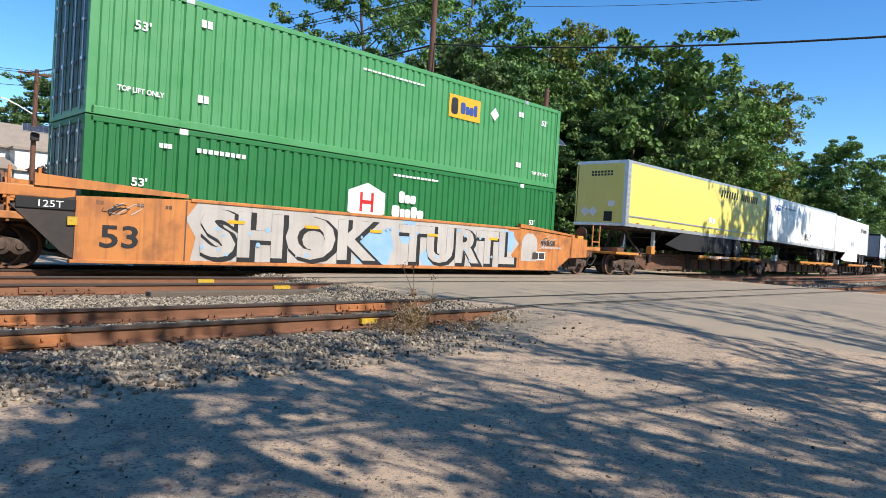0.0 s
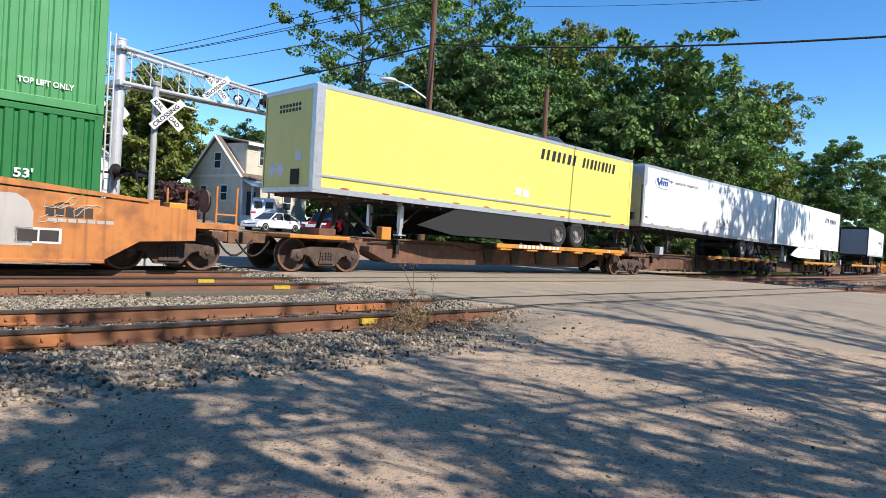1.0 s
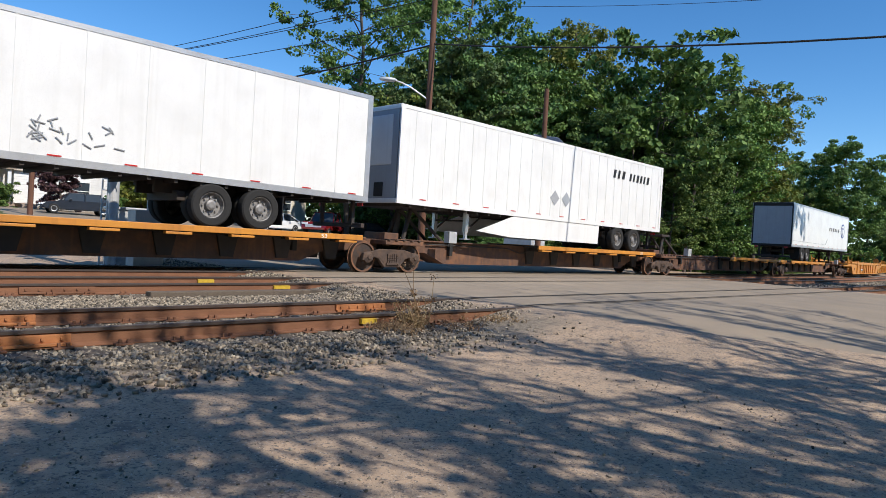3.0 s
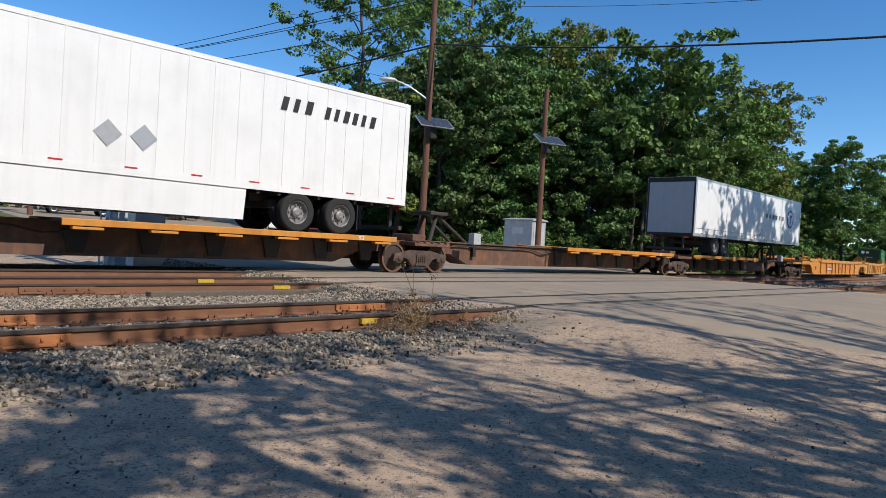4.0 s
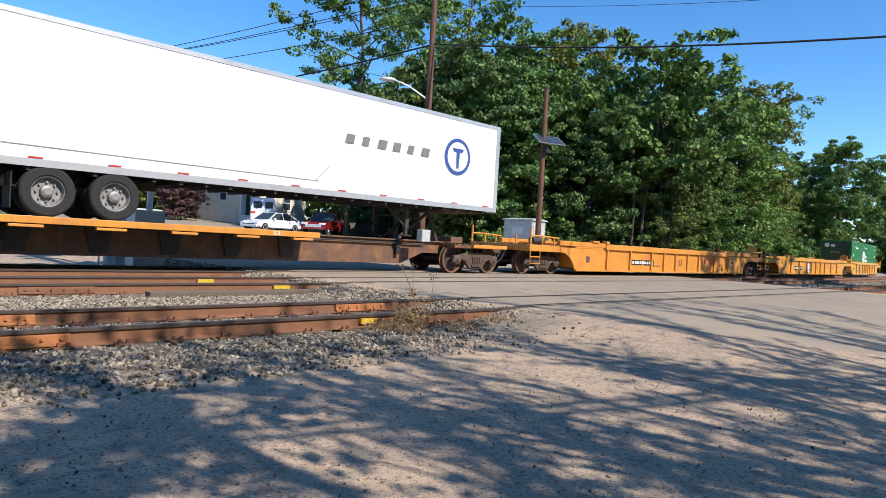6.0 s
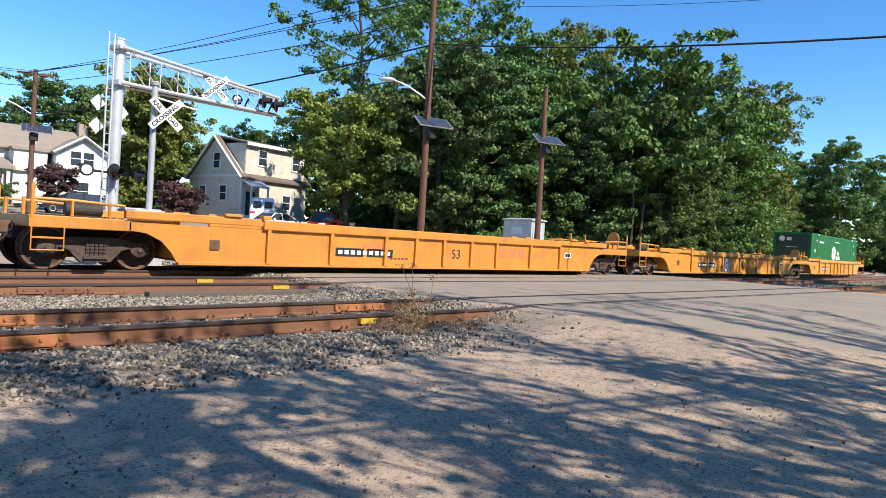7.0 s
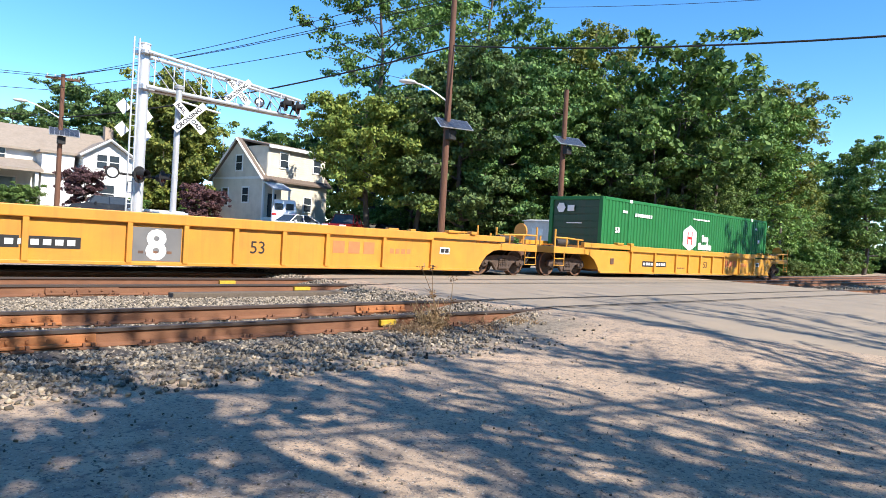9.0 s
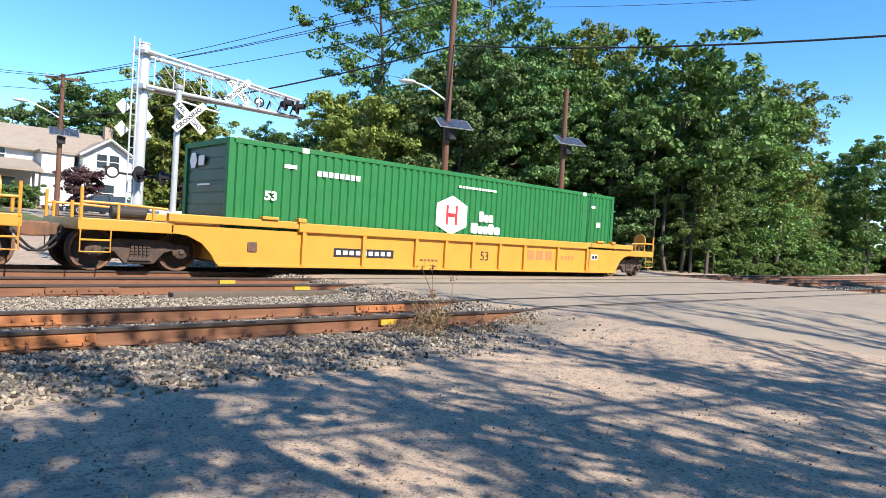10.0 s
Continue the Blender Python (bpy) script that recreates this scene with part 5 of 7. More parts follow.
def lamp_head(parent, m, lens):
    """A flashing-light head: a black disc, a hood and a lens, looking towards -y of m."""
    wide = 0.23 if lens is LENS_PALE else 0.30
    bm = lathe(bmesh.new(), [(0.0, wide), (0.03, wide)], (0, 0, 0), "y", 28)
    lathe(bm, [(0.03, 0.17), (0.24, 0.12), (0.26, 0.05)], (0, 0, 0), "y", 20)
    reach = 0.05 if lens is LENS_PALE else 0.32
    h = part("lamp_head", bm, BLACK, parent)
    h.matrix_basis = m @ Matrix.Scale(0.82, 4)
    bm = lathe(bmesh.new(), [(-0.035, 0.10), (-0.02, 0.17), (0.0, 0.176)], (0, 0, 0), "y", 24)
    part("lens", bm, lens, h)
    bm = bmesh.new()
    ring = []
    for i in range(13):
        a = math.radians(-15 + 210 * i / 12)
        c, s = math.cos(a), math.sin(a)
        ring.append([bm.verts.new((r * c, y, r * s)) for r, y in ((0.185, 0.0), (0.18, -reach), (0.172, -reach), (0.177, 0.0))])
    for u, v in zip(ring, ring[1:]):
        for i in range(4):
            j = (i + 1) % 4
            bm.faces.new((u[i], u[j], v[j], v[i]))
    bmesh.ops.recalc_face_normals(bm, faces=bm.faces)
    part("hood", bm, BLACK, h)


mast = empty("cantilever_signal", "silver cantilever crossing signal with flashing lights over the road", "crossing signal")
MX, MY = 6.9, 6.3
gz = ground_z(MX, MY)
bm = rod(bmesh.new(), (0, 0, gz), (0, 0, 6.42), 0.17, sides=20)
lathe(bm, [(gz - 0.02, 0.36), (gz + 0.05, 0.36), (gz + 0.06, 0.2)], (0, 0, 0), "z", 20)
lathe(bm, [(6.42, 0.185), (6.46, 0.185), (6.49, 0.1)], (0, 0, 0), "z", 20)
part("pole", bm, SILVER, mast, smooth=False)
bm = bmesh.new()
for dx in (-0.42, -0.24):
    rod(bm, (dx, -0.1, gz), (dx, -0.1, 6.55), 0.025, sides=8)
for i in range(19):
    rod(bm, (-0.42, -0.1, 0.3 + i * 0.33), (-0.24, -0.1, 0.3 + i * 0.33), 0.014, sides=6)
part("ladder", bm, SILVER, mast)
ARM = 6.75
arm = bmesh.new()
for z in (6.18, 5.14):
    for y in (-0.28, 0.28):
        rod(arm, (-0.1, y, z), (ARM, y * 0.5, z - (0.02 if z > 6 else -0.36)), 0.06, sides=10)
part("arm_chord", arm, SILVER, mast)
web = bmesh.new()
k = spaced(0.2, ARM - 0.1, 1.13)
for i, (a, b) in enumerate(zip(k, k[1:])):
    for y in (-0.25, 0.25):
        zb = 5.14 + 0.36 * a / ARM
        zc = 5.14 + 0.36 * b / ARM
        rod(web, (a, y, zb), (a, y, 6.17), 0.02, sides=6)
        rod(web, (a, y, 6.17), (b, y, zc), 0.018, sides=6)
        rod(web, (a, -y, zb), (b, y, zc), 0.015, sides=6)
rod(web, (ARM, -0.14, 5.5), (ARM, -0.14, 6.16), 0.025, sides=6)
rod(web, (ARM, 0.14, 5.5), (ARM, 0.14, 6.16), 0.025, sides=6)
part("arm_lattice", web, SILVER, mast, "thin lattice bars of the arm")
bm = box(bmesh.new(), 0.2, ARM, -0.22, 0.22, 5.13, 5.16)
for v in bm.verts:
    v.co.z += 0.36 * v.co.x / ARM
part("walkway", bm, BROWN_STEEL, mast, "dark walkway along the arm")
part("arm_bracket", box(bmesh.new(), -0.19, 0.2, -0.3, 0.3, 5.06, 5.22, 0.02), SILVER, mast)
part("arm_bracket", box(bmesh.new(), -0.19, 0.2, -0.3, 0.3, 6.12, 6.24, 0.02), SILVER, mast)
crossbuck(mast, pose(3.4, -0.36, 5.78, 0, 0, -32), 1.1)
for x, l in ((5.1, LENS_PALE), (5.65, LENS_RED), (6.3, LENS_RED)):
    lamp_head(mast, pose(x, -0.45 if l is LENS_RED else 0.35, 5.78, 0, 0, 24 if l is LENS_RED else -30), l)
    part("lamp_arm", rod(bmesh.new(), (x, 0, 5.45), (x, -0.2, 5.8), 0.03), BLACK, mast)
for x, y, l in ((-1.0, -0.25, LENS_PALE), (-0.3, -0.5, LENS_RED), (0.72, -0.2, LENS_RED)):
    lamp_head(mast, pose(x, y, 2.48, 0, 0, {0: -25, 1: 12, 2: 30}[(x > -0.5) + (x > 0.5)]), l)
    part("lamp_arm", rod(bmesh.new(), (0, -0.05, 2.48), (x, y + 0.2, 2.48), 0.035), BLACK, mast)
for x, z in ((-0.46, 4.5), (-0.48, 3.82), (0.32, 4.35), (0.3, 3.75)):
    ob = part("sign_back", box(bmesh.new(), -0.17, 0.17, 0.2, 0.21, -0.17, 0.17), SIGN_WHITE, mast, "blank back of a white sign")
    ob.matrix_basis = pose(x, 0, z, 0, 45, 0)
mast.matrix_basis = pose(MX, MY, 0, 0, 0, 17.3)

post = empty("crossbuck_post", "grey post with a white crossbuck sign at the crossing", "crossing sign")
bm = rod(bmesh.new(), (0, 0, ground_z(7.5, 5.0)), (0, 0, 5.05), 0.09, 0.085, sides=14)
part("pole", bm, GREY_PAINT, post)
part("base", box(bmesh.new(), -0.5, 0.35, -0.3, 0.3, ground_z(7.5, 5.0), 1.42, 0.02), GREY_PAINT, post, "grey signal base casting")
crossbuck(post, pose(0.22, -0.34, 4.22, 0, 0, -22), 1.14)
bm = rod(bmesh.new(), (0, -0.05, 4.7), (1.25, -0.05, 4.55), 0.03)
part("bracket", bm, SIGN_WHITE, post)
part("bell", lathe(bmesh.new(), [(5.0, 0.02), (5.04, 0.12), (5.12, 0.14), (5.17, 0.05)], (0, 0, 0), "z", 16), GREY_PAINT, post)
post.matrix_basis = pose(7.5, 5.0, 0)

case = empty("signal_case", "grey steel signal case behind the tracks", "signal case")
gz = ground_z(7.7, 7.0)
part("cabinet", box(bmesh.new(), -0.7, 0.7, -0.35, 0.35, gz, 1.42, 0.02), GREY_PAINT, case)
part("lid", box(bmesh.new(), -0.76, 0.76, -0.41, 0.41, 1.42, 1.5, 0.02), GREY_PAINT, case)
for x in (-0.35, 0.35):
    part("door", box(bmesh.new(), x - 0.32, x + 0.32, -0.366, -0.352, gz + 0.2, 1.36, 0.005), GREY_PAINT, case)
case.matrix_basis = pose(7.75, 7.0, 0)

shed = empty("relay_cabinet", "pale grey metal relay cabinet beside a pole", "cabinet")
gz = ground_z(31.2, 10)
part("cabinet", box(bmesh.new(), -0.65, 0.65, -1.05, 1.05, gz, 2.5, 0.03), GREY_PAINT, shed)
part("roof", slab(bmesh.new(), [(-0.74, 2.5), (0.74, 2.5), (0.74, 2.56), (0, 2.66), (-0.74, 2.56)], -1.14, 1.14), GREY_PAINT, shed)
part("door", box(bmesh.new(), -0.5, 0.5, -1.07, -1.055, gz + 0.2, 2.3, 0.005), SILVER, shed)
part("vent", box(bmesh.new(), -0.665, -0.652, -0.4, 0.4, 1.7, 2.1, 0.005), SILVER, shed)
shed.matrix_basis = pose(31.3, 10.0, 0)

# ---------------------------------------------------------------- poles and wires


def solar_panel(parent, z, turn):
    p = part("panel_frame", box(bmesh.new(), -0.83, 0.83, -0.5, 0.5, -0.03, 0.02, 0.008), ALUMINIUM, parent)
    p.matrix_basis = pose(0.15, -0.3, z, 33, 0, turn)
    for i in range(6):
        for j in range(3):
            part("solar_cell", box(bmesh.new(), -0.80 + i * 0.267, -0.545 + i * 0.267, -0.48 + j * 0.32, -0.175 + j * 0.32, 0.021, 0.026), SOLAR, p)
    b = bmesh.new()
    rod(b, (0, 0, z - 0.75), (0.1, -0.3, z - 0.05), 0.03)
    rod(b, (0, 0, z - 0.1), (0.15, -0.3, z - 0.03), 0.03)
    part("bracket", b, BLACK, parent)
    part("battery_box", box(bmesh.new(), -0.22, 0.22, -0.42, -0.14, z - 0.75, z - 0.3, 0.02), BLACK, parent)


def pole(x, y, top, label, r=0.16, panel=None, lamp=None, arms=0.0, turn=0):
    p = empty("utility_pole", label, "utility pole", "wooden poles")
    g = ground_z(x, y)
    part("shaft", rod(bmesh.new(), (0, 0, g - 0.1), (0, 0, top), r * 1.1, r * 0.8, sides=14), WOOD_POLE, p)
    if panel:
        solar_panel(p, panel, turn)
    if lamp:
        z, dx, dy = lamp
        b = bmesh.new()
        pts = [Vector((dx * q, dy * q, z + 0.85 * math.sin(q * 1.35))) for q in (0, 0.25, 0.5, 0.75, 1.0)]
        for u, v in zip(pts, pts[1:]):
            rod(b, u, v, 0.035, sides=8)
        part("lamp_arm", b, SILVER, p)
        d = Vector((dx, dy, 0)).normalized()
        b = bmesh.new()
        bmesh.ops.create_uvsphere(b, u_segments=14, v_segments=8, radius=1, matrix=Matrix.LocRotScale(pts[-1] + d * 0.25, Euler((0, 0, math.atan2(dy, dx))), (0.42, 0.17, 0.11)))
        part("luminaire", b, SILVER, p, smooth=True)
    if arms:
        part("crossarm", box(bmesh.new(), -arms, arms, -0.06, 0.06, top - 0.35, top - 0.22, 0.01), WOOD_POLE, p).rotation_euler = (0, 0, radians(-20))
        for dx in (-0.9, -0.45, 0.45, 0.9):
            part("insulator", lathe(bmesh.new(), [(top - 0.22, 0.03), (top - 0.12, 0.05), (top - 0.05, 0.03)], (dx * arms * math.cos(radians(-20)), dx * arms * math.sin(radians(-20)), 0), "z", 8), GREY_PAINT, p)
    p.matrix_basis = pose(x, y, 0)
    return p


pole(21.07, 8.0, 13.2, "tall brown wooden pole with a solar panel and street light", 0.155, panel=6.5, lamp=(7.5, -1.35, 1.05), turn=-20)
pole(30.0, 8.0, 9.85, "brown wooden pole with a solar panel", 0.16, panel=7.0, turn=-20)
pole(10.6, 32.0, 10.0, "brown wooden pole with a crossarm, solar panel and street light", 0.15, panel=6.4, lamp=(7.2, -1.9, 0.3), arms=0.95, turn=-10)
pole(23.5, -26.8, 10.2, "brown wooden pole on the near side of the crossing", 0.16)
pole(-22.0, -13.6, 10.5, "brown wooden pole on the near side of the crossing", 0.16)


def wire(name, a, b, sag, r, label, mat=None):
    a, b = Vector(a), Vector(b)
    bm = bmesh.new()
    pts = [a.lerp(b, i / 16) - Vector((0, 0, 4 * sag * (i / 16) * (1 - i / 16))) for i in range(17)]
    tube(bm, pts, r)
    return tagged(part(name, bm, mat or BLACK), label, "wire", "overhead wires")


wire("overhead_wire", (21.07, 8.0, 10.15), (23.5, -26.8, 7.1), 0.92, 0.034, "thick black overhead cable over the crossing")
wire("overhead_wire", (33.0, 14.0, 16.6), (43.0, -16.0, 15.2), 0.6, 0.014, "thin black overhead wire over the crossing")
wire("overhead_wire", (21.07, 8.0, 10.1), (10.6, 32.0, 7.3), 0.5, 0.04, "thick black overhead cable behind the crossing")
for i, (za, zb) in enumerate(((13.1, 9.9), (12.5, 9.75), (12.3, 9.7), (11.3, 8.9))):
    wire("overhead_wire", (21.07, 8.0, za), (10.6 - 0.3 * i, 32.0, zb), 0.35, 0.017, "thin dark overhead wire between poles")
for i in range(4):
    wire("overhead_wire", (10.6 - 0.3 * i, 32.0, (9.9, 9.75, 8.9, 7.3)[i]), (-25, 48, (11, 10.8, 9.5, 8)[i]), 0.6, 0.018, "thin dark overhead wire between poles")
for i in range(2):
    wire("overhead_wire", (23.5, -26.8 + 0.1 * i, 9.7 - 0.4 * i), (-22.0, -13.6 + 0.2 * i, 10.0 - 0.3 * i), 0.5, 0.05, "overhead cable on the near side of the crossing")

# ---------------------------------------------------------------- houses
SIDING = material("cream_lap_siding", (0.66, 0.60, 0.49), (0.60, 0.54, 0.44), 0.6, grain=1.2, bump=0.05, dirt=(0.36, 0.32, 0.26), dirt_amount=0.25, streak=0.2)
SIDING_WHITE = material("white_lap_siding", (0.70, 0.69, 0.66), (0.64, 0.63, 0.60), 0.55, grain=1.2, bump=0.05, dirt=(0.5, 0.47, 0.42), dirt_amount=0.2)
ROOF_TAN = material("tan_roof_shingles", (0.32, 0.26, 0.20), (0.26, 0.21, 0.165), 0.85, grain=5, fine=30, bump=0.4, dirt=(0.2, 0.16, 0.12), dirt_amount=0.4)
ROOF_BROWN = material("brown_roof_shingles", (0.17, 0.125, 0.10), (0.13, 0.10, 0.08), 0.85, grain=5, fine=30, bump=0.4)
TRIM = material("white_painted_trim", (0.75, 0.75, 0.73), (0.70, 0.70, 0.68), 0.5, bump=0.03)
GLASS = material("dark_window_glass", (0.03, 0.04, 0.05), (0.04, 0.05, 0.06), 0.06, 0.0, bump=0.0, rough_var=0.02)
BRICK = material("chimney_brick", (0.42, 0.33, 0.26), (0.36, 0.27, 0.21), 0.8, grain=9, bump=0.3)
AWNING = material("pale_blue_awning", (0.45, 0.54, 0.62), (0.40, 0.48, 0.56), 0.5, grain=4, bump=0.05)


def siding_wall(parent, name, m, width, height, mat, gable=0.0, lap=0.2):
    """A wall of lapped boards on a plane that looks towards -y of m, with an optional gable on top."""
    w = bmesh.new()
    n = int((height + gable) / lap)
    for i in range(n + 1):
        z0, z1 = i * lap, min((i + 1) * lap, height + gable)
        if z1 <= z0:
            break

        def ends(z):
            if z <= height or not gable:
                return 0.0, width
            k = (z - height) / gable
            return width / 2 * k, width - width / 2 * k
        (a, b), (c, d) = ends(z0), ends(z1)
        v = [w.verts.new(q) for q in ((a, -0.03, z0), (b, -0.03, z0), (d, -0.008, z1), (c, -0.008, z1), (a, -0.008, z0), (b, -0.008, z0))]
        w.faces.new(v[:4])
        w.faces.new((v[4], v[5], v[1], v[0]))
    bmesh.ops.remove_doubles(w, verts=w.verts, dist=0.002)
    bmesh.ops.solidify(w, geom=w.faces, thickness=0.15)
    ob = part(name, w, mat, parent)
    ob.matrix_basis = m
    return ob


def window(parent, m, w, h):
    """A framed sash window, looking towards -y of m, its lower left corner at the origin."""
    f = bmesh.new()
    for a, b, c, d in ((-0.1, w + 0.1, -0.12, 0), (-0.1, w + 0.1, h, h + 0.12), (-0.1, 0, 0, h), (w, w + 0.1, 0, h), (0, w, h / 2 - 0.03, h / 2 + 0.03)):
        box(f, a, b, -0.07, 0.0, c, d)
    ob = part("window", f, TRIM, parent, "white framed window")
    ob.matrix_basis = m
    part("pane", box(bmesh.new(), 0, w, -0.04, -0.032, 0, h), GLASS, ob)
    return ob


def roof_slab(parent, pts, mat, thick=0.16, name="roof"):
    r = bmesh.new()
    a = [r.verts.new(p) for p in pts]
    b = [r.verts.new((p[0], p[1], p[2] - thick)) for p in pts]
    r.faces.new(a)
    r.faces.new(b[::-1])
    for i in range(len(a)):
        j = (i + 1) % len(a)
        r.faces.new((a[j], a[i], b[i], b[j]))
    bmesh.ops.recalc_face_normals(r, faces=r.faces)
    return part(name, r, mat, parent)


house = empty("house", "cream sided house with a steep gable and awning porch", "house")
g = 1.2
HX, HY, HW, HD = 27.9, 38.4, 7.4, 7.4
siding_wall(house, "wall", pose(HX, HY + HD, g, 0, 0, -90), HD, 5.75 - g, SIDING, gable=3.4)
siding_wall(house, "wall", pose(HX, HY, g), HW, 5.75 - g, SIDING)
siding_wall(house, "wall", pose(HX + HW, HY, g, 0, 0, 90), HD, 5.75 - g, SIDING, gable=3.4)
siding_wall(house, "wall", pose(HX + HW, HY + HD, g, 0, 0, 180), HW, 5.75 - g, SIDING)
ym = HY + HD / 2
roof_slab(house, [(HX - 0.35, HY - 0.35, 5.5), (HX + HW + 0.35, HY - 0.35, 5.5), (HX + HW + 0.35, ym, 9.3), (HX - 0.35, ym, 9.3)], ROOF_BROWN)
roof_slab(house, [(HX - 0.35, ym, 9.3), (HX + HW + 0.35, ym, 9.3), (HX + HW + 0.35, HY + HD + 0.35, 5.5), (HX - 0.35, HY + HD + 0.35, 5.5)], ROOF_BROWN)
for a, b in (((HX - 0.37, HY - 0.37, 5.42), (HX - 0.37, ym, 9.2)), ((HX - 0.37, ym, 9.2), (HX - 0.37, HY + HD + 0.37, 5.42))):
    part("bargeboard", rod(bmesh.new(), a, b, 0.11, sides=4), TRIM, house)
siding_wall(house, "dormer_wall", pose(HX + 0.35, HY + 0.05, 5.6), HW - 0.65, 2.95, SIDING)
siding_wall(house, "dormer_wall", pose(HX + 0.35, HY + 3.3, 5.6, 0, 0, -90), 3.2, 2.95, SIDING)
roof_slab(house, [(HX + 0.15, HY - 0.3, 8.55), (HX + HW - 0.1, HY - 0.3, 8.55), (HX + HW - 0.1, ym, 9.25), (HX + 0.15, ym, 9.25)], ROOF_BROWN)
part("fascia", box(bmesh.new(), HX + 0.15, HX + HW - 0.1, HY - 0.36, HY - 0.3, 8.3, 8.58), TRIM, house)
for y, z, w, h in ((HY + 5.0, 3.2, 0.85, 1.5), (HY + 2.0, 3.5, 0.85, 1.25), (HY + 3.1, 6.35, 0.85, 1.3)):
    window(house, pose(HX - 0.03, y + w, z, 0, 0, -90), w, h)
for x, z in ((HX + 1.7, 6.75), (HX + 5.6, 6.7), (HX + 4.6, 3.0)):
    window(house, pose(x, HY - 0.03 + (0.05 if z > 6 else 0), z), 0.85, 1.25)
part("corner_board", box(bmesh.new(), HX - 0.06, HX + 0.12, HY - 0.06, HY + 0.1, g, 5.7), TRIM, house)
part("corner_board", box(bmesh.new(), HX - 0.06, HX + 0.1, HY + HD - 0.1, HY + HD + 0.1, g, 5.7), TRIM, house)
part("band_board", box(bmesh.new(), HX - 0.07, HX - 0.03, HY, HY + HD, 5.55, 5.75), TRIM, house)
part("foundation", box(bmesh.new(), HX - 0.02, HX + HW, HY - 0.02, HY + HD, 0.2, g + 0.02), GREY_PAINT, house)
roof_slab(house, [(HX - 0.1, HY - 1.5, 4.7), (HX + 1.9, HY - 1.5, 4.7), (HX + 1.9, HY, 5.4), (HX - 0.1, HY, 5.4)], AWNING, 0.1, "porch_awning")
part("porch_floor", box(bmesh.new(), HX, HX + 1.9, HY - 1.4, HY, g, 2.2), TRIM, house)
part("door", box(bmesh.new(), HX + 0.5, HX + 1.4, HY - 0.06, HY - 0.02, 2.2, 4.3), GLASS, house)
for x in (HX + 0.05, HX + 1.8):
    part("porch_post", box(bmesh.new(), x - 0.07, x + 0.07, HY - 1.4, HY - 1.27, 2.2, 4.75), TRIM, house)
bm = bmesh.new()
for x in spaced(HX + 0.05, HX + 1.8, 0.22):
    box(bm, x - 0.02, x + 0.02, HY - 1.36, HY - 1.32, 2.2, 3.1)
box(bm, HX + 0.05, HX + 1.8, HY - 1.39, HY - 1.29, 3.1, 3.17)
part("porch_rail", bm, TRIM, house)
house.matrix_basis = Matrix.Translation((HX, HY, 0)) @ Matrix.Rotation(radians(10), 4, "Z") @ Matrix.Translation((-HX, -HY, 0))
part("antenna", rod(bmesh.new(), (HX + 0.5, ym + 3, 6), (HX + 0.3, ym + 3, 9.6), 0.05), GREY_PAINT, house)

villa = empty("house", "white sided house with a tan roof and front gable", "house")
g = 1.5
siding_wall(villa, "wall", pose(4.0, 47.5, g), 15.0, 6.6 - g, SIDING_WHITE)
siding_wall(villa, "wall", pose(4.0, 55.0, g, 0, 0, -90), 7.5, 6.6 - g, SIDING_WHITE, gable=2.0)
siding_wall(villa, "wall", pose(19.0, 47.5, g, 0, 0, 90), 7.5, 6.6 - g, SIDING_WHITE, gable=2.0)
roof_slab(villa, [(3.6, 47.0, 6.5), (19.4, 47.0, 6.5), (19.4, 51.2, 8.75), (3.6, 51.2, 8.75)], ROOF_TAN)
roof_slab(villa, [(3.6, 51.2, 8.75), (19.4, 51.2, 8.75), (19.4, 55.5, 6.5), (3.6, 55.5, 6.5)], ROOF_TAN)
siding_wall(villa, "wing_wall", pose(15.2, 44.6, g), 3.8, 6.35 - g, SIDING_WHITE, gable=1.25)
siding_wall(villa, "wing_wall", pose(15.2, 47.6, g, 0, 0, -90), 3.0, 6.35 - g, SIDING_WHITE)
roof_slab(villa, [(14.9, 44.2, 6.3), (17.1, 44.2, 7.75), (17.1, 50, 7.75), (14.9, 50, 6.3)], ROOF_TAN)
roof_slab(villa, [(17.1, 44.2, 7.75), (19.3, 44.2, 6.3), (19.3, 50, 6.3), (17.1, 50, 7.75)], ROOF_TAN)
for a, b in (((14.85, 44.15, 6.2), (17.1, 44.15, 7.7)), ((17.1, 44.15, 7.7), (19.35, 44.15, 6.2))):
    part("bargeboard", rod(bmesh.new(), a, b, 0.1, sides=4), TRIM, villa)
siding_wall(villa, "bay_wall", pose(12.5, 45.6, g), 2.3, 6.2 - g, TRIM)
siding_wall(villa, "bay_wall", pose(12.5, 47.5, g, 0, 0, -90), 1.9, 6.2 - g, SIDING_WHITE)
part("bay_roof", box(bmesh.new(), 12.3, 15.0, 45.4, 47.6, 6.2, 6.4), ROOF_TAN, villa)
part("belt_board", box(bmesh.new(), 12.4, 14.9, 45.3, 45.57, 4.55, 4.75), SIDING, villa)
roof_slab(villa, [(5.0, 43.9, 4.7), (12.3, 43.9, 4.7), (12.3, 47.4, 5.6), (5.0, 47.4, 5.6)], ROOF_TAN, 0.2, "porch_roof")
for x in (5.3, 8.6, 11.9):
    part("porch_post", box(bmesh.new(), x - 0.12, x + 0.12, 44.1, 44.34, g, 4.6), TRIM, villa)
part("porch_floor", box(bmesh.new(), 5.0, 12.3, 44.0, 47.4, g - 0.6, g + 0.5), BRICK, villa)
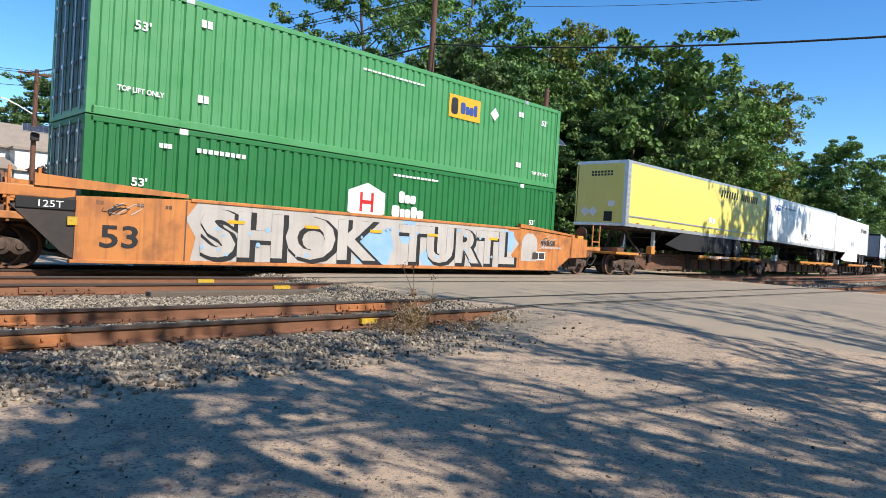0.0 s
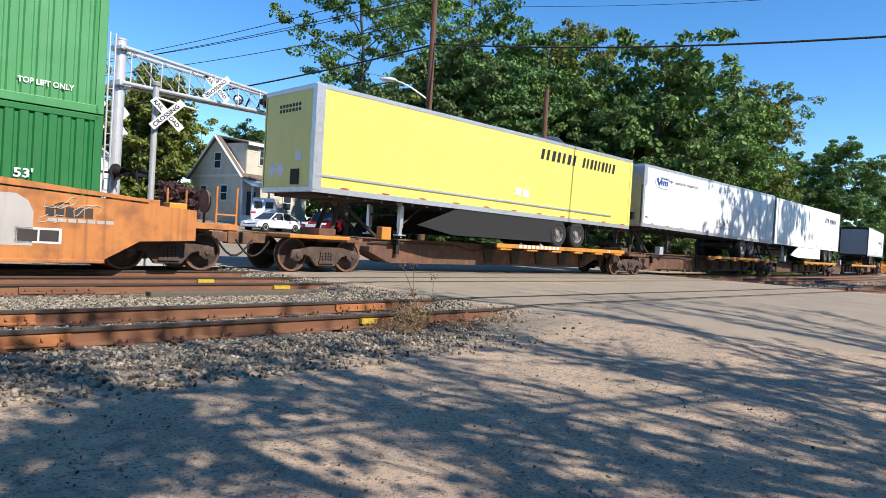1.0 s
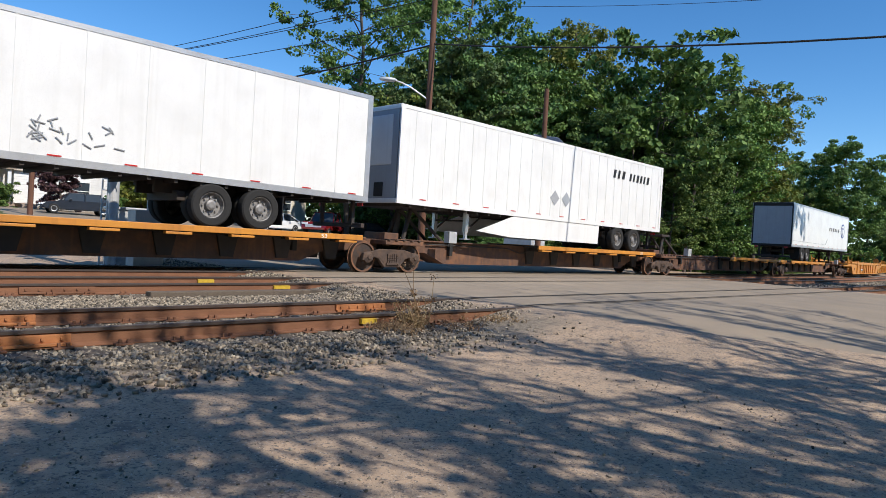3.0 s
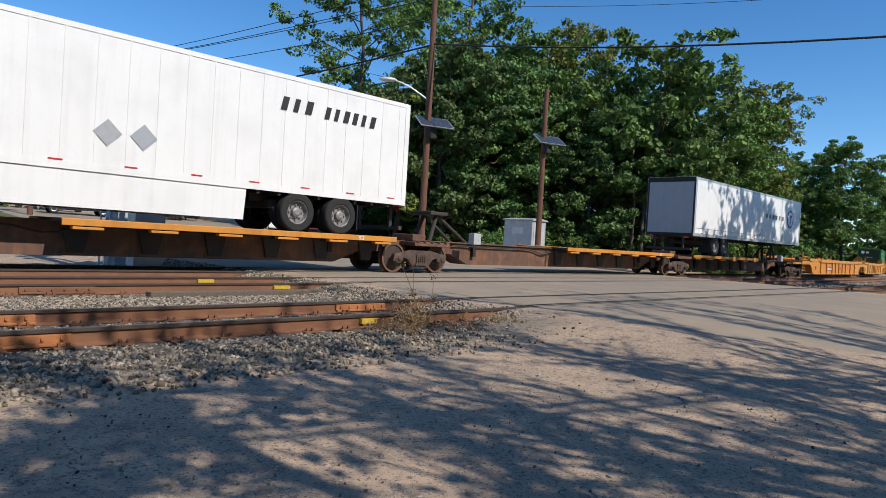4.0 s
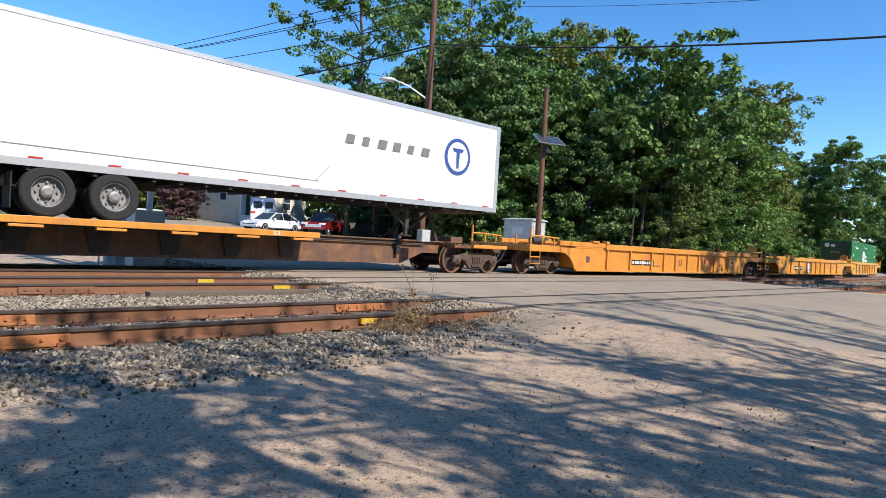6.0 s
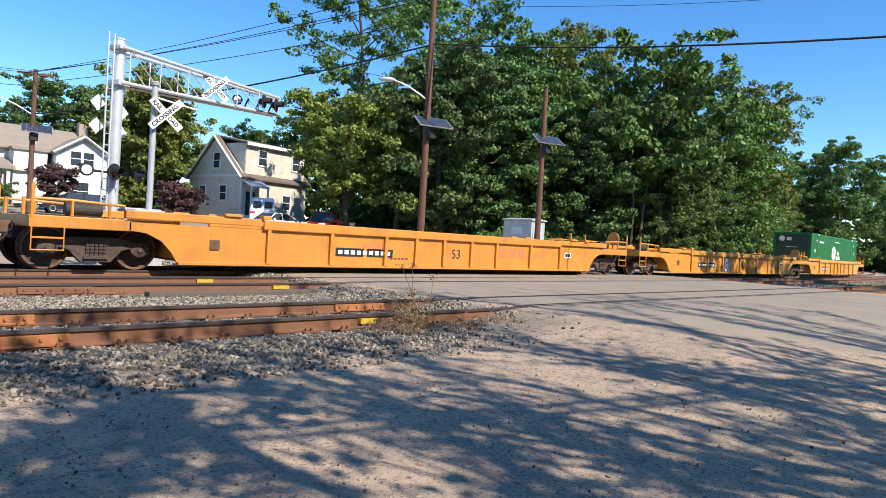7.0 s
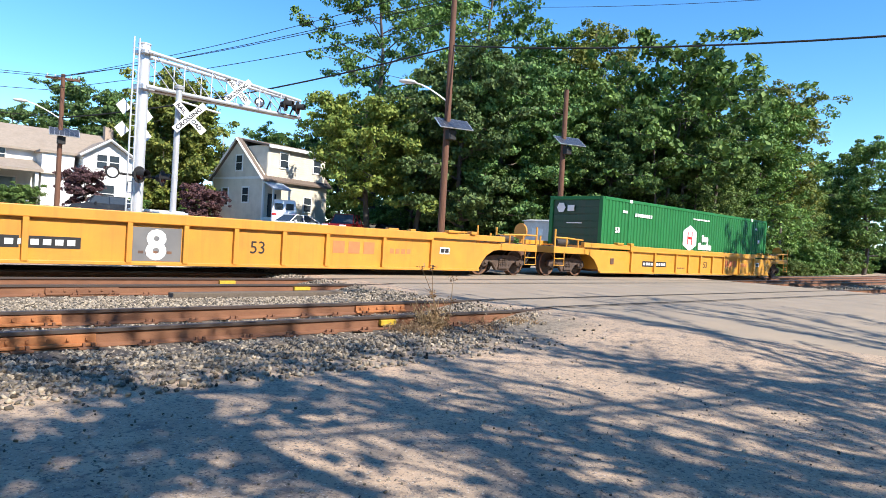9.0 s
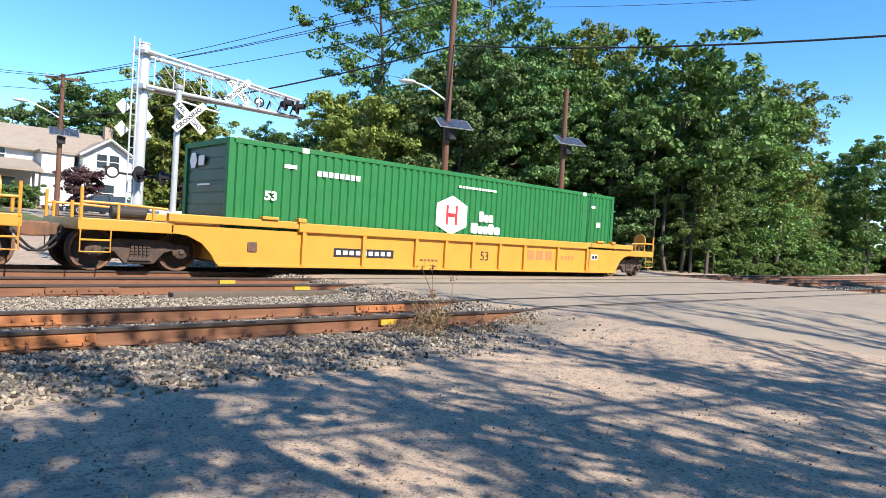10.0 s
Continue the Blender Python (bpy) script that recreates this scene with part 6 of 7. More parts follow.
for x, z, w, h, y in ((16.2, 5.35, 0.75, 1.1, 44.57), (17.15, 5.35, 0.75, 1.1, 44.57), (9.6, 5.4, 0.7, 0.95, 47.47), (9.5, 2.6, 1.6, 1.5, 47.47), (6.4, 2.6, 1.2, 1.5, 47.47), (16.4, 2.6, 1.2, 1.4, 44.57)):
    window(villa, pose(x, y, z), w, h)
part("chimney", box(bmesh.new(), 18.3, 19.0, 50.2, 50.9, 7.8, 9.6, 0.02), BRICK, villa)
part("stoop", box(bmesh.new(), 12.6, 14.6, 43.4, 45.5, 0.9, 2.0), BRICK, villa)

# ---------------------------------------------------------------- parked vehicles
CAR_WHITE = material("white_car_paint", (0.72, 0.73, 0.74), (0.70, 0.71, 0.72), 0.2, grain=3, bump=0.0, coat=0.6)
CAR_DARK = material("dark_blue_car_paint", (0.02, 0.025, 0.035), (0.025, 0.03, 0.04), 0.2, grain=3, bump=0.0, coat=0.6)
# red darkened so that the paint itself holds the trees' shade
CAR_RED = material("shade_darkened_red_paint", (0.20, 0.010, 0.012), (0.17, 0.009, 0.011), 0.22, grain=3, bump=0.0, coat=0.6)


def vehicle(name, x, y, turn, paint, label, category, L=4.6, W=1.8, belt=0.92, roof=1.45, cabin=(0.28, 0.36, 0.76, 0.93), low=0.28, pickup=False, panelled=False):
    """A parked vehicle, its front towards -x of its own space; cabin: where screen and roof start and end along it."""
    v = empty(name, label, category, "parked vehicles")
    c = [q * L for q in cabin]
    hood = belt - (0.12 if not pickup else 0.02)
    body = [(0.0, low + 0.1), (0.06, hood - 0.18), (0.25, hood - 0.06), (c[0], belt), (c[3], belt), (L - 0.06, belt - 0.05), (L, belt - 0.25), (L - 0.03, low + 0.08), (L - 0.4, low), (0.4, low)]
    b = slab(bmesh.new(), body, -W / 2, W / 2)
    bmesh.ops.bevel(b, geom=list(b.edges), offset=0.05, segments=2, affect="EDGES")
    part("body", b, paint, v)
    cab = bmesh.new()
    ring = []
    for yy, sc in ((-W / 2 + 0.06, 0), (-W / 2 + 0.22, 1), (W / 2 - 0.22, 1), (W / 2 - 0.06, 0)):
        pts = [(c[0], belt - 0.02), (c[3], belt - 0.02)] if not sc else [(c[1], roof - 0.03), (c[2], roof - 0.03)]
        ring.append([cab.verts.new((px, yy, pz)) for px, pz in pts])
    (a0, a1), (b0, b1), (c0, c1), (d0, d1) = ring
    for f in ((a0, a1, b1, b0), (b0, b1, c1, c0), (c0, c1, d1, d0), (a0, b0, c0, d0), (a1, d1, c1, b1)):
        cab.faces.new(f)
    bmesh.ops.recalc_face_normals(cab, faces=cab.faces)
    part("cab" if panelled else "window_glass", cab, paint if panelled else GLASS, v, "" if panelled else "dark window glass")
    if panelled:
        for yy in (-0.42, 0.42):
            part("rear_window", box(bmesh.new(), c[3] - 0.06, c[3] + 0.02, yy - 0.3, yy + 0.3, belt + 0.15, roof - 0.3, 0.02), GLASS, v, "dark window glass")
    part("roof", box(bmesh.new(), c[1] - 0.06, c[2] + 0.06, -W / 2 + 0.2, W / 2 - 0.2, roof - 0.05, roof, 0.03), paint, v)
    for yy in (-1, 1):
        for p0, p1 in ((c[0], c[1]), ((c[1] + c[2]) / 2, (c[1] + c[2]) / 2), (c[3], c[2])):
            part("pillar", rod(bmesh.new(), (p0, yy * (W / 2 - 0.06), belt - 0.03), (p1, yy * (W / 2 - 0.21), roof - 0.03), 0.045, sides=6), paint, v)
        part("mirror", box(bmesh.new(), c[0] + 0.35, c[0] + 0.5, yy * (W / 2), yy * (W / 2 + 0.16), belt, belt + 0.13, 0.03), paint, v)
        for xx in (0.75, L - 0.85):
            t = part("wheel", lathe(bmesh.new(), [(-0.1, 0.2), (-0.1, 0.30), (-0.07, 0.325), (0.07, 0.325), (0.1, 0.30), (0.1, 0.2)], (xx, yy * (W / 2 - 0.08), 0.325), "y", 22), RUBBER, v)
            part("rim", lathe(bmesh.new(), [(yy * 0.095, 0.2), (yy * 0.11, 0.19), (yy * 0.07, 0.05)], (xx, yy * (W / 2 - 0.08), 0.325), "y", 16), ALUMINIUM, t)
        part("headlight", box(bmesh.new(), -0.0, 0.25, yy * (W / 2 - 0.5), yy * (W / 2 - 0.04), hood - 0.26, hood - 0.12, 0.03), LENS_PALE, v)
        part("tail_lamp", box(bmesh.new(), L - 0.15, L + 0.01, yy * (W / 2 - 0.4), yy * (W / 2 - 0.03), belt - 0.3, belt - 0.14, 0.03), RED_MARK, v)
    part("grille", box(bmesh.new(), -0.02, 0.1, -W / 2 + 0.35, W / 2 - 0.35, low + 0.15, hood - 0.24, 0.02), BLACK if not pickup else SILVER, v)
    part("bumper", box(bmesh.new(), -0.05, 0.1, -W / 2 + 0.06, W / 2 - 0.06, low + 0.02, low + 0.2, 0.04), paint, v)
    if pickup:
        part("bed", box(bmesh.new(), c[3] + 0.1, L - 0.08, -W / 2 + 0.12, W / 2 - 0.12, belt - 0.03, belt + 0.01), BLACK, v)
    v.matrix_basis = pose(x, y, ground_z(x, y), 0, 0, turn)
    return v


vehicle("car", 23.4, 28.6, 14, CAR_WHITE, "white sedan parked behind the tracks", "car", roof=1.42, belt=0.9, cabin=(0.25, 0.42, 0.70, 0.93))
vehicle("pickup_truck", 27.6, 26.8, 33, CAR_RED, "red pickup truck parked under the trees, their shade in its colour", "pickup truck", L=5.4, W=1.95, belt=1.12, roof=1.85, cabin=(0.30, 0.38, 0.60, 0.64), low=0.45, pickup=True)
vehicle("van", 28.9, 36.1, 239, CAR_WHITE, "white van parked beside the house", "van", L=4.9, W=1.95, belt=1.25, roof=2.2, cabin=(0.16, 0.30, 0.95, 0.99), low=0.35, panelled=True)
vehicle("car", 12.1, 36.2, -8, CAR_DARK, "dark sedan parked before the white house", "car")
vehicle("car", 31.4, 29.4, -10, CAR_DARK, "dark car parked in the shade of the trees", "car")

# ---------------------------------------------------------------- trees and plants


def leaf_material(name, a, b, c, through_light=0.2):
    """Leaves: three greens told apart leaf by leaf, with some light coming through."""
    m = bpy.data.materials.new(name)
    m.use_nodes = True
    n, l = m.node_tree.nodes, m.node_tree.links
    bsdf, out = n["Principled BSDF"], n["Material Output"]
    geo, info = n.new("ShaderNodeNewGeometry"), n.new("ShaderNodeObjectInfo")
    ramp = n.new("ShaderNodeValToRGB")
    ramp.color_ramp.elements[0].color, ramp.color_ramp.elements[1].color = (*a, 1), (*c, 1)
    e = ramp.color_ramp.elements.new(0.55)
    e.color = (*b, 1)
    l.new(geo.outputs["Random Per Island"], ramp.inputs[0])
    hs = n.new("ShaderNodeHueSaturation")
    for src, dst, lo, hi in ((info.outputs["Random"], "Value", 0.78, 1.2), (info.outputs["Random"], "Hue", 0.485, 0.508)):
        r = n.new("ShaderNodeMapRange")
        r.inputs[3].default_value, r.inputs[4].default_value = lo, hi
        l.new(src, r.inputs[0])
        l.new(r.outputs[0], hs.inputs[dst])
    l.new(ramp.outputs[0], hs.inputs["Color"])
    l.new(hs.outputs[0], bsdf.inputs["Base Color"])
    bsdf.inputs["Roughness"].default_value = 0.72
    tr = n.new("ShaderNodeBsdfTranslucent")
    l.new(hs.outputs[0], tr.inputs[0])
    mx = n.new("ShaderNodeMixShader")
    mx.inputs[0].default_value = through_light
    l.new(bsdf.outputs[0], mx.inputs[1])
    l.new(tr.outputs[0], mx.inputs[2])
    l.new(mx.outputs[0], out.inputs[0])
    return m


LEAF = leaf_material("green_leaves", (0.056, 0.118, 0.024), (0.100, 0.190, 0.038), (0.185, 0.30, 0.062))
LEAF_WARM = leaf_material("yellowing_leaves", (0.080, 0.130, 0.022), (0.140, 0.195, 0.034), (0.25, 0.26, 0.055))
LEAF_DEEP = leaf_material("dark_green_leaves", (0.046, 0.100, 0.026), (0.084, 0.158, 0.040), (0.155, 0.25, 0.060))
LEAF_OLIVE = leaf_material("sunlit_olive_leaves", (0.075, 0.15, 0.030), (0.135, 0.235, 0.048), (0.225, 0.335, 0.075))
LEAF_GOLD = leaf_material("yellow_green_leaves", (0.088, 0.135, 0.020), (0.155, 0.20, 0.030), (0.26, 0.275, 0.05))
LEAF_PURPLE = leaf_material("purple_leaves", (0.065, 0.028, 0.032), (0.10, 0.045, 0.05), (0.14, 0.075, 0.07))
LEAF_VINE = leaf_material("bank_weeds", (0.07, 0.13, 0.025), (0.12, 0.20, 0.04), (0.20, 0.26, 0.07))
DRY = leaf_material("dry_weed_stalks", (0.20, 0.125, 0.06), (0.30, 0.20, 0.10), (0.42, 0.31, 0.17), 0.2)
BARK = material("grey_brown_bark", (0.12, 0.095, 0.075), (0.075, 0.06, 0.05), 0.9, grain=4, fine=25, bump=0.8, distance=0.03, stretch=(3, 3, 0.5))


def leaves(name, centres, radii, per, size, mat, parent, rng, flat=0.75, droop=0.3):
    """Many small folded leaves round the clump centres, as one mesh."""
    centres, radii = np.repeat(np.array(centres), per, 0), np.repeat(np.array(radii), per)
    k = len(centres)
    d = rng.normal(size=(k, 3))
    d /= np.linalg.norm(d, axis=1)[:, None]
    d *= (rng.random(k) ** 0.45)[:, None]
    d[:, 2] *= flat
    c = centres + d * radii[:, None]
    # each leaf: a blade of four corners, bent along its middle
    ax = rng.normal(size=(k, 3))
    ax[:, 2] -= droop
    ax /= np.linalg.norm(ax, axis=1)[:, None]
    up = rng.normal(size=(k, 3)) * 0.5 + d * 1.2 + np.array([0, 0, 0.55])
    side = np.cross(ax, up)
    side /= np.linalg.norm(side, axis=1)[:, None] + 1e-9
    nor = np.cross(side, ax)
    s = (size * (0.6 + 0.8 * rng.random(k)))[:, None]
    v = np.stack([c - ax * s * 0.5, c + side * s * 0.36 + nor * s * 0.12, c + ax * s * 0.5, c - side * s * 0.36 + nor * s * 0.12], 1).reshape(-1, 3)
    i = np.arange(k)[:, None] * 4
    f = np.concatenate([np.concatenate([i, i + 1, i + 2], 1), np.concatenate([i, i + 2, i + 3], 1)], 0)
    me = bpy.data.meshes.new(name)
    me.vertices.add(len(v))
    me.vertices.foreach_set("co", v.ravel())
    me.loops.add(f.size)
    me.loops.foreach_set("vertex_index", f.ravel())
    me.polygons.add(len(f))
    me.polygons.foreach_set("loop_start", np.arange(0, f.size, 3))
    me.update(calc_edges=True)
    me.materials.append(mat)
    ob = new(name, me)
    ob.parent = parent
    return ob


def tree(name, label, mat, seed, height=18.0, spread=5.5, bare=0.22, limbs=16, per=55, leaf=0.34, clump=1.15, lean=0.0, taper=0.5, trunk_r=0.28, category="tree", group="trees", limb_up=0.55, twigs=4, flat=0.55):
    """A tapered trunk with limbs and twigs, and leaf clumps round their outer parts."""
    rng = np.random.default_rng(seed)
    t = empty(name, label, category, group)
    bm = bmesh.new()
    pts = [Vector((lean * z * z / height + 0.25 * math.sin(z * 0.5 + seed), 0.25 * math.cos(z * 0.37 + seed * 2), z)) for z in spaced(-0.2, height * 0.94, height / 9)]
    pts[0].x = pts[0].y = 0
    for i, (a, b) in enumerate(zip(pts, pts[1:])):
        q = len(pts)
        rod(bm, a, b + (b - a) * 0.02, trunk_r * (1 - 0.9 * i / q), trunk_r * (1 - 0.9 * (i + 1) / q), sides=9, caps=False)
    centres, radii = [], []

    def at(z):
        k = min(max(z / height / 0.94 * (len(pts) - 1), 0), len(pts) - 1.001)
        return pts[int(k)].lerp(pts[int(k) + 1], k % 1)

    for j in range(limbs):
        f = bare + (0.93 - bare) * (j + rng.random() * 0.7) / limbs
        base = at(f * height * 0.95)
        ang = j * 2.4 + rng.random() * 0.9
        k = (f - bare) / (1 - bare)
        reach = spread * (math.sin(math.pi * min(0.16 + k * 0.80, 1)) ** taper) * (0.78 + 0.32 * rng.random())
        way = Vector((math.cos(ang), math.sin(ang), limb_up * (0.3 + k * (1.2 - k)) + 0.12 * rng.normal()))
        p, r = base, trunk_r * 0.42 * (1.1 - k)
        for step in range(4):
            q = p + way * reach / 4 + Vector(rng.normal(size=3)) * 0.12 * reach / 4
            rod(bm, p, q, max(r * (1 - step / 4), 0.02), max(r * (1 - (step + 1) / 4), 0.015), sides=6, caps=False)
            if step >= 1:
                centres.append(tuple(q))
                radii.append(clump * (0.55 + 0.35 * rng.random()))
                for w in range(twigs):
                    e = q + Vector((rng.normal(), rng.normal(), rng.normal() * 0.6)) * clump * 0.9
                    rod(bm, q, e, max(r * 0.35, 0.018), 0.01, sides=4, caps=False)
                    centres.append(tuple(e))
                    radii.append(clump * (0.42 + 0.4 * rng.random()))
            p = q
    centres.append(tuple(pts[-1]))
    radii.append(clump)
    part("trunk", bm, BARK, t, smooth=True)
    leaves("crown", centres, radii, per, leaf, mat, t, rng, flat)
    return t


PLANTED = set()


def plant(t, x, y, turn, k=1.0, dz=0.0):
    """Sets a tree on the ground, or a copy of it if it stands already."""
    m = pose(x, y, ground_z(x, y) + dz, 0, 0, turn) @ Matrix.Diagonal((k, k, k, 1))
    if t.name in PLANTED:
        return copy_thing(t, m)
    PLANTED.add(t.name)
    t.matrix_basis = m
    return t


oak = tree("tree", "broad leafy green tree in the wood behind the tracks", LEAF, 3, 18, 5.2, 0.12, 26, 80, 0.31, 1.1)
oak_b = tree("tree", "dense dark green tree in the wood behind the tracks", LEAF_DEEP, 8, 17, 5.0, 0.10, 27, 84, 0.32, 1.1)
olive = tree("tree", "tall open tree with sunlit olive leaves and pale stems", LEAF_OLIVE, 27, 17.5, 4.2, 0.2, 22, 62, 0.27, 1.0, trunk_r=0.2, limb_up=0.8)
gold = tree("tree", "tall tree with yellowing leaves behind the tracks", LEAF_GOLD, 21, 20, 3.6, 0.3, 19, 52, 0.28, 1.05, limb_up=0.9)
tall = tree("tree", "tall loose-crowned tree with sky between its limbs", LEAF, 5, 30, 7.4, 0.26, 26, 60, 0.33, 1.3, limb_up=0.7, trunk_r=0.36, twigs=3)
spruce = tree("tree", "dense pale green tree between the houses", LEAF_GOLD, 12, 12.5, 3.2, 0.04, 30, 60, 0.3, 0.95, taper=0.6, limb_up=0.3)
low_gold = tree("tree", "low spreading tree with yellow-green leaves", LEAF_GOLD, 33, 11.5, 4.6, 0.30, 20, 80, 0.28, 1.05)
plum = tree("tree", "small purple-leaved ornamental tree before a house", LEAF_PURPLE, 40, 4.2, 1.7, 0.15, 12, 70, 0.18, 0.5, trunk_r=0.1)
slim = tree("tree", "slim bare-stemmed young tree at the wood's edge", LEAF, 51, 11, 2.6, 0.4, 9, 34, 0.3, 0.8, trunk_r=0.1, limb_up=1.1, twigs=2)
bush = tree("shrub", "leafy green shrub at the wood's edge", LEAF, 60, 3.2, 2.2, 0.04, 12, 85, 0.24, 0.75, trunk_r=0.07, category="shrub", group="shrubs")
bush_b = tree("shrub", "yellow-green weedy shrub on the bank", LEAF_VINE, 61, 2.0, 2.0, 0.03, 11, 85, 0.2, 0.6, trunk_r=0.05, category="shrub", group="shrubs")

plant(tall, 43.1, 42.9, 0, 1.05)
plant(tall, 42.5, 26.5, 140, 0.84)
plant(low_gold, 31.2, 28.0, 40, 1.0)
plant(low_gold, 35.0, 25.6, 190, 0.98)
plant(oak, 41.0, 33.5, 20, 0.72)
for x, y, a, k, kind in ((35.6, 21.6, 10, 0.93, oak_b), (39.0, 20.8, 100, 1.01, oak_b), (42.6, 19.8, 200, 1.07, oak), (40.0, 26.0, 300, 0.98, oak_b), (45.2, 21.5, 80, 1.30, oak),
                         (50.9, 21.0, 60, 1.13, gold), (49.3, 16.6, 150, 0.94, olive), (46.0, 15.0, 10, 0.80, oak_b), (52.6, 15.0, 20, 1.02, oak), (57.2, 14.6, 270, 1.05, oak_b),
                         (60.4, 13.0, 120, 1.08, oak), (63.6, 10.6, 330, 1.03, olive), (68.3, 10.4, 80, 0.86, gold), (56.0, 17.8, 170, 1.00, olive),
                         (51.0, 10.6, 250, 0.68, olive), (55.0, 10.6, 30, 0.64, olive), (72.0, 12.0, 110, 0.68, olive), (59.0, 10.4, 210, 0.59, oak), (64.5, 16.0, 40, 0.97, oak_b), (70.0, 16.5, 300, 0.87, oak),
                         (80.0, 16.5, 220, 0.58, tall), (77.0, 12.6, 10, 0.63, olive), (83.0, 14.5, 90, 0.65, olive), (89.0, 15.5, 180, 0.54, gold), (95.0, 17.5, 300, 0.68, olive),
                         (104.5, 17.0, 45, 1.02, olive), (106.6, 12.8, 140, 1.48, oak), (101.0, 18.0, 200, 0.54, gold), (122.0, 21.0, 260, 0.84, olive), (113.0, 19.0, 140, 0.82, olive),
                         (131.0, 26.0, 20, 0.92, olive), (142.0, 31.0, 80, 0.79, gold), (75.0, 20.0, 160, 0.97, oak_b), (52.0, 30.0, 250, 1.14, oak), (46.5, 26.0, 15, 1.23, oak_b),
                         (86.0, 22.0, 33, 0.73, olive), (97.0, 25.0, 133, 0.75, olive), (155.0, 40.0, 133, 1.02, olive), (140, 11.5, 30, 0.92, olive), (150, 14.5, 140, 1.02, oak_b), (163, 17.5, 240, 1.13, olive),
                         (182, 20, 20, 1.23, olive), (150, 31, 70, 0.92, oak), (168, 37, 160, 0.87, gold), (200, 30, 0, 1.43, olive), (215, 45, 100, 1.43, olive), (117, 17.5, 200, 0.61, gold), (136, 23, 100, 0.70, gold)):
    plant(kind, x, y, a, k)
for x, y, a, k in ((47.5, 12.4, 0, 1.25), (49.0, 11.6, 120, 1.35), (50.6, 11.2, 250, 1.2), (53.0, 10.2, 40, 1.3), (53.2, 17.2, 0, 1.0), (55.5, 16.2, 140, 1.1), (58.5, 15.0, 70, 1.0), (50.0, 18.2, 210, 0.9), (63.0, 13.0, 20, 0.95), (60.3, 13.9, 300, 0.8)):
    plant(slim, x, y, a, k)
plant(spruce, 22.9, 46.8, 0, 1.12)
plant(spruce, 24.2, 47.8, 120, 0.9)
for x, y, a, k, kind in ((25.6, 73.6, 20, 1.12, oak), (22.0, 73.0, 140, 1.01, oak_b), (19.0, 75.5, 250, 0.69, oak), (16.0, 79.0, 80, 0.80, oak_b), (9.0, 78.0, 60, 0.79, oak), (28.6, 76.0, 200, 0.84, oak_b),
                         (46.7, 64.5, 60, 1.09, oak), (43.4, 66.5, 160, 0.84, olive), (50.5, 60.0, 20, 1.04, oak_b),
                         (56, 58, 20, 0.89, oak), (61, 46, 100, 0.98, oak_b), (70, 38, 200, 0.98, oak), (-12, 82, 10, 0.79, oak_b), (-3, 80, 10, 0.74, oak)):
    plant(kind, x, y, a, k)
plant(plum, 14.4, 40.3, 0, 0.86)
plant(plum, 21.9, 37.5, 90, 0.85)
plant(plum, 23.2, 38.5, 200, 0.75)
rng_b = random.Random(7)
for i in range(34):
    s = 44 + i * 2.1
    x, y, a = on_track(s, 9.5 + rng_b.uniform(-1.2, 2.0) + (4 if s < 60 else 0) * (60 - s) / 16)
    plant(bush if rng_b.random() < 0.6 else bush_b, x, y, rng_b.uniform(0, 360), rng_b.uniform(0.6, 1.15))
for i in range(26):
    s = 56 + i * 2.6
    x, y, a = on_track(s, 6.3 + rng_b.uniform(-0.8, 0.9))
    plant(bush_b, x, y, rng_b.uniform(0, 360), rng_b.uniform(0.45, 0.8))
for i in range(30):
    q = i / 29
    x, y = 37 + 42 * q, 21.5 - 10.5 * q + rng_b.uniform(-1.6, 1.0)
    plant((bush, bush_b, bush)[i % 3], x, y, i * 47, rng_b.uniform(0.9, 1.9))
for i in range(24):
    x, y, a = on_track(92 + i * 3.4, 6.6 + rng_b.uniform(-0.6, 2.5))
    plant(bush if i % 2 else bush_b, x, y, i * 50, rng_b.uniform(1.1, 1.9))
for i in range(12):
    x, y, a = on_track(118 + i * 4.5, -7.5 + rng_b.uniform(-1.5, 0.5))
    plant(bush, x, y, i * 70, rng_b.uniform(1.2, 2.2))
for x, y, k in ((33, 13.5, 0.7), (35.5, 15, 0.9), (38, 16.5, 0.9), (41, 17, 1.0), (44, 16, 0.9), (10.8, 43.3, 0.8), (8.5, 43, 0.7), (18.8, 42.8, 0.6), (23.6, 43, 0.7), (26.5, 47, 0.8)):
    plant(bush, x, y, k * 400, k)

# undergrowth that closes the wood below the crowns
for i in range(9):
    plant(bush, 44.0 + i * 1.7, 41.5 - i * 0.9, i * 77, 1.5 + 0.3 * (i % 3))
for i in range(14):
    plant(bush, 143.0 + i * 1.6, 32.0 - i * 1.6, i * 61, 1.7 + 0.3 * (i % 3))

# trees on the near side that shade the lot and the far end of the train


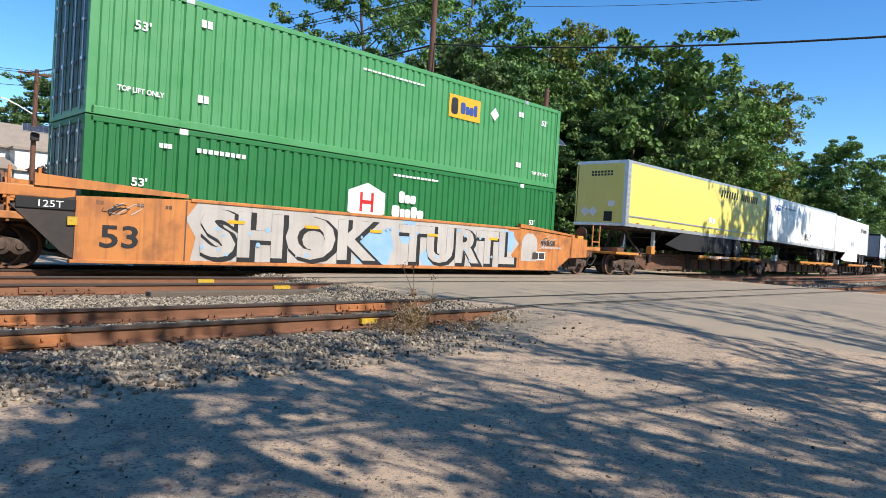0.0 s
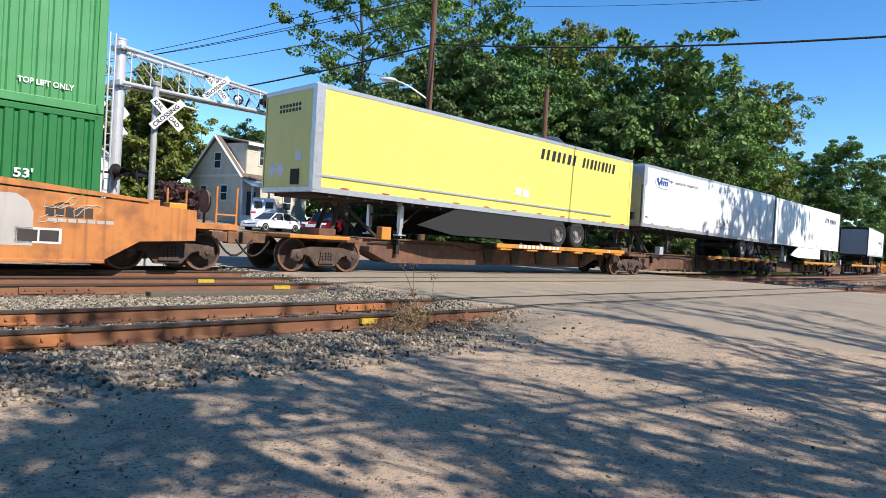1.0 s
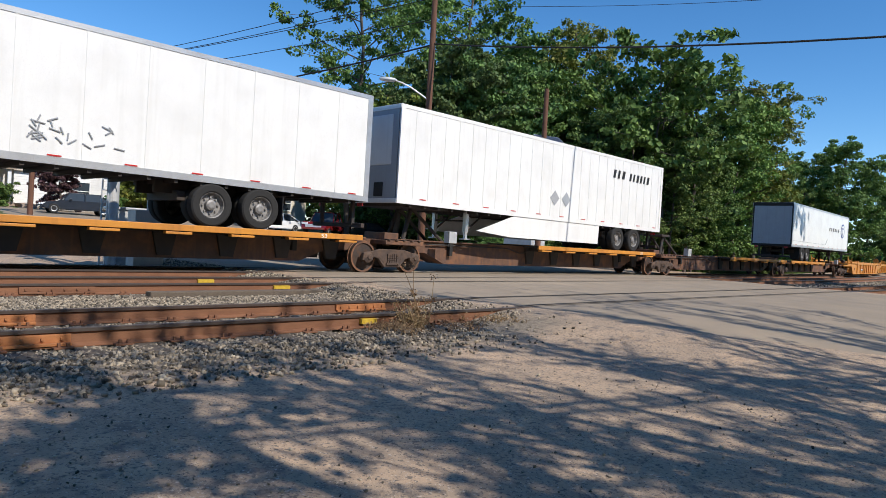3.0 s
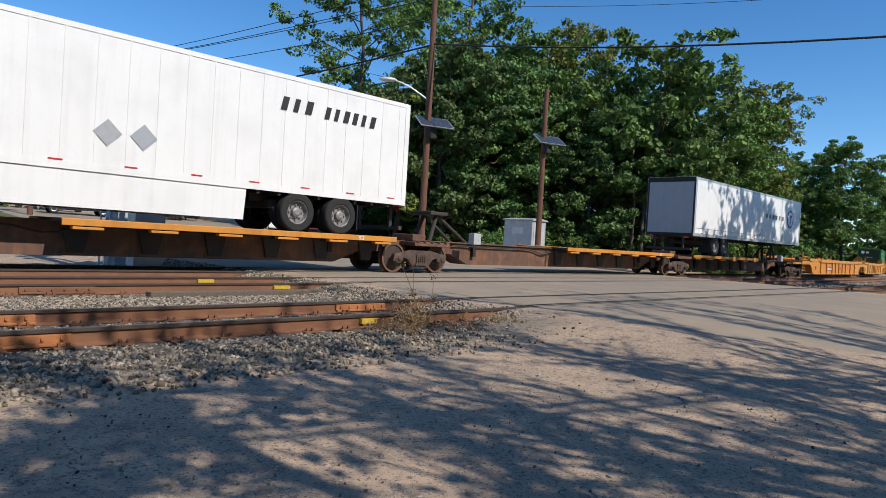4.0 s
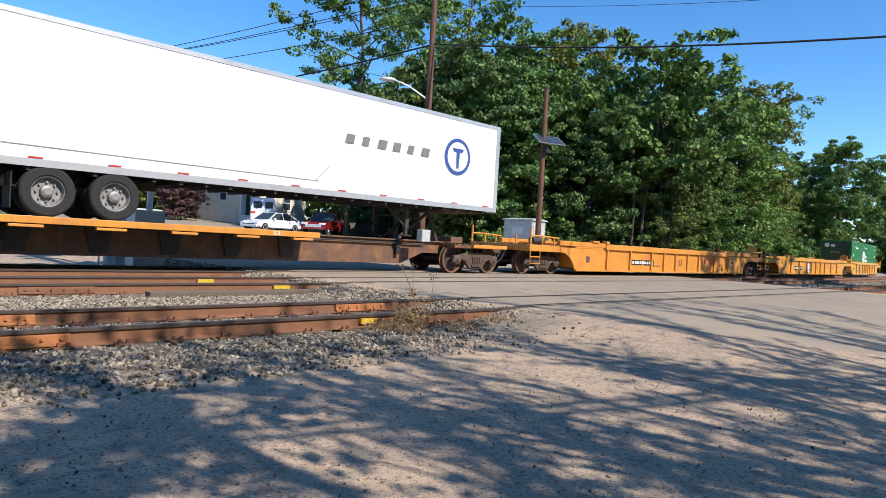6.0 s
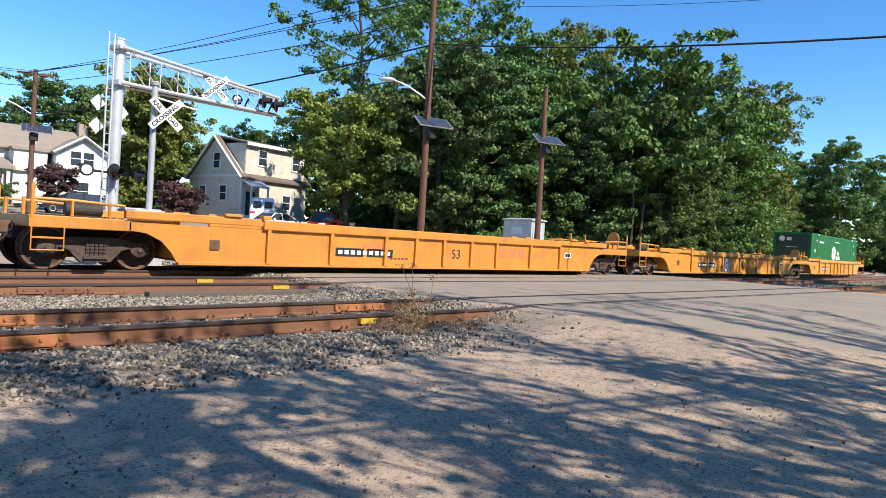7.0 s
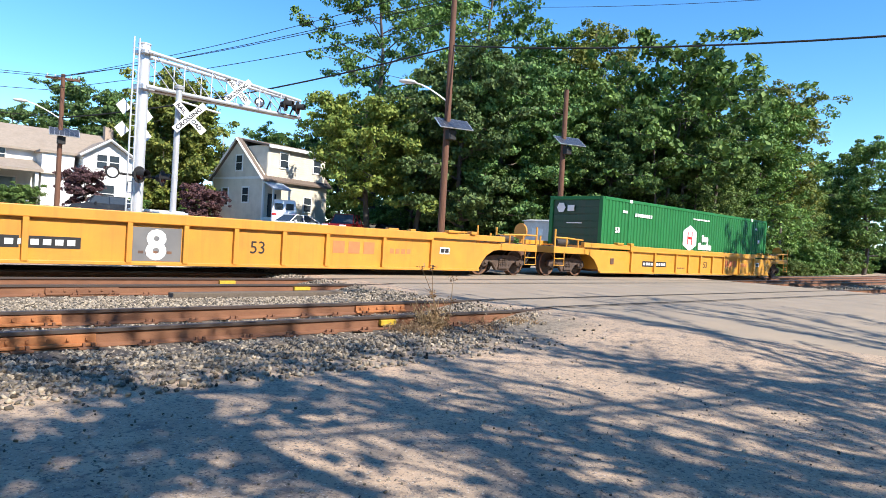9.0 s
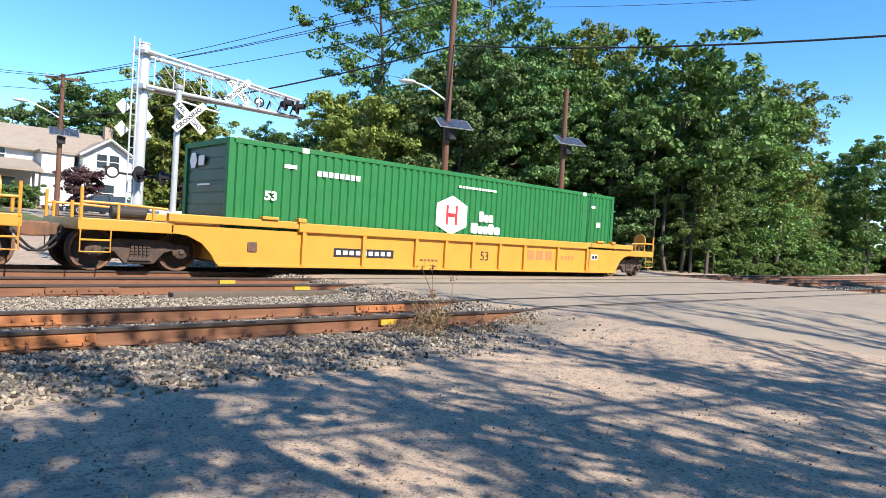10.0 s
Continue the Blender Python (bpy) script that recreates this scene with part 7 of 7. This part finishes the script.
def upright_tree(label, seed, height=14.0, stems=11, spread=0.55, leafy=9):
    """A tree of steep, long limbs with many thin rising shoots and small leaves along them."""
    rng = np.random.default_rng(seed)
    t = empty("tree", label, "tree", "trees beside the lot")
    bm = bmesh.new()
    fork = height * 0.22
    rod(bm, (0, 0, -0.3), (0, 0, fork), 0.26, 0.2, sides=9, caps=False)
    centres = []
    for j in range(stems):
        ang = j * 2.4 + rng.random()
        out = spread * (0.25 + 0.9 * rng.random())
        way = Vector((math.cos(ang) * out, math.sin(ang) * out, 1)).normalized()
        p = Vector((0, 0, fork * (0.75 + 0.35 * rng.random())))
        length = (height - fork) * (0.65 + 0.42 * rng.random())
        n = 9
        for i in range(n):
            q = p + way * length / n
            r = 0.10 * (1 - i / n) + 0.02
            rod(bm, p, q, r, 0.10 * (1 - (i + 1) / n) + 0.02, sides=5, caps=False)
            if i >= 2:
                for k in range(3):
                    d = (way + Vector((rng.normal() * 0.45, rng.normal() * 0.45, 0.1))).normalized()
                    e = q + d * (0.9 + 1.4 * rng.random())
                    rod(bm, q, e, 0.028, 0.012, sides=4, caps=False)
                    centres += [tuple(q.lerp(e, f)) for f in (0.35, 0.55, 0.75, 0.92, 1.08)]
            p = q
            way = (way + Vector((math.cos(ang), math.sin(ang), 0)) * 0.03 + Vector(rng.normal(size=3)) * 0.07).normalized()
    part("trunk", bm, BARK, t, smooth=True)
    leaves("crown", centres, [0.26] * len(centres), leafy, 0.17, LEAF_WARM, t, rng, 1.3, -0.6)
    return t


shade = upright_tree("tall tree of steep limbs beside the lot", 71, 14.5, 10, 0.6, 4)
shade_b = upright_tree("half-bare tree of steep limbs beside the lot", 72, 13.0, 9, 0.7, 3)
shade_c = tree("tree", "leafy tree at the edge of the lot", LEAF_WARM, 74, 14, 4.6, 0.3, 18, 17, 0.30, 0.8, trunk_r=0.24, limb_up=0.6, twigs=2, flat=0.75)
for x, y, a, k, kind in ((12.2, -21.9, 0, 0.96, shade), (7.0, -20.9, 130, 0.97, shade), (3.0, -20.4, 200, 0.93, shade_b),
                         (9.4, -24.6, 30, 1.0, shade_b), (0.6, -22.4, 210, 0.9, shade), (0.8, -18.6, 75, 0.72, shade_c), (-2.6, -21.2, 40, 0.9, shade), (3.4, -23.4, 300, 0.95, shade), (-1.2, -19.6, 150, 0.8, shade_b)):
    plant(kind, x, y, a, k)
sapling = tree("tree", "slender thin-leaved sapling on the near side of the tracks", LEAF, 53, 11, 1.7, 0.45, 9, 12, 0.22, 0.5, trunk_r=0.09, limb_up=2.0, twigs=1)
for x, y, a, k in ((35.4, -13.2, 0, 1.20), (37.2, -13.5, 80, 1.26), (38.4, -13.2, 150, 1.16), (40.2, -13.8, 220, 1.26), (42.0, -13.6, 300, 1.2)):
    plant(sapling, x, y, a, k)
plant(slim, 46.6, -14.6, 70, 1.6)
for i in range(9):
    plant(oak_b if i % 2 else oak, 40.5 + 6.5 * i, -16.2 + (i % 3) * 0.8, i * 77, 0.56)
# added row behind the camera, never seen; it cuts sky light on the lot
for i in range(13):
    plant((oak_b, oak)[i % 2], -44 + 7.5 * i, -42 - 3 * (i % 2), i * 63, 1.08 + 0.1 * (i % 3))

# ---------------------------------------------------------------- weeds and ballast


def stalks(name, label, x, y, n, height, seed, spread, mat, leafy=0.5, category="weed"):
    rng = np.random.default_rng(seed)
    w = empty(name, label, category, "weeds along the track")
    bm = bmesh.new()
    cs = []
    for i in range(n):
        a, d = rng.random() * 6.28, spread * rng.random() ** 0.7
        p = Vector((d * math.cos(a), d * math.sin(a), 0))
        h = height * (0.45 + 0.6 * rng.random())
        lean = Vector((rng.normal() * 0.25, rng.normal() * 0.25, 1)).normalized()
        q = p + lean * h * 0.6
        e = q + (lean + Vector((rng.normal() * 0.25, rng.normal() * 0.25, 0))).normalized() * h * 0.4
        rod(bm, p, q, 0.009, 0.006, sides=4, caps=False)
        rod(bm, q, e, 0.006, 0.003, sides=4, caps=False)
        for k in range(5):
            c = p.lerp(q, 0.3 + 0.7 * rng.random())
            rod(bm, c, c + Vector((rng.normal(), rng.normal(), 0.8)) * 0.08, 0.003, 0.001, sides=3, caps=False)
        cs += [tuple(e), tuple(q), tuple(p.lerp(q, 0.5))]
    part("stalk", bm, mat, w)
    leaves("foliage", cs, [0.07] * len(cs), max(1, int(14 * leafy)), 0.035, mat, w, rng)
    w.matrix_basis = pose(x, y, ground_z(x, y))
    return w


stalks("tall_weed", "tall dry brown weed beside the rail", 6.5, -7.9, 4, 1.0, 1, 0.05, DRY, 1.2)
stalks("dry_weed", "tangled dry brown weeds over the rail", 6.3, -7.85, 44, 0.44, 2, 0.17, DRY, 0.25)
stalks("dry_weed", "tangled dry brown weeds over the rail", 5.8, -8.0, 44, 0.17, 3, 0.4, DRY, 0.12)
stalks("dry_grass", "dry straw grass beside the rail", 6.9, -8.0, 36, 0.14, 4, 0.5, DRY, 0.1, "grass")
stalks("dry_grass", "dry straw grass beside the rail", 7.9, -8.0, 30, 0.1, 5, 0.6, DRY, 0.1, "grass")
stalks("dry_grass", "dry straw grass beside the rail", 7.2, -7.1, 20, 0.18, 6, 0.4, DRY, 0.1, "grass")

STONE = None


def stone_material():
    m = material("grey_ballast_stone", (0.36, 0.315, 0.25), (0.26, 0.225, 0.18), 0.9, grain=10, fine=120, bump=0.4)
    n, l = m.node_tree.nodes, m.node_tree.links
    bsdf = n["Principled BSDF"]
    src = bsdf.inputs["Base Color"].links[0].from_socket
    geo = n.new("ShaderNodeNewGeometry")
    r = n.new("ShaderNodeValToRGB")
    r.color_ramp.elements[0].color, r.color_ramp.elements[1].color = (0.10, 0.092, 0.085, 1), (1.45, 1.39, 1.3, 1)
    mx = n.new("ShaderNodeMix")
    mx.data_type, mx.blend_type = "RGBA", "MULTIPLY"
    mx.inputs[0].default_value = 1.0
    l.new(geo.outputs["Random Per Island"], r.inputs[0])
    l.new(src, mx.inputs[6])
    l.new(r.outputs[0], mx.inputs[7])
    l.new(mx.outputs[2], bsdf.inputs["Base Color"])
    return m


def stones(name, label, places, sizes, mat, seed, sink=0.35):
    """Angular stones as one mesh, each a squashed and jittered octahedron-like lump."""
    rng = np.random.default_rng(seed)
    bm = bmesh.new()
    bmesh.ops.create_cube(bm, size=1.5)
    bmesh.ops.triangulate(bm, faces=bm.faces)
    base = np.array([v.co[:] for v in bm.verts])
    tri = np.array([[v.index for v in f.verts] for f in bm.faces])
    bm.free()
    k = len(places)
    v = base[None] * (0.5 + 0.75 * rng.random((k, len(base), 3)))
    sc = np.stack([0.75 + 0.6 * rng.random(k), 0.7 + 0.5 * rng.random(k), 0.42 + 0.35 * rng.random(k)], 1) * np.array(sizes)[:, None]
    v = v * sc[:, None]
    q = rng.normal(size=(k, 4))
    q /= np.linalg.norm(q, axis=1)[:, None]
    w, x, y, z = q.T
    R = np.stack([1 - 2 * (y * y + z * z), 2 * (x * y - z * w), 2 * (x * z + y * w), 2 * (x * y + z * w), 1 - 2 * (x * x + z * z), 2 * (y * z - x * w), 2 * (x * z - y * w), 2 * (y * z + x * w), 1 - 2 * (x * x + y * y)], 1).reshape(k, 3, 3)
    v = np.einsum("kij,knj->kni", R, v)
    v = v + np.array(places)[:, None]
    v[:, :, 2] += (np.array(sizes) * (0.5 - sink))[:, None]
    f = (tri[None] + (np.arange(k) * len(base))[:, None, None]).reshape(-1, 3)
    me = bpy.data.meshes.new(name)
    v = v.reshape(-1, 3)
    me.vertices.add(len(v))
    me.vertices.foreach_set("co", v.ravel())
    me.loops.add(f.size)
    me.loops.foreach_set("vertex_index", f.ravel().astype(np.int32))
    me.polygons.add(len(f))
    me.polygons.foreach_set("loop_start", np.arange(0, f.size, 3))
    me.update(calc_edges=True)
    me.materials.append(mat)
    return tagged(new(name, me), label, "ballast", kind="stuff")


STONE = stone_material()
rng_s = np.random.default_rng(11)
RAILS_Y = [YC + off + q * 0.7535 for off, w in TRACKS.values() for q in (-1, 1)]


def clear(x, y):
    return all(abs(y - r) > 0.085 for r in RAILS_Y)


pl, sz = [], []
while len(pl) < 46000:
    x, y = rng_s.uniform(0.2, 8.9), rng_s.uniform(-9.6, -1.0)
    if y < -8.1 and rng_s.random() > math.exp(-(-8.1 - y) * 1.1) * (1 if x < 3 else max(0.15, 1 - (x - 3) / 5)):
        continue
    if x > 7.2 and rng_s.random() < (x - 7.2) / 1.6:
        continue
    if not clear(x, y):
        continue
    pl.append((x, y, ground_z(x, y) + 0.005))
    sz.append(rng_s.uniform(0.013, 0.031))
stones("ballast", "loose grey track ballast stones", pl, sz, STONE, 5)
pl, sz = [], []
while len(pl) < 12000:
    x, y = rng_s.uniform(1.0, 8.8), rng_s.uniform(-1.0, 6.0)
    if not clear(x, y) or x > 8.6:
        continue
    pl.append((x, y, ground_z(x, y) + 0.005))
    sz.append(rng_s.uniform(0.022, 0.045))
stones("ballast", "loose grey track ballast stones", pl, sz, STONE, 6)
pl, sz = [], []
while len(pl) < 7000:
    s, o = rng_s.uniform(30.6, 75), rng_s.uniform(-10.5, 3.5)
    x, y, a = on_track(s, o)
    pl.append((x, y, ground_z(x, y) + 0.01))
    sz.append(rng_s.uniform(0.03, 0.06))
stones("ballast", "loose grey track ballast stones", pl, sz, STONE, 7)
pl, sz = [], []
while len(pl) < 1700:
    d, a = 1.6 + 8 * rng_s.random() ** 1.6, rng_s.uniform(-0.75, 0.75) + radians(44.8)
    x, y = d * math.sin(a), -14.7 + d * math.cos(a)
    if y > -8.3:
        continue
    if noise.noise(Vector((x * 0.9, y * 0.9, 4))) < rng_s.uniform(-0.5, 0.45):
        continue
    pl.append((x, y, ground_z(x, y) + 0.006))
    sz.append(rng_s.uniform(0.004, 0.012) if rng_s.random() < 0.97 else rng_s.uniform(0.014, 0.026))
tagged(stones("gravel", "scattered pebbles and grit on the dusty lot", pl, sz, STONE, 8), category="gravel")

# ---------------------------------------------------------------- rail fittings


def joint_bar(k, q, s0, s1, mat=None):
    off = TRACKS[k][0] + q
    b = box(bmesh.new(), s0, s1, YC + off - 0.052, YC + off - 0.018, -0.135, -0.05, 0.008)
    box(b, s0, s1, YC + off - 0.085, YC + off - 0.018, -0.16, -0.13, 0.006)
    for i in range(6):
        x = s0 + (s1 - s0) * (i + 0.5) / 6
        rod(b, (x, YC + off - 0.075, -0.09), (x, YC + off - 0.045, -0.09), 0.018, sides=6)
    part("joint_bar", b, mat or RUST_BRIGHT, tracks[k], "bolted joint bar on the rail")


E_N = 0.7535
joint_bar("near", E_N, 6.2, 7.2)
joint_bar("near", E_N, 0.9, 2.05)
joint_bar("near", -E_N, 1.0, 2.0)
joint_bar("middle", -E_N, 2.6, 3.7, RUST)
for k, q, x0, x1 in (("near", -E_N, 5.52, 5.78), ("middle", -E_N, 7.05, 7.42), ("middle", E_N, 6.15, 6.5)):
    off = TRACKS[k][0] + q
    part("yellow_tag", box(bmesh.new(), x0, x1, YC + off - 0.026 - 0.045, YC + off - 0.012, -0.125, -0.055, 0.004), YELLOW_TAG, tracks[k], "yellow painted tag on the rail web")
plate = bmesh.new()
box(plate, -0.09, 0.09, -0.15, 0.15, -0.006, 0.012, 0.004)
for y in (-0.1, 0.1):
    box(plate, -0.05, -0.02, y - 0.016, y + 0.016, 0.0, 0.05, 0.004)
    box(plate, 0.03, 0.06, y - 0.016, y + 0.016, 0.0, 0.05, 0.004)
plate_me = bpy.data.meshes.new("tie_plate")
plate.to_mesh(plate_me)
plate.free()
plate_me.materials.append(RUST)
for k, (off, w) in TRACKS.items():
    for s in spaced(-1.4, 8.0, 0.56):
        for q in (-E_N, E_N):
            shared("tie_plate", plate_me, pose(s, YC + off + q, -TALL + 0.002), tracks[k])
bm = bmesh.new()
for x0, x1, y0 in ((7.2, 8.6, -0.35), (4.4, 7.9, -3.25)):
    box(bm, x0, x1, y0 - 0.12, y0 + 0.12, -0.2, -0.10, 0.02)
part("loose_timber", bm, TIE_WOOD, tracks["middle"], "weathered timber along the rail")

motions()
